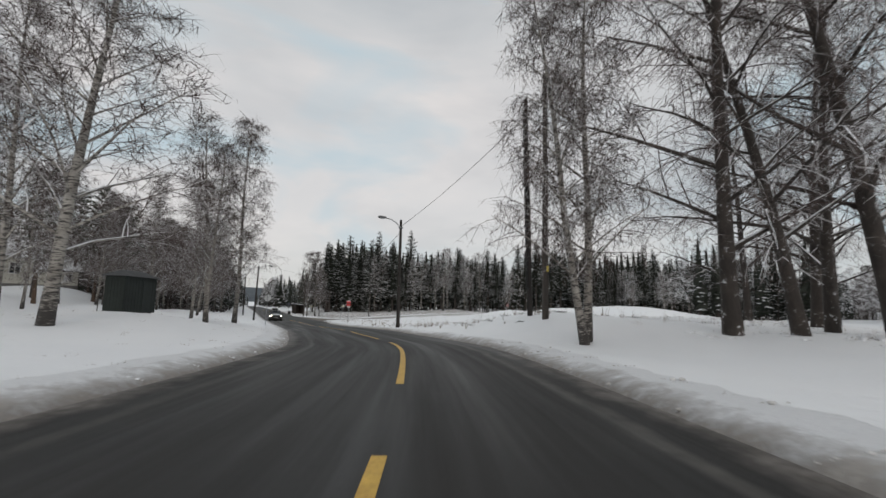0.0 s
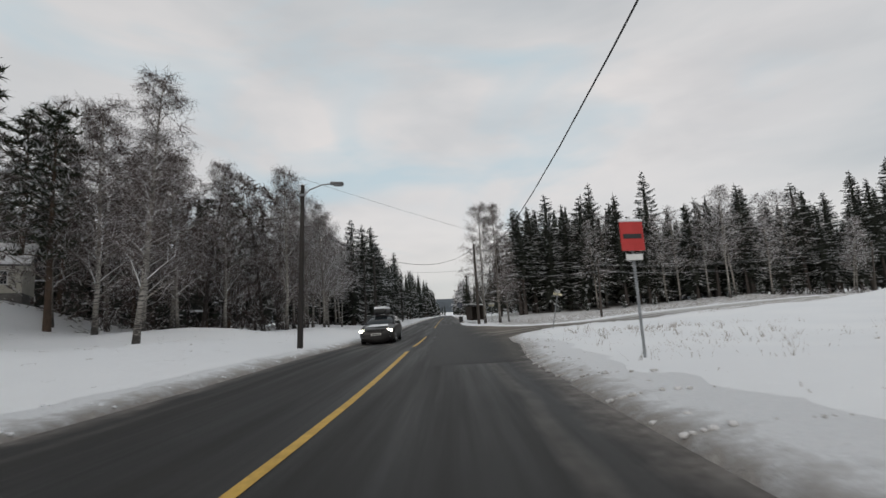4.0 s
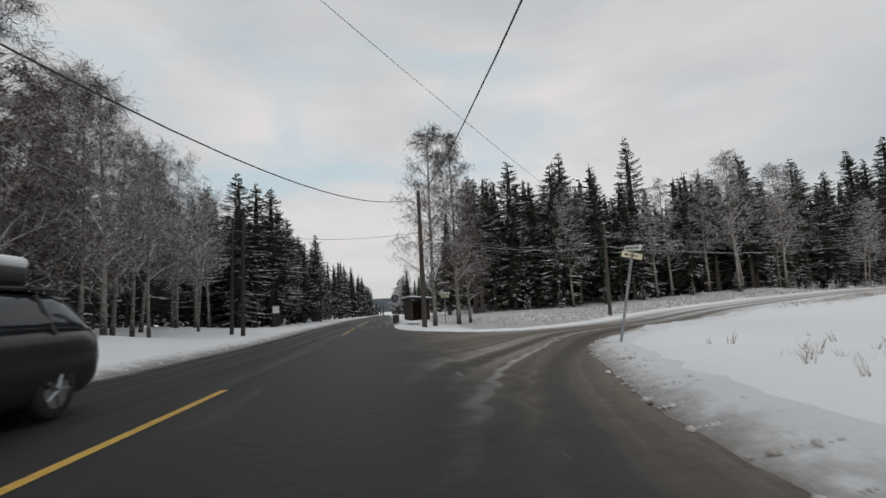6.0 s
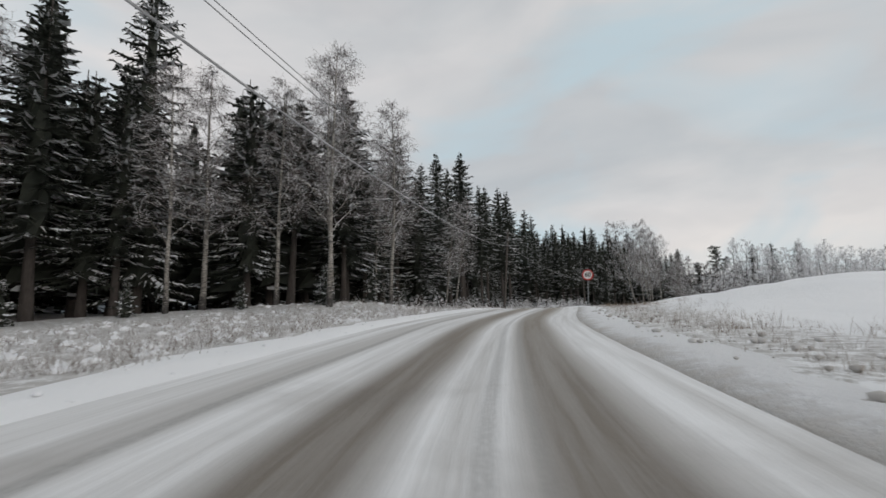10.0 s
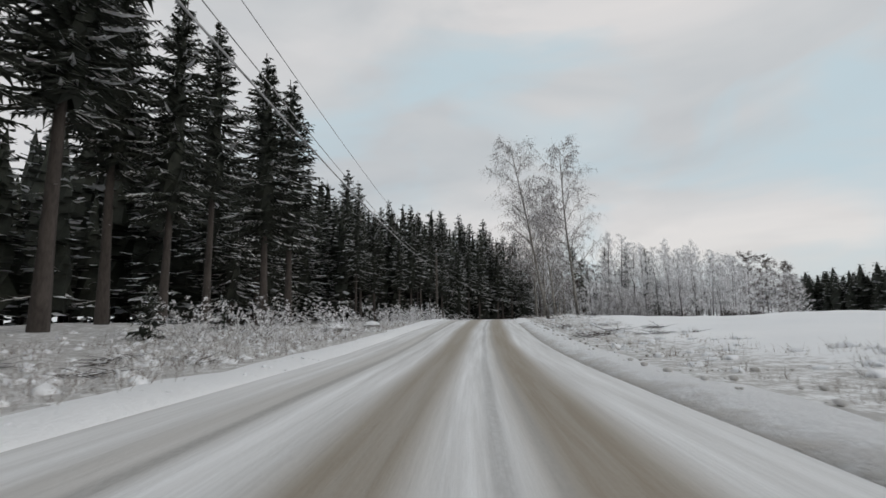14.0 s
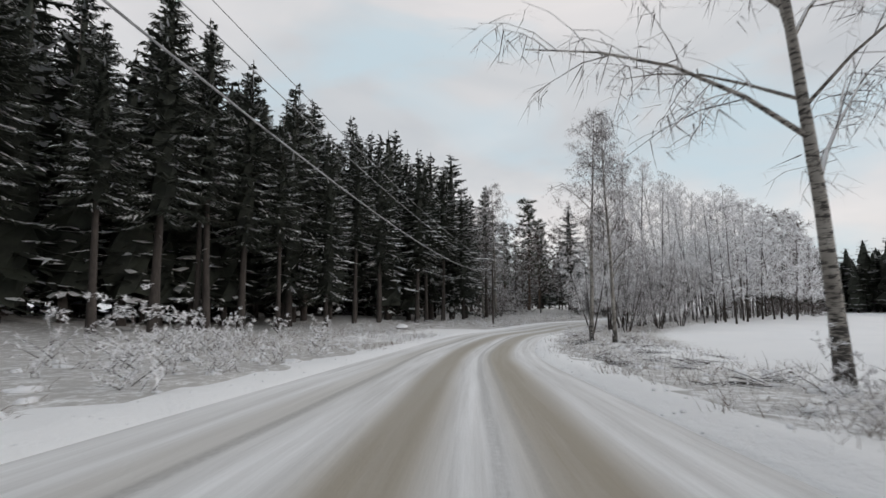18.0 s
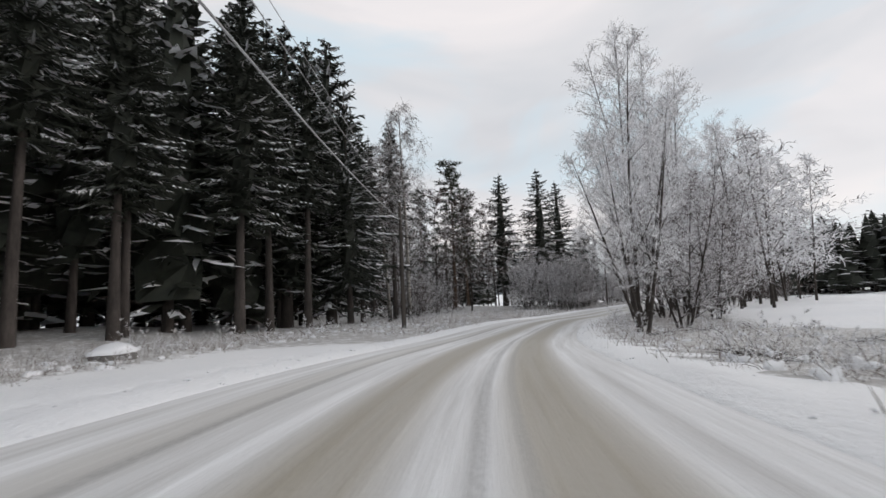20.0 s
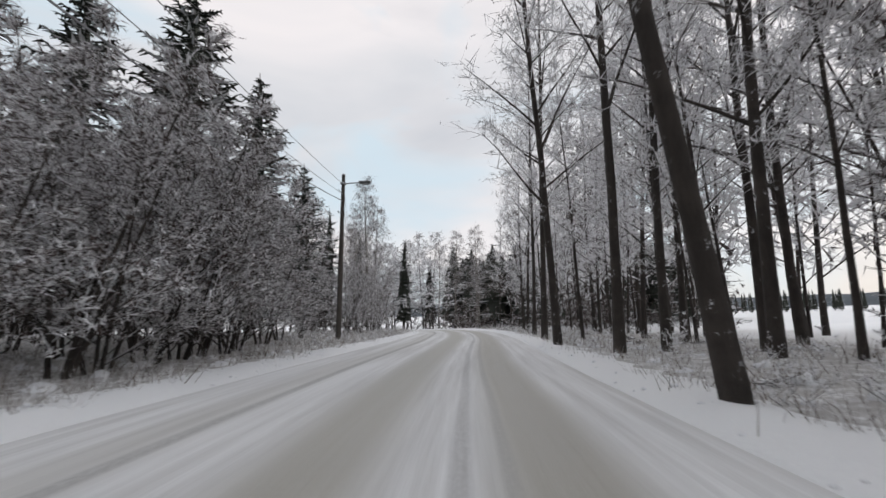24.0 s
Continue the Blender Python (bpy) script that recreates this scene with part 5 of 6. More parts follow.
def pole_at(x, y, height, aim=None, lamp=None, lean=(0, 0), wood=None, label="", thick=0.125, knobs=()):
    turn = math.atan2(aim[1] - y, aim[0] - x) if aim else 0.0
    m = Matrix.Translation(spot(x, y)) @ Euler((lean[0], lean[1], 0)).to_matrix().to_4x4() @ Euler((0, 0, turn)).to_matrix().to_4x4()
    ob = thing("lamp_post" if lamp else "utility_pole", label, "lamp post" if lamp else "utility pole", "poles along the roads", m)
    sh = Shape()
    sh.tube([Vector((0, 0, -0.6)), Vector((0, 0, height * 0.5)), Vector((0, 0, height))], [thick * 1.15, thick, thick * 0.72], 12)
    part("shaft", sh, wood or POLE_WOOD, ob, smooth=True)
    cap = Shape()
    cap.tube([Vector((0, 0, height)), Vector((0, 0, height + 0.05)), Vector((0, 0, height + 0.09))], [thick * 0.78, thick * 0.75, 0.02], 10)
    part("cap", cap, SNOW_CAP, ob, "small cap of snow")
    for z in knobs:
        k = Shape()
        k.tube([Vector((-0.04, -0.05, z)), Vector((-0.16, -0.12, z + 0.02)), Vector((-0.2, -0.14, z + 0.12))], [0.02, 0.02, 0.035], 6)
        part("insulator", k, BLACK, ob)
    if lamp:
        lamp_on(ob, *lamp)
    return m


def tip(m, z, x=0.0, y=0.0):
    return m @ Vector((x, y, z))


def wire(a, b_, sag, mat=None, r=0.012, label="thin overhead wire white with rime"):
    sh = Shape()
    n = 18
    line = [a.lerp(b_, k / n) - Vector((0, 0, 4 * sag * (k / n) * (1 - k / n))) for k in range(n + 1)]
    sh.tube(line, [r] * (n + 1), 5, 0, False)
    tagged(part("overhead_wire", sh, mat or WIRE), label, "wire", "overhead wires")


YELLOW_PLATE = grainy("yellow_tin_plate", (0.55, 0.42, 0.05), (0.68, 0.54, 0.10), 9.0, 0.45)
POLE_LABEL = "dark tarred wooden pole with a street lamp"
pA = pole_at(0.8, -20.8, 8.5, (-4, -21.5), (7.9, 1.45, True), label=POLE_LABEL + " in the roadside snow", thick=0.13, knobs=(7.4,))
pC = pole_at(-4.88, 16.1, 7.8, (1, 16.6), (7.3, 1.35, True), (0, 0.03), label=POLE_LABEL + " beside the asphalt", thick=0.12, knobs=(7.2, 5.2))
pP0 = pole_at(2.75, -33.9, 12.4, None, None, (0, -0.02), None, "tall dark wooden pole with cable conduits", 0.135, (11.4, 10.6))
pP1 = pole_at(2.0, -35.9, 13.0, None, None, (0, 0.01), GREY_POLE, "tall weathered wooden pole with a small yellow plate", 0.15, (12.2,))
pG = pole_at(8.4, 43.8, 9.0, None, None, (0, 0), GREY_POLE, "tall bare wooden pole at the junction corner", 0.15, (8.6, 6.0))
pD = pole_at(24.25, 47.5, 7.45, (26, 42), (6.4, 0.95, False), (0.01, 0.03), GREY_POLE, "weathered pole with a lamp beside the side road", 0.125, (6.9, 6.1, 5.2))
pH = pole_at(72.25, 56.3, 7.9, (73, 50), (6.9, 0.95, False), (0.085, 0.0), GREY_POLE, "leaning weathered pole with a lamp", 0.13, (7.5, 6.6, 5.6))
pJ = pole_at(130.7, 56.3, 8.5, (131, 50), (8.0, 0.95, False), (0, 0.02), GREY_POLE, "weathered pole with a lamp by snowy bushes", 0.13, (7.8, 6.6, 5.8))
pL = pole_at(188.7, 37.3, 8.0, None, None, (0, 0), GREY_POLE, "weathered bare pole before the spruces", 0.13, (7.4, 6.4, 5.6))
pK = pole_at(223.7, -3.7, 9.0, (218, -8), (8.5, 0.95, False), (0, -0.02), GREY_POLE, "pole with a lamp beside the frosted shrubs", 0.13, (8.0, 6.8))
pM = pole_at(262, -35, 9.0, None, None, (0, 0), GREY_POLE, "far bare wooden pole", 0.13)
pW = pole_at(-4.4, 50.2, 8.5, None, None, (0, 0), None, "far wooden pole of a pair joined by a crossarm")
pW2 = pole_at(-3.0, 46.8, 8.5, None, None, (0, 0), None, "far wooden pole of a pair joined by a crossarm")
pF = pole_at(0.2, 92, 8.5, (7, 92), (7.9, 1.2, True), label="far wooden pole with a lamp by the main road")


def hung(m, z):
    """The place on a pole's axis at the height z of the world."""
    base = m.translation
    axis = m.to_3x3() @ Vector((0, 0, 1))
    return base + axis * ((z - base.z) / axis.z)


wire(tip(pA, 8.0), tip(pP0, 11.4), 0.3, BLACK_WIRE, 0.016, "black overhead wire between the poles")
wire(hung(pA, 9.2), hung(pG, 9.14), 3.56, BLACK_WIRE, 0.016, "long black overhead wire along the road")
wire(hung(pC, 6.58), hung(pG, 9.06), 1.94, BLACK_WIRE, 0.018, "black overhead wire across the main road")
wire(hung(pC, 8.9), hung(pD, 7.4), 0.5, BLACK_WIRE, 0.007, "thin black wire across the junction")
wire(tip(pC, 5.2), tip(pW, 6.5), 0.4, WIRE, 0.014)
wire(tip(pW, 7.6), tip(pG, 6.2), 0.6, WIRE, 0.014)
wire(hung(pG, 6.3), hung(pD, 5.88), 0.55, WIRE, 0.018)
for a, za, b2, zb, sag, r in ((pD, 5.88, pH, 7.41, 1.2, 0.024), (pD, 6.65, pH, 8.2, 1.0, 0.012), (pD, 6.75, pH, 8.8, 1.1, 0.011), (pH, 7.41, pJ, 6.82, 1.01, 0.024), (pH, 8.2, pJ, 7.64, 1.6, 0.012), (pH, 8.8, pJ, 8.2, 1.16, 0.010), (pJ, 6.82, pL, 4.25, 2.0, 0.024), (pJ, 7.64, pL, 5.0, 1.6, 0.012), (pJ, 8.2, pL, 5.4, 1.5, 0.010), (pL, 4.3, pK, 4.2, 2.05, 0.022), (pL, 5.0, pK, 4.6, 1.8, 0.012), (pL, 5.6, pK, 5.15, 1.4, 0.012), (pK, 4.2, pM, 3.5, 1.2, 0.020), (pK, 5.15, pM, 4.2, 1.2, 0.012)):
    wire(hung(a, za), hung(b2, zb), sag, WIRE, r)
crossarm = Shape()
crossarm.tube([tip(pW, 8.2, 0, 0.3) + Vector((0, 0.4, 0)), tip(pW2, 8.2) + Vector((0, -0.7, 0))], [0.07, 0.07], 6)
tagged(part("crossarm", crossarm, POLE_WOOD), "wooden crossarm joining two far poles", "crossarm")
plate = tagged(part("pole_plate", bevelled((-0.07, -0.172, 2.35), (0.07, -0.165, 2.65), 0.003, YELLOW_PLATE), None, at=pP1), "small yellow warning plate on a wooden pole", "plate")
stay = Shape()
stay.tube([tip(pP0, 10.8), spot(5.6, -25.0)], [0.012, 0.012], 5)
tagged(part("stay_wire", stay, STEEL), "taut steel stay wire of the tall pole", "wire")
conduit = Shape()
for k in range(9):
    conduit.tube([tip(pP0, 1.5 + k * 1.15, -0.2), tip(pP0, 2.45 + k * 1.15, -0.2)], [0.045, 0.045], 6)
    conduit.box(tip(pP0, 1.42 + k * 1.15, -0.27, -0.07), tip(pP0, 1.52 + k * 1.15, -0.13, 0.07))
tagged(part("cable_conduit", conduit, BLACK), "black cable conduit clamped to a tall pole", "conduit")


# ---------------------------------------------------------------- signs
RED = grainy("red_sign_face", (0.42, 0.025, 0.022), (0.55, 0.045, 0.04), 9.0, 0.45)
WHITE = grainy("white_sign_face", (0.62, 0.62, 0.60), (0.76, 0.76, 0.74), 9.0, 0.45)
PALE_YELLOW = grainy("pale_yellow_sign_face", (0.60, 0.55, 0.36), (0.72, 0.67, 0.48), 9.0, 0.5)
SIGN_BLACK = grainy("black_sign_print", (0.012, 0.012, 0.012), (0.03, 0.03, 0.03), 9.0, 0.5)
DARK_BLUE = grainy("dark_sign_back", (0.035, 0.04, 0.06), (0.07, 0.075, 0.10), 9.0, 0.5)


def disc(r, depth, y, inner=0.0, n=48):
    """A disc or ring in the x-z plane, its face at y."""
    sh = Shape()
    ring = lambda q, yy: [Vector((q * math.cos(2 * math.pi * k / n), yy, q * math.sin(2 * math.pi * k / n))) for k in range(n)]
    if inner:
        sh.v = ring(r, y) + ring(inner, y) + ring(r, y + depth) + ring(inner, y + depth)
        for k in range(n):
            j = (k + 1) % n
            for face in ((k, j, n + j, n + k), (2 * n + k, 3 * n + k, 3 * n + j, 2 * n + j), (k, 2 * n + k, 2 * n + j, j), (n + k, n + j, 3 * n + j, 3 * n + k)):
                sh.f.append(face)
                sh.m.append(0)
    else:
        sh.add(ring(r, y) + ring(r, y + depth), [tuple(range(n)), tuple(range(2 * n - 1, n - 1, -1))] + [(k, n + k, n + (k + 1) % n, (k + 1) % n) for k in range(n)])
    return sh


def lettering(name, body, size, at, parent, mat):
    curve = bpy.data.curves.new(name, "FONT")
    curve.body, curve.size, curve.align_x, curve.align_y, curve.extrude, curve.offset = body, size, "CENTER", "CENTER", 0.002, 0.012
    tmp = new("text_tmp", curve)
    bpy.context.view_layer.update()
    me = bpy.data.meshes.new_from_object(tmp.evaluated_get(bpy.context.evaluated_depsgraph_get()))
    bpy.data.objects.remove(tmp)
    me.materials.clear()
    me.materials.append(mat)
    ob = new(name, me)
    ob.matrix_basis = at
    ob.parent = parent
    return ob


def post(sh_height, parent, r=0.03, mat=None):
    sh = Shape()
    sh.tube([Vector((0, 0, -0.4)), Vector((0, 0, sh_height))], [r, r], 12)
    part("post", sh, mat or STEEL, parent, smooth=True)


def speed_sign(x, y, face, height):
    m = Matrix.Translation(spot(x, y)) @ Euler((0, 0, math.atan2(face[1], face[0]) + math.pi / 2)).to_matrix().to_4x4() @ Euler((0.0, 0.03, 0)).to_matrix().to_4x4()
    ob = thing("speed_limit_sign", "round red-rimmed speed limit sign on a steel post", "road sign", at=m)
    post(height + 0.58, ob, 0.035)
    face_ = part("sign_face", disc(0.42, 0.02, -0.07), WHITE, ob, "white round sign face")
    face_.location = (0, 0, height)
    rim = part("rim", disc(0.425, 0.012, -0.078, 0.325), RED, ob, "red rim")
    rim.location = (0, 0, height)
    lettering("numerals", "60", 0.47, pose(0, -0.076, height, 90, 0, 0), ob, SIGN_BLACK)


speed_sign(65.3, 47.4, (-0.985, -0.12), 2.45)


def blade(ob, z, length, high, turn, mat, shift=0.0, marks=5, text=True):
    """A street-name blade with bars for its lettering on both faces."""
    b_ = part("blade", bevelled((-length / 2 + shift, -0.02, z), (length / 2 + shift, 0.02, z + high), 0.008, mat), None, ob)
    b_.matrix_basis = Euler((0, 0, turn)).to_matrix().to_4x4()
    for side in (-1, 1):
        sh = Shape()
        x = -length / 2 + shift + 0.08
        r = random.Random(int(length * 100))
        for _ in range(marks):
            w = r.uniform(0.03, 0.10)
            if x + w > length / 2 + shift - 0.06:
                break
            sh.box((x, side * 0.021 - 0.002, z + high * 0.32), (x + w, side * 0.021 + 0.002, z + high * 0.66))
            x += w + 0.035
        part("lettering_bars", sh, SIGN_BLACK, b_)
    return b_


def street_sign(x, y, height, lean, turns, label):
    m = Matrix.Translation(spot(x, y)) @ Euler(lean).to_matrix().to_4x4()
    ob = thing("street_name_sign", label, "street sign", at=m)
    post(height, ob, 0.038)
    blade(ob, height - 0.02, 0.74, 0.17, turns[0], WHITE, 0.0, 8)
    blade(ob, height - 0.24, 0.62, 0.17, turns[1], PALE_YELLOW, 0.0, 5)


street_sign(10.92, 26.9, 2.72, (0.09, 0.20, 0), (radians(-88), radians(-8)), "leaning post with white and yellow street-name blades")
street_sign(10.5, 46.9, 2.15, (0, 0.03, 0), (radians(-24), radians(-30)), "post with two snow-topped street-name blades")


def round_back(x, y, height, r, mat, label, lean=0.0):
    m = Matrix.Translation(spot(x, y)) @ Euler((0, lean, radians(6))).to_matrix().to_4x4()
    ob = thing("round_sign", label, "road sign", at=m)
    post(height + 0.3, ob, 0.03)
    f = part("sign_plate", disc(r, 0.015, 0.045), mat, ob)
    f.location = (0, 0, height)
    b_ = Shape()
    b_.box((-0.22, -0.02, -0.12), (0.22, 0.03, -0.08))
    b_.box((-0.22, -0.02, 0.08), (0.22, 0.03, 0.12))
    f2 = part("bracket", b_, STEEL, ob)
    f2.location = (0, 0.012, height)


round_back(-6.5, -5.2, 2.65, 0.32, WHITE, "grey back of a round road sign", 0.02)
round_back(8.6, 60.4, 2.7, 0.40, DARK_BLUE, "dark round stop sign by the bus shelter")


def red_board(x, y):
    m = Matrix.Translation(spot(x, y)) @ Euler((0, 0, radians(8))).to_matrix().to_4x4()
    ob = thing("warning_sign", "red and white board on a slim post", "road sign", at=m)
    post(2.9, ob, 0.03)
    part("board", bevelled((-0.28, -0.05, 2.2), (0.28, -0.02, 2.82), 0.012, RED), None, ob, "red board")
    part("stripe", bevelled((-0.22, -0.058, 2.46), (0.22, -0.051, 2.56), 0.002, SIGN_BLACK), None, ob, "dark bar across the board")
    part("snow", bevelled((-0.29, -0.06, 2.822), (0.29, -0.01, 2.88), 0.02, SNOW_CAP), None, ob, "strip of snow along the top")
    part("plate", bevelled((-0.2, -0.05, 2.0), (0.2, -0.02, 2.13), 0.006, WHITE), None, ob, "small white plate")


red_board(4.75, 3.4)
m = Matrix.Translation(spot(-2.7, 60.2))
ob = thing("notice_board", "small pale notice board on a post", "notice board", at=m)
post(1.5, ob, 0.04, GREY_POLE)
part("board", bevelled((-0.3, -0.06, 1.35), (0.3, 0.03, 2.0), 0.02, WHITE), None, ob)


# ---------------------------------------------------------------- huts and the house
GREEN_PAINT = grainy("dark_green_boards", (0.006, 0.010, 0.008), (0.018, 0.026, 0.022), 7.0, 0.75, 0, 0.3, 0.006)
DARK_WOOD = grainy("dark_stained_boards", (0.022, 0.017, 0.014), (0.075, 0.058, 0.047), 10.0, 0.8, 0, 0.5, 0.006, (1, 1, 0.15))
HOUSE_PAINT = grainy("pale_house_boards", (0.46, 0.44, 0.38), (0.60, 0.58, 0.51), 5.0, 0.7, 0, 0.3, 0.006)
ROOFING = grainy("dark_roofing", (0.03, 0.03, 0.032), (0.07, 0.07, 0.072), 8.0, 0.7)
STONE = grainy("grey_foundation", (0.11, 0.105, 0.10), (0.22, 0.21, 0.20), 6.0, 0.9)
GLASS, gt_, gs_ = material("window_glass", 0.06)
gs_.inputs["Base Color"].default_value = (0.02, 0.024, 0.028, 1)


def board_wall(name, parent, a, b_, z0, z1, mat, gap=0.14):
    """A wall of upright boards from a to b in plan."""
    a, b_ = Vector((*a, 0)), Vector((*b_, 0))
    along = (b_ - a).normalized()
    out = Vector((along.y, -along.x, 0))
    turn = Matrix.Translation(a) @ Matrix(((along.x, out.x, 0, 0), (along.y, out.y, 0, 0), (0, 0, 1, 0), (0, 0, 0, 1)))
    wall = Shape()
    n = max(2, int((b_ - a).length / gap))
    w = (b_ - a).length / n
    wall.box((0, -0.06, z0), ((b_ - a).length, 0.0, z1), 0, turn)
    back = part(name, wall, mat, parent)
    for k in range(n):
        board = Shape()
        board.box((k * w + 0.006, 0.0, z0), ((k + 1) * w - 0.006, 0.02 + 0.006 * (k % 2), z1), 0, turn)
        part("board", board, mat, back)
    return back


def hut(x, y, turn, size, height, mat, label, category, rise=0.35, extra=True):
    """A small boarded hut with a shallow roof under snow."""
    w, d = size
    ob = thing("kiosk" if extra else "bus_shelter", label, category, at=Matrix.Translation(spot(x, y, 0.05)) @ Euler((0, 0, turn)).to_matrix().to_4x4())
    c = [(-w / 2, -d / 2), (w / 2, -d / 2), (w / 2, d / 2), (-w / 2, d / 2)]
    for k in range(4):
        if not extra and k == 3:
            continue
        board_wall("wall", ob, c[k], c[(k + 1) % 4], 0, height, mat)
    roof = Shape()
    o = 0.22
    roof.add([Vector(p) for p in ((-w / 2 - o, -d / 2 - o, height), (w / 2 + o, -d / 2 - o, height), (w / 2 + o, d / 2 + o, height + (0 if extra else rise)), (-w / 2 - o, d / 2 + o, height + (0 if extra else rise)), (-w / 2 + 0.6 if extra else -w / 2 - o, 0 if extra else -d / 2 - o, height + (rise if extra else 0.10)), (w / 2 - 0.6 if extra else w / 2 + o, 0 if extra else -d / 2 - o, height + (rise if extra else 0.10)))], [(0, 1, 5, 4), (1, 2, 5), (2, 3, 4, 5), (3, 0, 4), (3, 2, 1, 0)])
    r_ = part("roof", roof, ROOFING, ob, "dark roof")
    if extra:
        part("door", bevelled((0.1, -d / 2 - 0.05, 0.05), (0.95, -d / 2 - 0.028, height - 0.15), 0.008, mat), None, ob)
    else:
        sn = Shape()
        sn.add([Vector(p) for p in ((-w / 2 - o, -d / 2 - o, height + 0.105), (w / 2 + o, -d / 2 - o, height + 0.105), (w / 2 + o, d / 2 + o, height + rise + 0.005), (-w / 2 - o, d / 2 + o, height + rise + 0.005), (-w / 2 - o, -d / 2 - o, height + 0.21), (w / 2 + o, -d / 2 - o, height + 0.21), (w / 2 + o, d / 2 + o, height + rise + 0.11), (-w / 2 - o, d / 2 + o, height + rise + 0.11))], [(4, 5, 6, 7), (0, 1, 5, 4), (1, 2, 6, 5), (2, 3, 7, 6), (3, 0, 4, 7)])
        part("roof_snow", sn, SNOW_CAP, ob, "layer of snow on the roof")
        part("bench", bevelled((-w / 2 + 0.1, d / 2 - 0.5, 0.42), (w / 2 - 0.1, d / 2 - 0.07, 0.48), 0.01, mat), None, ob)


hut(-16.16, -23.76, radians(68), (3.2, 0.9), 1.9, GREEN_PAINT, "dark green boarded kiosk with a low roof in the snow", "kiosk")
hut(10.9, 61.2, radians(96), (3.2, 1.8), 2.1, DARK_WOOD, "dark wooden bus shelter with a snowy pent roof", "bus shelter", 0.3, False)
bin_ = thing("litter_bin", "small black litter bin beside the bus shelter", "bin", at=Matrix.Translation(spot(8.4, 58.6)))
part("body", bevelled((-0.28, -0.25, 0), (0.28, 0.25, 0.95), 0.04, BLACK), None, bin_)
part("lid", bevelled((-0.31, -0.28, 0.953), (0.31, 0.28, 1.04), 0.03, BLACK), None, bin_, "black lid")


def window(parent, x, z, w, h, y):
    f = Shape()
    t_ = 0.09
    for lo, hi in (((x - w / 2 - t_, y - 0.05, z - t_), (x + w / 2 + t_, y, z)), ((x - w / 2 - t_, y - 0.05, z + h), (x + w / 2 + t_, y, z + h + t_)), ((x - w / 2 - t_, y - 0.05, z), (x - w / 2, y, z + h)), ((x + w / 2, y - 0.05, z), (x + w / 2 + t_, y, z + h)), ((x - 0.035, y - 0.045, z), (x + 0.035, y, z + h)), ((x - w / 2, y - 0.04, z + h * 0.62), (x + w / 2, y, z + h * 0.62 + 0.05))):
        f.box(lo, hi)
    win = part("window", f, WHITE, parent, "white window frame")
    g = Shape()
    g.box((x - w / 2, y - 0.02, z), (x + w / 2, y - 0.012, z + h))
    part("pane", g, GLASS, win, "dark window pane")


def house():
    ob = thing("house", "pale boarded house with snow on its roof among birches", "house", at=Matrix.Translation(spot(-33.5, 25.5, 0.2)) @ Euler((0, 0, radians(30))).to_matrix().to_4x4())
    for name, x0, x1, d, h, rise in (("main", -9.0, 2.6, 7.5, 4.1, 2.3), ("wing", 2.62, 7.4, 5.5, 2.7, 1.6)):
        part("foundation", bevelled((x0 - 0.05, -0.1, -1.2), (x1 + 0.05, d + 0.1, 0.55), 0.02, STONE), None, ob, "grey foundation")
        wall = Shape()
        wall.box((x0, 0, 0.555), (x1, d, h))
        wall.add([Vector(p) for p in ((x0, 0, h), (x0, d, h), (x0, d / 2, h + rise))], [(0, 1, 2)])
        wall.add([Vector(p) for p in ((x1, 0, h), (x1, d, h), (x1, d / 2, h + rise))], [(0, 2, 1)])
        front = part("wall", wall, HOUSE_PAINT, ob, "pale horizontal boards")
        for k in range(int((h - 0.6) / 0.16)):
            board = Shape()
            board.box((x0 - 0.012, -0.022, 0.57 + k * 0.16), (x1 + 0.012, -0.002, 0.57 + k * 0.16 + 0.145))
            part("board", board, HOUSE_PAINT, front)
        roof, snow = Shape(), Shape()
        o = 0.45
        for sh, up, t_ in ((roof, 0.0, 0.12), (snow, 0.124, 0.17)):
            for s_ in (0, 1):
                y0, y1 = (-o, d / 2) if s_ == 0 else (d + o, d / 2)
                drop = o * rise / (d / 2)
                vs = [Vector(p) for p in ((x0 - o, y0, h - drop + up), (x1 + o, y0, h - drop + up), (x1 + o, y1, h + rise + up), (x0 - o, y1, h + rise + up))]
                sh.add(vs + [p + Vector((0, 0, t_)) for p in vs], [(0, 1, 2, 3), (4, 5, 6, 7), (0, 1, 5, 4), (1, 2, 6, 5), (2, 3, 7, 6), (3, 0, 4, 7)])
        r_ = part("roof", roof, ROOFING, ob, "dark roof")
        part("roof_snow", snow, SNOW_CAP, r_, "thick snow on the roof")
    for x in (-7.4, -5.2, -2.6, 0.4):
        window(ob, x, 1.9, 1.0, 1.35, -0.026)
    for x in (4.2, 6.2):
        window(ob, x, 1.2, 0.75, 0.9, -0.026)
    part("chimney", bevelled((-4.6, 3.3, 5.6), (-3.9, 4.1, 7.6), 0.02, STONE), None, ob)


house()
sb = thing("sign_frame", "low empty wooden frame standing in the snow", "frame", at=Matrix.Translation(spot(-20.5, 1.6)) @ Euler((0, 0, 0.4)).to_matrix().to_4x4())
for x in (-0.42, 0.42):
    sh = Shape()
    sh.tube([Vector((x, 0, -0.3)), Vector((x * 0.9, 0, 1.35))], [0.045, 0.045], 8)
    part("leg", sh, GREY_POLE, sb)
part("crossbar", bevelled((-0.5, -0.05, 1.352), (0.5, 0.05, 1.43), 0.01, GREY_POLE), None, sb)


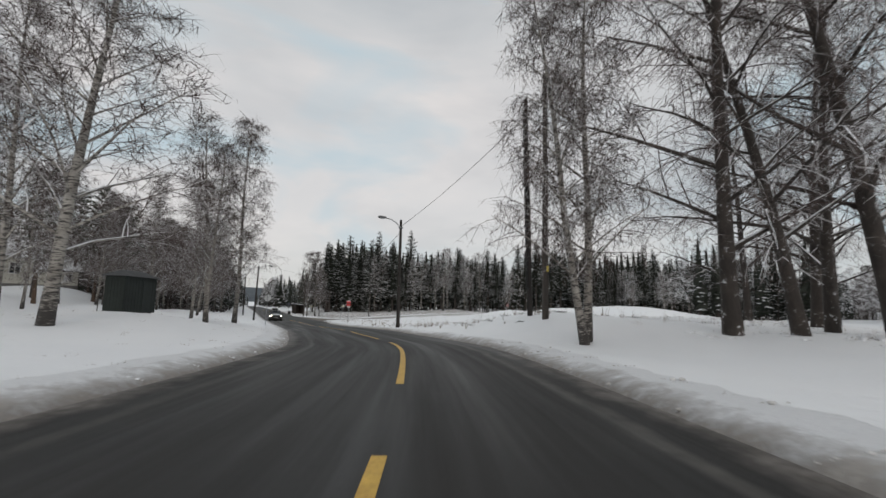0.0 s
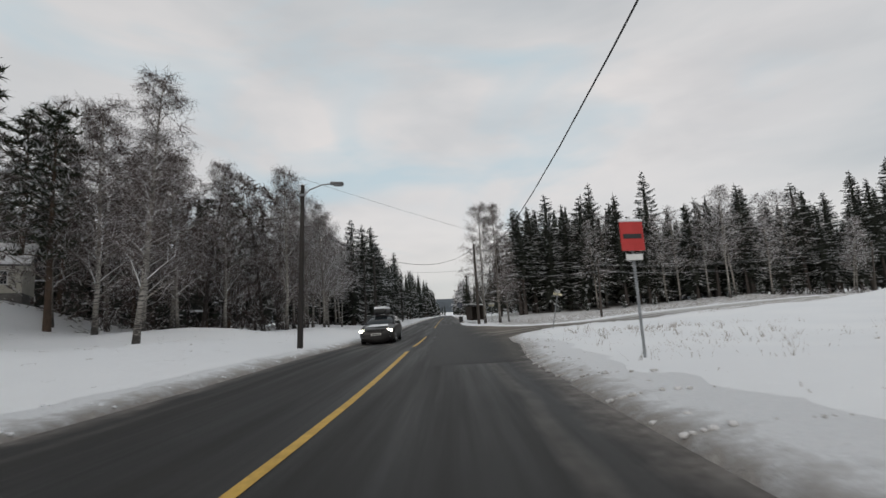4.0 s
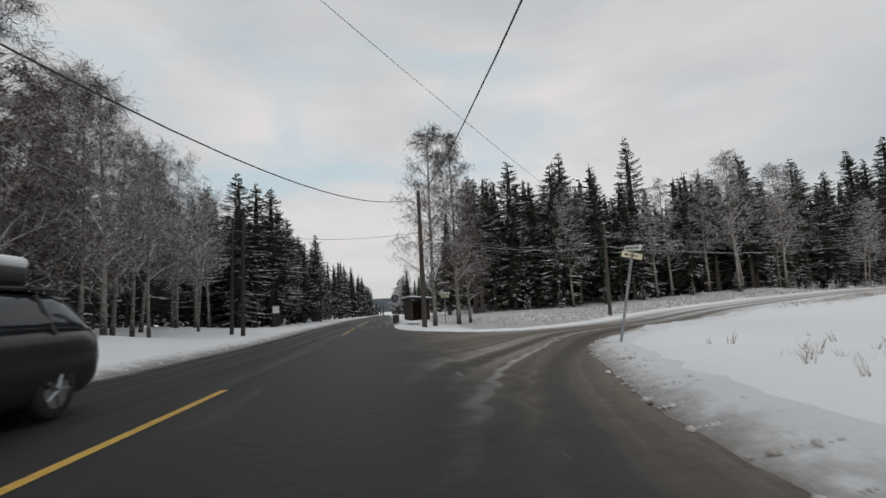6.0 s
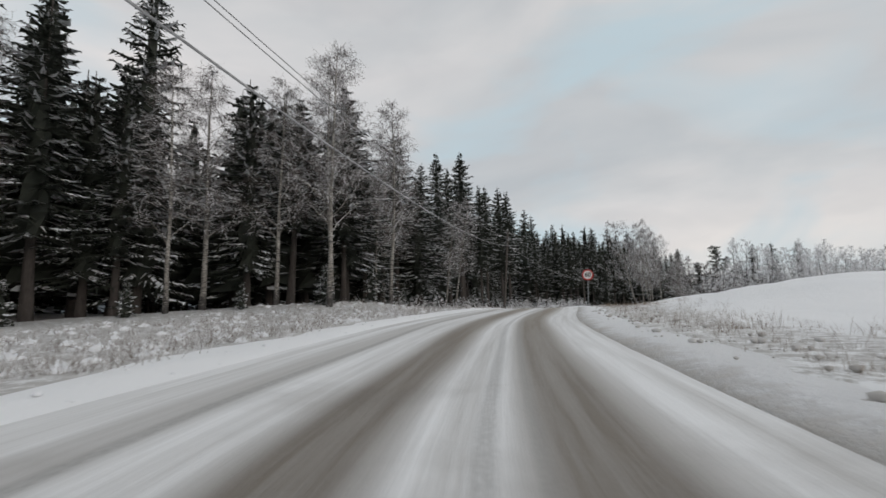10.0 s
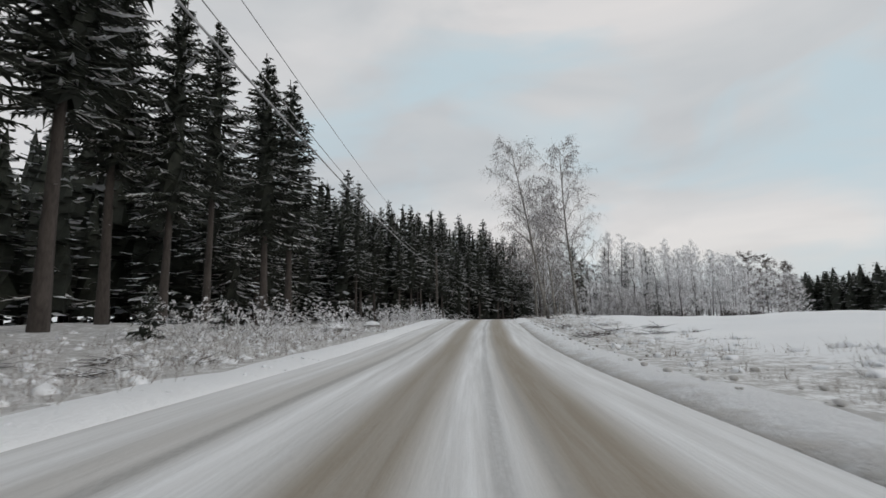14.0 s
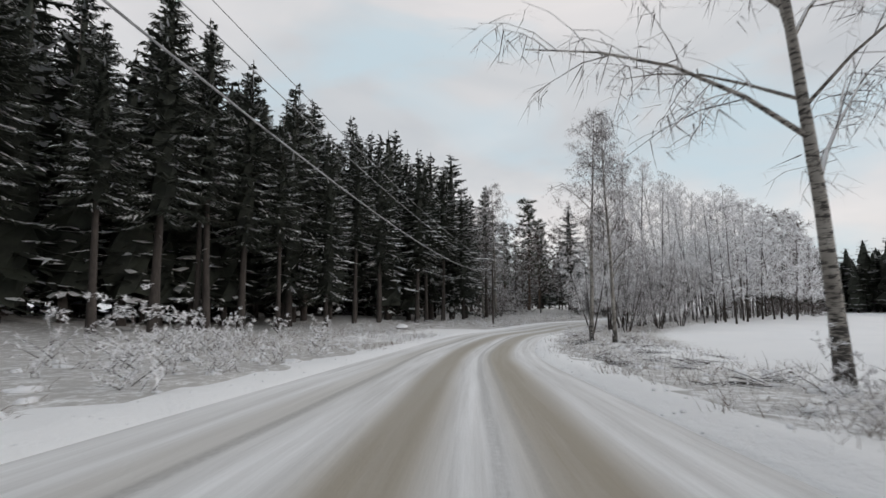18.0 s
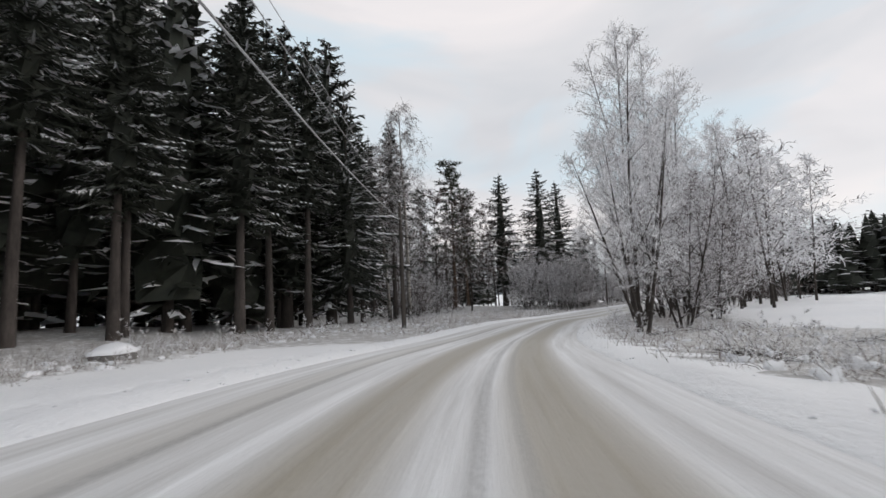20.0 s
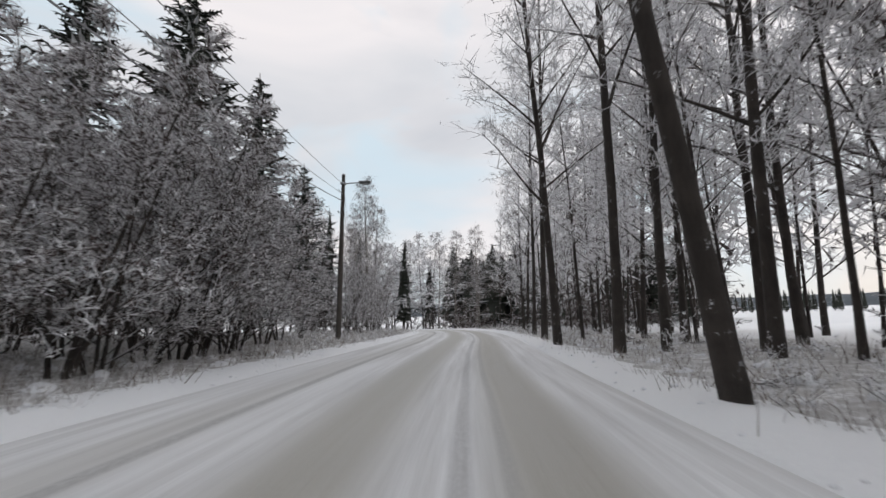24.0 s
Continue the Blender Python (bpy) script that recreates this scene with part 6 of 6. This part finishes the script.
# ---------------------------------------------------------------- the car
CAR_PAINT = grainy("dark_grey_car_paint", (0.022, 0.021, 0.021), (0.034, 0.032, 0.031), 3.0, 0.28, 0.3, 0.05, 0.001)
RUBBER = grainy("tyre_rubber", (0.010, 0.010, 0.010), (0.024, 0.024, 0.024), 20.0, 0.85)
HEADLIGHT, ht_, hs_ = material("lit_headlight", 0.2)
hs_.inputs["Emission Color"].default_value, hs_.inputs["Emission Strength"].default_value = (1.0, 0.93, 0.78, 1), 9.0
PLATE = grainy("number_plate", (0.5, 0.5, 0.49), (0.62, 0.62, 0.6), 10.0, 0.5)


def loft(sections, mat_of=None, closed=True):
    """A skin over cross-sections of equal point counts."""
    sh = Shape()
    n = len(sections[0])
    for s_ in sections:
        sh.v += [Vector(p) for p in s_]
    for k in range(len(sections) - 1):
        for j in range(n if closed else n - 1):
            a, b_ = k * n + j, k * n + (j + 1) % n
            sh.f.append((a, b_, b_ + n, a + n))
            sh.m.append(0)
    sh.f += [tuple(range(n - 1, -1, -1)), tuple(range((len(sections) - 1) * n, len(sections) * n))]
    sh.m += [0, 0]
    return sh


def smooth_mesh(shape, name, mat, levels=2):
    ob_mesh = shape.mesh(name, [mat], True)
    bm = bmesh.new()
    bm.from_mesh(ob_mesh)
    bmesh.ops.recalc_face_normals(bm, faces=bm.faces[:])
    bmesh.ops.subdivide_edges(bm, edges=bm.edges[:], cuts=1, use_grid_fill=True, smooth=0.6)
    bm.to_mesh(ob_mesh)
    bm.free()
    return ob_mesh


def car(x, y, turn):
    ob = thing("estate_car", "dark grey estate car with lit headlights and a snowy roof box", "car", at=Matrix.Translation((x, y, float(np.interp(y, MAIN[:, 1], MAIN[:, 2])) - 0.02)) @ Euler((0, 0, turn)).to_matrix().to_4x4())

    def ring(yy, half, low, shoulder, crown=0.03):
        return [(-half * 0.90, yy, low), (-half, yy, low + 0.18), (-half, yy, shoulder - 0.14), (-half * 0.93, yy, shoulder), (-half * 0.45, yy, shoulder + crown), (half * 0.45, yy, shoulder + crown), (half * 0.93, yy, shoulder), (half, yy, shoulder - 0.14), (half, yy, low + 0.18), (half * 0.90, yy, low)]

    body = loft([ring(-2.28, 0.62, 0.34, 0.62), ring(-2.20, 0.80, 0.22, 0.72), ring(-1.95, 0.88, 0.20, 0.80), ring(-1.35, 0.90, 0.20, 0.92), ring(-0.75, 0.90, 0.20, 0.98), ring(0.6, 0.90, 0.20, 1.0), ring(1.8, 0.89, 0.22, 1.0), ring(2.2, 0.83, 0.30, 0.96), ring(2.3, 0.72, 0.40, 0.88)])
    part("body", smooth_mesh(body, "body", CAR_PAINT), None, ob, smooth=True)

    def top(yy, half, low, high):
        return [(-half, yy, low), (-half * 0.90, yy, low + (high - low) * 0.55), (-half * 0.74, yy, high - 0.03), (-half * 0.4, yy, high), (half * 0.4, yy, high), (half * 0.74, yy, high - 0.03), (half * 0.90, yy, low + (high - low) * 0.55), (half, yy, low)]

    cabin = loft([top(-0.95, 0.80, 0.96, 0.99), top(-0.3, 0.82, 0.97, 1.36), top(0.15, 0.82, 0.97, 1.46), top(1.2, 0.82, 0.97, 1.48), top(1.9, 0.80, 0.97, 1.42), top(2.22, 0.76, 0.94, 1.02)])
    part("cabin", smooth_mesh(cabin, "cabin", GLASS), None, ob, "dark tinted glass", smooth=True)
    roof = Shape()
    roof.v = [Vector((sx * 0.62, yy, zz)) for yy, zz in ((-0.22, 1.41), (0.15, 1.485), (1.2, 1.505), (1.95, 1.43)) for sx in (-1, -0.4, 0.4, 1)]
    roof.f = [(4 * k + j, 4 * k + j + 1, 4 * k + j + 5, 4 * k + j + 4) for k in range(3) for j in range(3)]
    roof.m = [0] * 9
    part("roof_panel", roof, CAR_PAINT, ob, smooth=True)
    for s_ in (-1, 1):
        pill = Shape()
        pill.tube([Vector((s_ * 0.80, -0.92, 1.0)), Vector((s_ * 0.71, -0.3, 1.34)), Vector((s_ * 0.62, 0.1, 1.46))], [0.045] * 3, 6)
        part("pillar", pill, CAR_PAINT, ob)
        b_ = Shape()
        b_.tube([Vector((s_ * 0.85, 0.35, 0.98)), Vector((s_ * 0.63, 0.32, 1.45))], [0.04] * 2, 6)
        part("pillar", b_, CAR_PAINT, ob)
        c_ = Shape()
        c_.tube([Vector((s_ * 0.85, 1.35, 0.98)), Vector((s_ * 0.63, 1.3, 1.45))], [0.04] * 2, 6)
        part("pillar", c_, CAR_PAINT, ob)
        rail = Shape()
        rail.tube([Vector((s_ * 0.60, 0.0, 1.47)), Vector((s_ * 0.60, 0.1, 1.53)), Vector((s_ * 0.60, 1.7, 1.53)), Vector((s_ * 0.60, 1.85, 1.45))], [0.018] * 4, 6)
        part("roof_rail", rail, BLACK, ob)
        part("headlight", bevelled((s_ * 0.72 - 0.16, -2.235, 0.62), (s_ * 0.72 + 0.10, -2.10, 0.77), 0.03, HEADLIGHT), None, ob, "lit headlight")
        mirror = part("mirror", bevelled((s_ * 0.99 - 0.10, -0.72, 0.98), (s_ * 0.99 + 0.10, -0.55, 1.12), 0.04, CAR_PAINT), None, ob)
        part("fog_lamp", bevelled((s_ * 0.66 - 0.08, -2.255, 0.34), (s_ * 0.66 + 0.08, -2.2, 0.43), 0.015, STEEL), None, ob)
        for yy in (-1.4, 1.35):
            w = Shape()
            n = 28
            prof = ((0.0, 0.20), (0.0, 0.30), (0.03, 0.325), (0.17, 0.325), (0.20, 0.30), (0.20, 0.20))
            for px_, rr in prof:
                w.v += [Vector((s_ * (0.90 - px_) + (0.012 * s_), yy + rr * math.cos(2 * math.pi * k / n), 0.325 + rr * math.sin(2 * math.pi * k / n))) for k in range(n)]
            for a in range(len(prof) - 1):
                w.f += [(a * n + k, a * n + (k + 1) % n, (a + 1) * n + (k + 1) % n, (a + 1) * n + k) for k in range(n)]
                w.m += [0] * n
            wheel = part("wheel", w, RUBBER, ob, smooth=True)
            rim = Shape()
            rim.tube([Vector((s_ * 0.905, yy, 0.325)), Vector((s_ * 0.80, yy, 0.325))], [0.205, 0.205], 24)
            for q in range(5):
                aa = q * 2 * math.pi / 5
                rim.tube([Vector((s_ * 0.912, yy, 0.325)), Vector((s_ * 0.912, yy + 0.19 * math.cos(aa), 0.325 + 0.19 * math.sin(aa)))], [0.035, 0.025], 5)
            part("rim", rim, STEEL, wheel, "grey wheel rim")
    grille = Shape()
    for k in range(4):
        grille.box((-0.42, -2.29, 0.62 + 0.035 * k), (0.42, -2.255, 0.637 + 0.035 * k))
    grille.box((-0.45, -2.27, 0.60), (0.45, -2.24, 0.77))
    part("grille", grille, BLACK, ob, "black grille")
    part("lower_grille", bevelled((-0.5, -2.285, 0.30), (0.5, -2.21, 0.42), 0.015, BLACK), None, ob)
    plate = part("number_plate", bevelled((-0.26, -2.315, 0.46), (0.26, -2.292, 0.57), 0.006, PLATE), None, ob, "pale number plate")
    bars = Shape()
    for k in range(5):
        bars.box((-0.2 + 0.085 * k, -2.3175, 0.485), (-0.14 + 0.085 * k, -2.3155, 0.545))
    part("plate_bars", bars, SIGN_BLACK, plate)
    sn = Shape()
    sn.v = [Vector((sx * 0.62, yy, zz)) for yy, zz in ((-1.75, 0.905), (-1.3, 0.968), (-0.95, 1.005)) for sx in (-1, -0.35, 0.35, 1)]
    sn.f = [(4 * k + j, 4 * k + j + 1, 4 * k + j + 5, 4 * k + j + 4) for k in range(2) for j in range(3)]
    sn.m = [0] * 6
    part("bonnet_snow", sn, SNOW_CAP, ob, "thin snow on the bonnet", smooth=True)
    for yy in (0.3, 1.2):
        part("roof_bar", bevelled((-0.66, yy, 1.535), (0.66, yy + 0.05, 1.565), 0.01, BLACK), None, ob)
    box_ = part("roof_box", bevelled((-0.42, -0.35, 1.57), (0.30, 1.75, 1.88), 0.13, BLACK, 4), None, ob, "black roof box")
    part("box_snow", bevelled((-0.41, -0.30, 1.80), (0.29, 1.72, 1.975), 0.085, SNOW_CAP, 4), None, box_, "thick snow on the roof box")


car(-1.25, 20.4, radians(-6))

# ---------------------------------------------------------------- undergrowth
def tuft_mesh(seed, blades, high, spread_, width, mat, curl=0.25):
    r = random.Random(seed)
    sh = Shape()
    for _ in range(blades):
        p = Vector((r.uniform(-spread_, spread_), r.uniform(-spread_, spread_), -0.05))
        ribbon(sh, bent(p, (r.uniform(-0.45, 0.45), r.uniform(-0.45, 0.45), 1), high * r.uniform(0.4, 1.1), 2, curl * r.random(), 0.22, r), width, 0, r)
    return sh.mesh("tuft", [mat])


def strew(count, where, low, high):
    rows = []
    while len(rows) < count:
        x, y = where()
        rows.append((x, y, float(ground(x, y)), rng.uniform(low, high), rng.uniform(0, 6.28)))
    return rows


def beside(lo, hi, near, far, side):
    """A random place beside the side road, from lo to hi along it."""
    d = np.gradient(SIDE[:, :2], axis=0)

    def pick():
        s = rng.uniform(lo, hi)
        i = int(np.searchsorted(SIDE_RUN, s).clip(1, len(SIDE) - 2))
        o = near + (far - near) * rng.random() ** 1.4
        if side < 0 and 166 < s < 184:
            o = max(o, rng.uniform(9.0, 13.0))
        n = d[i] / np.linalg.norm(d[i])
        return SIDE[i, 0] + n[1] * o * side, SIDE[i, 1] - n[0] * o * side

    return pick


heap("frosted_grass", tuft_mesh(1, 26, 0.44, 0.45, 0.0065, STRAW, 0.9), strew(1700, beside(14, 110, 4.8, 15, -1), 0.55, 1.3), "rimed grass sticking out of the snow", "grass")
heap("frosted_grass", tuft_mesh(2, 26, 0.46, 0.45, 0.0065, STRAW, 0.9), strew(1600, beside(150, 275, 4.2, 16, -1), 0.6, 1.5), "rimed grass sticking out of the snow", "grass")
heap("frosted_grass", tuft_mesh(3, 26, 0.42, 0.45, 0.0065, STRAW, 0.9), strew(1300, beside(120, 275, 4.2, 11, 1), 0.6, 1.4), "rimed grass sticking out of the snow", "grass")
heap("dry_weeds", tuft_mesh(4, 9, 0.9, 0.4, 0.005, WEED, 0.12), strew(420, beside(26, 84, 5.0, 9.0, 1), 0.28, 0.62), "tall dry weeds along the field edge", "weeds")
heap("dry_weeds", tuft_mesh(5, 14, 0.45, 0.4, 0.005, WEED, 0.2), strew(620, beside(30, 135, 4.8, 9.0, 1), 0.3, 0.8), "short dry grass along the field edge", "weeds")
heap("dry_weeds", tuft_mesh(6, 9, 0.5, 0.3, 0.005, WEED, 0.2), strew(420, lambda: (rng.uniform(4.5, 24), rng.uniform(-42, 22)), 0.4, 1.2), "dry stalks in the roadside snow", "weeds")
heap("dry_weeds", tuft_mesh(7, 5, 0.2, 0.2, 0.012, WEED, 0.2), strew(600, lambda: (rng.uniform(-24, -6.5), rng.uniform(-50, 30)), 0.3, 0.9), "dry grass tips in the roadside snow", "weeds")


def tussock_mesh(seed):
    """A clump of bent grass under a ragged cushion of snow."""
    r = random.Random(seed)
    bm = bmesh.new()
    bmesh.ops.create_icosphere(bm, subdivisions=2, radius=1.0)
    bmesh.ops.delete(bm, geom=[v for v in bm.verts if v.co.z < -0.1], context="VERTS")
    for v in bm.verts:
        k = 1 + 0.9 * noise.noise(v.co * 2.3 + Vector((seed * 3.1, 0, 0)))
        v.co = Vector((v.co.x * 0.17 * k, v.co.y * 0.12 * k, -0.02 + max(0, v.co.z) * 0.11 * k))
    me = bpy.data.meshes.new("cushion")
    bm.to_mesh(me)
    bm.free()
    sh = Shape()
    sh.add([v.co.copy() for v in me.vertices], [tuple(p.vertices) for p in me.polygons], 0)
    bpy.data.meshes.remove(me)
    for _ in range(26):
        w = r.uniform(0, 6.28)
        q = r.uniform(0.05, 0.34)
        p = Vector((q * math.cos(w), q * math.sin(w) * 0.8, -0.04))
        ribbon(sh, bent(p, (math.cos(w) * 0.5, math.sin(w) * 0.5, 1), r.uniform(0.14, 0.42), 3, 0.6 * r.random(), 0.3, r), 0.008, 1, r)
    return sh.mesh("tussock", [SNOW_CAP, STRAW])


tussocks = [tussock_mesh(k) for k in (1, 2, 3)]
for base, lo, hi, near, far, side, count in ((0, 20, 112, 5.0, 14, -1, 650), (1, 18, 100, 6.0, 18, -1, 500), (2, 112, 190, 5.0, 13, -1, 350), (0, 180, 285, 4.8, 13, -1, 420), (1, 150, 285, 4.8, 11, 1, 520), (2, 84, 150, 5.2, 10, 1, 220)):
    heap("snowy_tussocks", tussocks[base], strew(count, beside(lo, hi, near, far, side), 0.5, 1.25), "tussocks of bent grass under cushions of snow", "grass")
heap("snowy_tussocks", tussocks[2], strew(320, lambda: (rng.uniform(3.0, 20), rng.uniform(-48, -4)), 0.35, 1.0), "tussocks of bent grass under cushions of snow", "grass")
heap("dry_weeds", tuft_mesh(9, 5, 0.95, 0.14, 0.014, WEED, 0.18), strew(70, lambda: (rng.uniform(1.5, 12), rng.uniform(-38, -6)), 0.5, 1.2), "tall dead stalks in the roadside snow", "weeds")
bushes = [bare_tree_meshes(301 + i, 1.7, 0.022, 6, 3, 5, 0.1, 0.5, 0.1, 0.2, 3, 0.016, ALDER_BARK, FROST_TWIG, True, 0.8, True, 1) for i in range(2)]


def bush_rows(count, where, low, high):
    out = [[], []]
    for row in strew(count, where, low, high):
        out[rng.randrange(2)].append(row)
    return out


for rows in (bush_rows(110, beside(92, 150, 4.8, 12, -1), 0.5, 1.25), bush_rows(40, beside(60, 92, 7, 15, -1), 0.4, 1.0), bush_rows(70, beside(150, 250, 6, 14, -1), 0.35, 0.8), bush_rows(50, beside(128, 260, 4.6, 9, 1), 0.3, 0.75), bush_rows(60, beside(165, 262, 4.6, 12, -1), 0.22, 0.42), bush_rows(50, beside(165, 262, 4.6, 9, 1), 0.22, 0.42)):
    for k in range(2):
        heap("frosted_thicket", bushes[k][1], rows[k], "low thicket of twigs white with frost", "thicket")


def in_patch(ax, ay, bx, by, half):
    """Places strewn along a line, within half a width of it."""
    def pick():
        u, o = rng.random(), rng.uniform(-half, half)
        d = math.hypot(bx - ax, by - ay)
        return ax + (bx - ax) * u + (by - ay) / d * o, ay + (by - ay) * u - (bx - ax) / d * o

    return pick


undergrowth = bare_tree_meshes(331, 1.7, 0.022, 6, 3, 5, 0.1, 0.5, 0.1, 0.2, 3, 0.016, ALDER_BARK, TWIG, True, 0.8, True, 1)[1]
for a, c_, half, count in (((212, 36), (236, 20), 5, 40), ((222, 14), (238, -4), 5, 30), ((212, -24), (246, -62), 5, 45), ((238, -40), (275, -58), 5, 40), ((236, -12), (262, -28), 3, 25), ((-24, 26), (-12, 44), 4, 30)):
    heap("undergrowth", undergrowth, strew(count, in_patch(*a, *c_, half), 1.4, 2.8), "tangled brown undergrowth between the trees", "undergrowth")


def brush_mesh(seed):
    """Felled twigs and sticks lying under snow."""
    r = random.Random(seed)
    sh = Shape()
    for _ in range(26):
        a = r.uniform(0, 3.14)
        p = Vector((r.uniform(-0.8, 0.8), r.uniform(-0.5, 0.5), r.uniform(0, 0.22)))
        line = bent(p, (math.cos(a), math.sin(a) * 0.6, r.uniform(-0.1, 0.25)), r.uniform(0.6, 1.8), 3, 0.06, 0.15, r)
        sh.tube(line, [0.022, 0.018, 0.013, 0.006], 4, 0, False, 1)
    return sh.mesh("brush", [ALDER_BARK, SNOW_CAP])


heap("dry_weeds", tuft_mesh(8, 6, 0.16, 0.25, 0.012, WEED, 0.3), strew(700, lambda: (rng.uniform(4.2, 22), rng.uniform(-48, 12)), 0.4, 1.3), "dead stalks and leaves poking through the snow", "weeds")
heap("brushwood", brush_mesh(1), strew(65, beside(96, 165, 5.2, 10.5, 1), 0.25, 0.6), "felled branches lying under snow", "brushwood")
heap("brushwood", brush_mesh(2), strew(60, beside(160, 275, 5.2, 10, 1), 0.22, 0.55), "fallen branches lying under snow", "brushwood")
heap("brushwood", brush_mesh(3), strew(30, beside(70, 90, 6, 11, -1), 0.3, 0.6), "felled branches lying under snow", "brushwood")


def boulder(x, y, size, label, seed):
    r = random.Random(seed)
    bm = bmesh.new()
    bmesh.ops.create_icosphere(bm, subdivisions=3, radius=1.0)
    for v in bm.verts:
        k = 1 + 0.22 * noise.noise(v.co * 1.7 + Vector((seed, 0, 0)))
        v.co = Vector((v.co.x * size[0] * k, v.co.y * size[1] * k, max(v.co.z, -0.4) * size[2] * k))
    me = bpy.data.meshes.new("stone")
    bm.to_mesh(me)
    for v in bm.verts:
        v.co += v.normal * 0.05 + Vector((0, 0, 0.07))
    bmesh.ops.delete(bm, geom=[f for f in bm.faces if f.normal.z < 0.25], context="FACES")
    cap = bpy.data.meshes.new("snow")
    bm.to_mesh(cap)
    bm.free()
    for mesh_, mat in ((me, STONE), (cap, SNOW_CAP)):
        mesh_.materials.append(mat)
        mesh_.polygons.foreach_set("use_smooth", [True] * len(mesh_.polygons))
    ob = thing("boulder", label, "boulder", "stones by the road", Matrix.Translation(spot(x, y, -0.05)))
    part("stone", me, None, ob)
    part("snow", cap, None, ob, "rounded cap of snow")


heap("dry_weeds", tuft_mesh(10, 6, 0.62, 0.10, 0.022, WEED, 0.35), strew(46, lambda: (rng.uniform(1.2, 8.5), rng.uniform(-34, -12)), 0.4, 1.1), "broken dead stalks in the roadside snow", "weeds")
heap("brushwood", brush_mesh(4), strew(26, lambda: (rng.uniform(1.2, 9), rng.uniform(-37, -10)), 0.16, 0.4), "snapped twigs lying on the snow", "brushwood")


def by_turn():
    """A random place in the snow to the right of the turning lane."""
    y = rng.uniform(9, 27)
    return float(np.interp(y, TURN[:, 1], TURN[:, 0])) + rng.uniform(4.6, 13), y


heap("dry_weeds", tuft_mesh(11, 8, 0.7, 0.16, 0.014, WEED, 0.3), strew(70, by_turn, 0.28, 0.75), "clumps of dead stalks in the snow by the junction", "weeds")


boulder(177.5, 48.7, (0.85, 0.6, 0.35), "dark stone under a thick cap of snow", 3)
boulder(103.5, 59.5, (0.9, 0.6, 0.35), "roadside stone heaped with snow", 5)
boulder(108.2, 58.6, (0.6, 0.5, 0.3), "roadside stone heaped with snow", 8)


# ---------------------------------------------------------------- distance
# Snowy forest tone, with the blue-grey haze of distance put into the colour.
RIDGE = grainy("haze_blue_wooded_ridge", (0.05, 0.062, 0.075), (0.12, 0.135, 0.15), 0.02, 0.95)
ridge = Shape()
n = 150
for k in range(n + 1):
    w = radians(-75 + 330 * k / n)
    h = 95 + 45 * noise.noise((k * 0.11, 0, 0)) + 12 * noise.noise((k * 0.7, 3, 0))
    for q, hh in ((2700, -40), (2900, h * 0.7), (3200, h)):
        ridge.v.append(Vector((q * math.sin(w), q * math.cos(w), hh)))
for k in range(n):
    for j in range(2):
        a = 3 * k + j
        ridge.f.append((a, a + 3, a + 4, a + 1))
        ridge.m.append(0)
tagged(part("backdrop", ridge, RIDGE, smooth=True), "far low wooded hills on the horizon", "hills", kind="structure")


def clod_mesh(mat, seed):
    r = random.Random(seed)
    bm = bmesh.new()
    bmesh.ops.create_icosphere(bm, subdivisions=1, radius=1.0)
    for v in bm.verts:
        v.co *= r.uniform(0.75, 1.2)
        v.co.z *= 0.7
    me = bpy.data.meshes.new("clod")
    bm.to_mesh(me)
    bm.free()
    me.materials.append(mat)
    me.polygons.foreach_set("use_smooth", [True] * len(me.polygons))
    return me


def clods_along(line, side, lo, hi, count, small, large, mat, seed, label):
    """Lumps thrown up by the plough beside a road's edge."""
    r = random.Random(seed)
    rows = []
    d = np.gradient(line[:, :2], axis=0)
    for _ in range(count):
        i = r.randrange(len(line))
        n = d[i] / np.linalg.norm(d[i])
        o = lo + (hi - lo) * r.random() ** 1.6
        x, y = line[i, 0] + n[1] * o * side, line[i, 1] - n[0] * o * side
        size = small + (large - small) * r.random() ** 3
        rows.append((x, y, line[i, 2] + 0.02 + 0.09 * min(1, (o - lo) / 0.5), size, r.uniform(0, 6.28)))
    heap("snow_clods", clod_mesh(mat, seed), rows, label, "snow")


clods_along(RIGHT, 1, 0.02, 0.9, 1500, 0.012, 0.055, BANK_CLOD, 1, "dirty lumps of ploughed snow on the bend")
clods_along(MAIN[(MAIN[:, 1] > -58) & (MAIN[:, 1] < 2)], 1, 3.2, 4.6, 700, 0.012, 0.05, BANK_CLOD, 2, "lumps of ploughed snow by the asphalt")
clods_along(MAIN[(MAIN[:, 1] > -58) & (MAIN[:, 1] < 80)], -1, 3.8, 5.0, 700, 0.015, 0.05, SNOW_CAP, 3, "lumps of ploughed snow by the asphalt")
clods_along(SIDE[(SIDE_RUN > 26) & (SIDE_RUN < 112)], 1, 3.7, 6.4, 900, 0.02, 0.10, BANK_CLOD, 4, "dirty lumps of snow along the side road")
clods_along(SIDE[(SIDE_RUN > 20) & (SIDE_RUN < 280)], -1, 3.3, 4.6, 1200, 0.015, 0.05, SNOW_CAP, 5, "lumps of snow along the side road")
clods_along(SIDE[(SIDE_RUN > 90) & (SIDE_RUN < 280)], 1, 3.3, 4.6, 900, 0.015, 0.05, SNOW_CAP, 6, "lumps of snow along the side road")
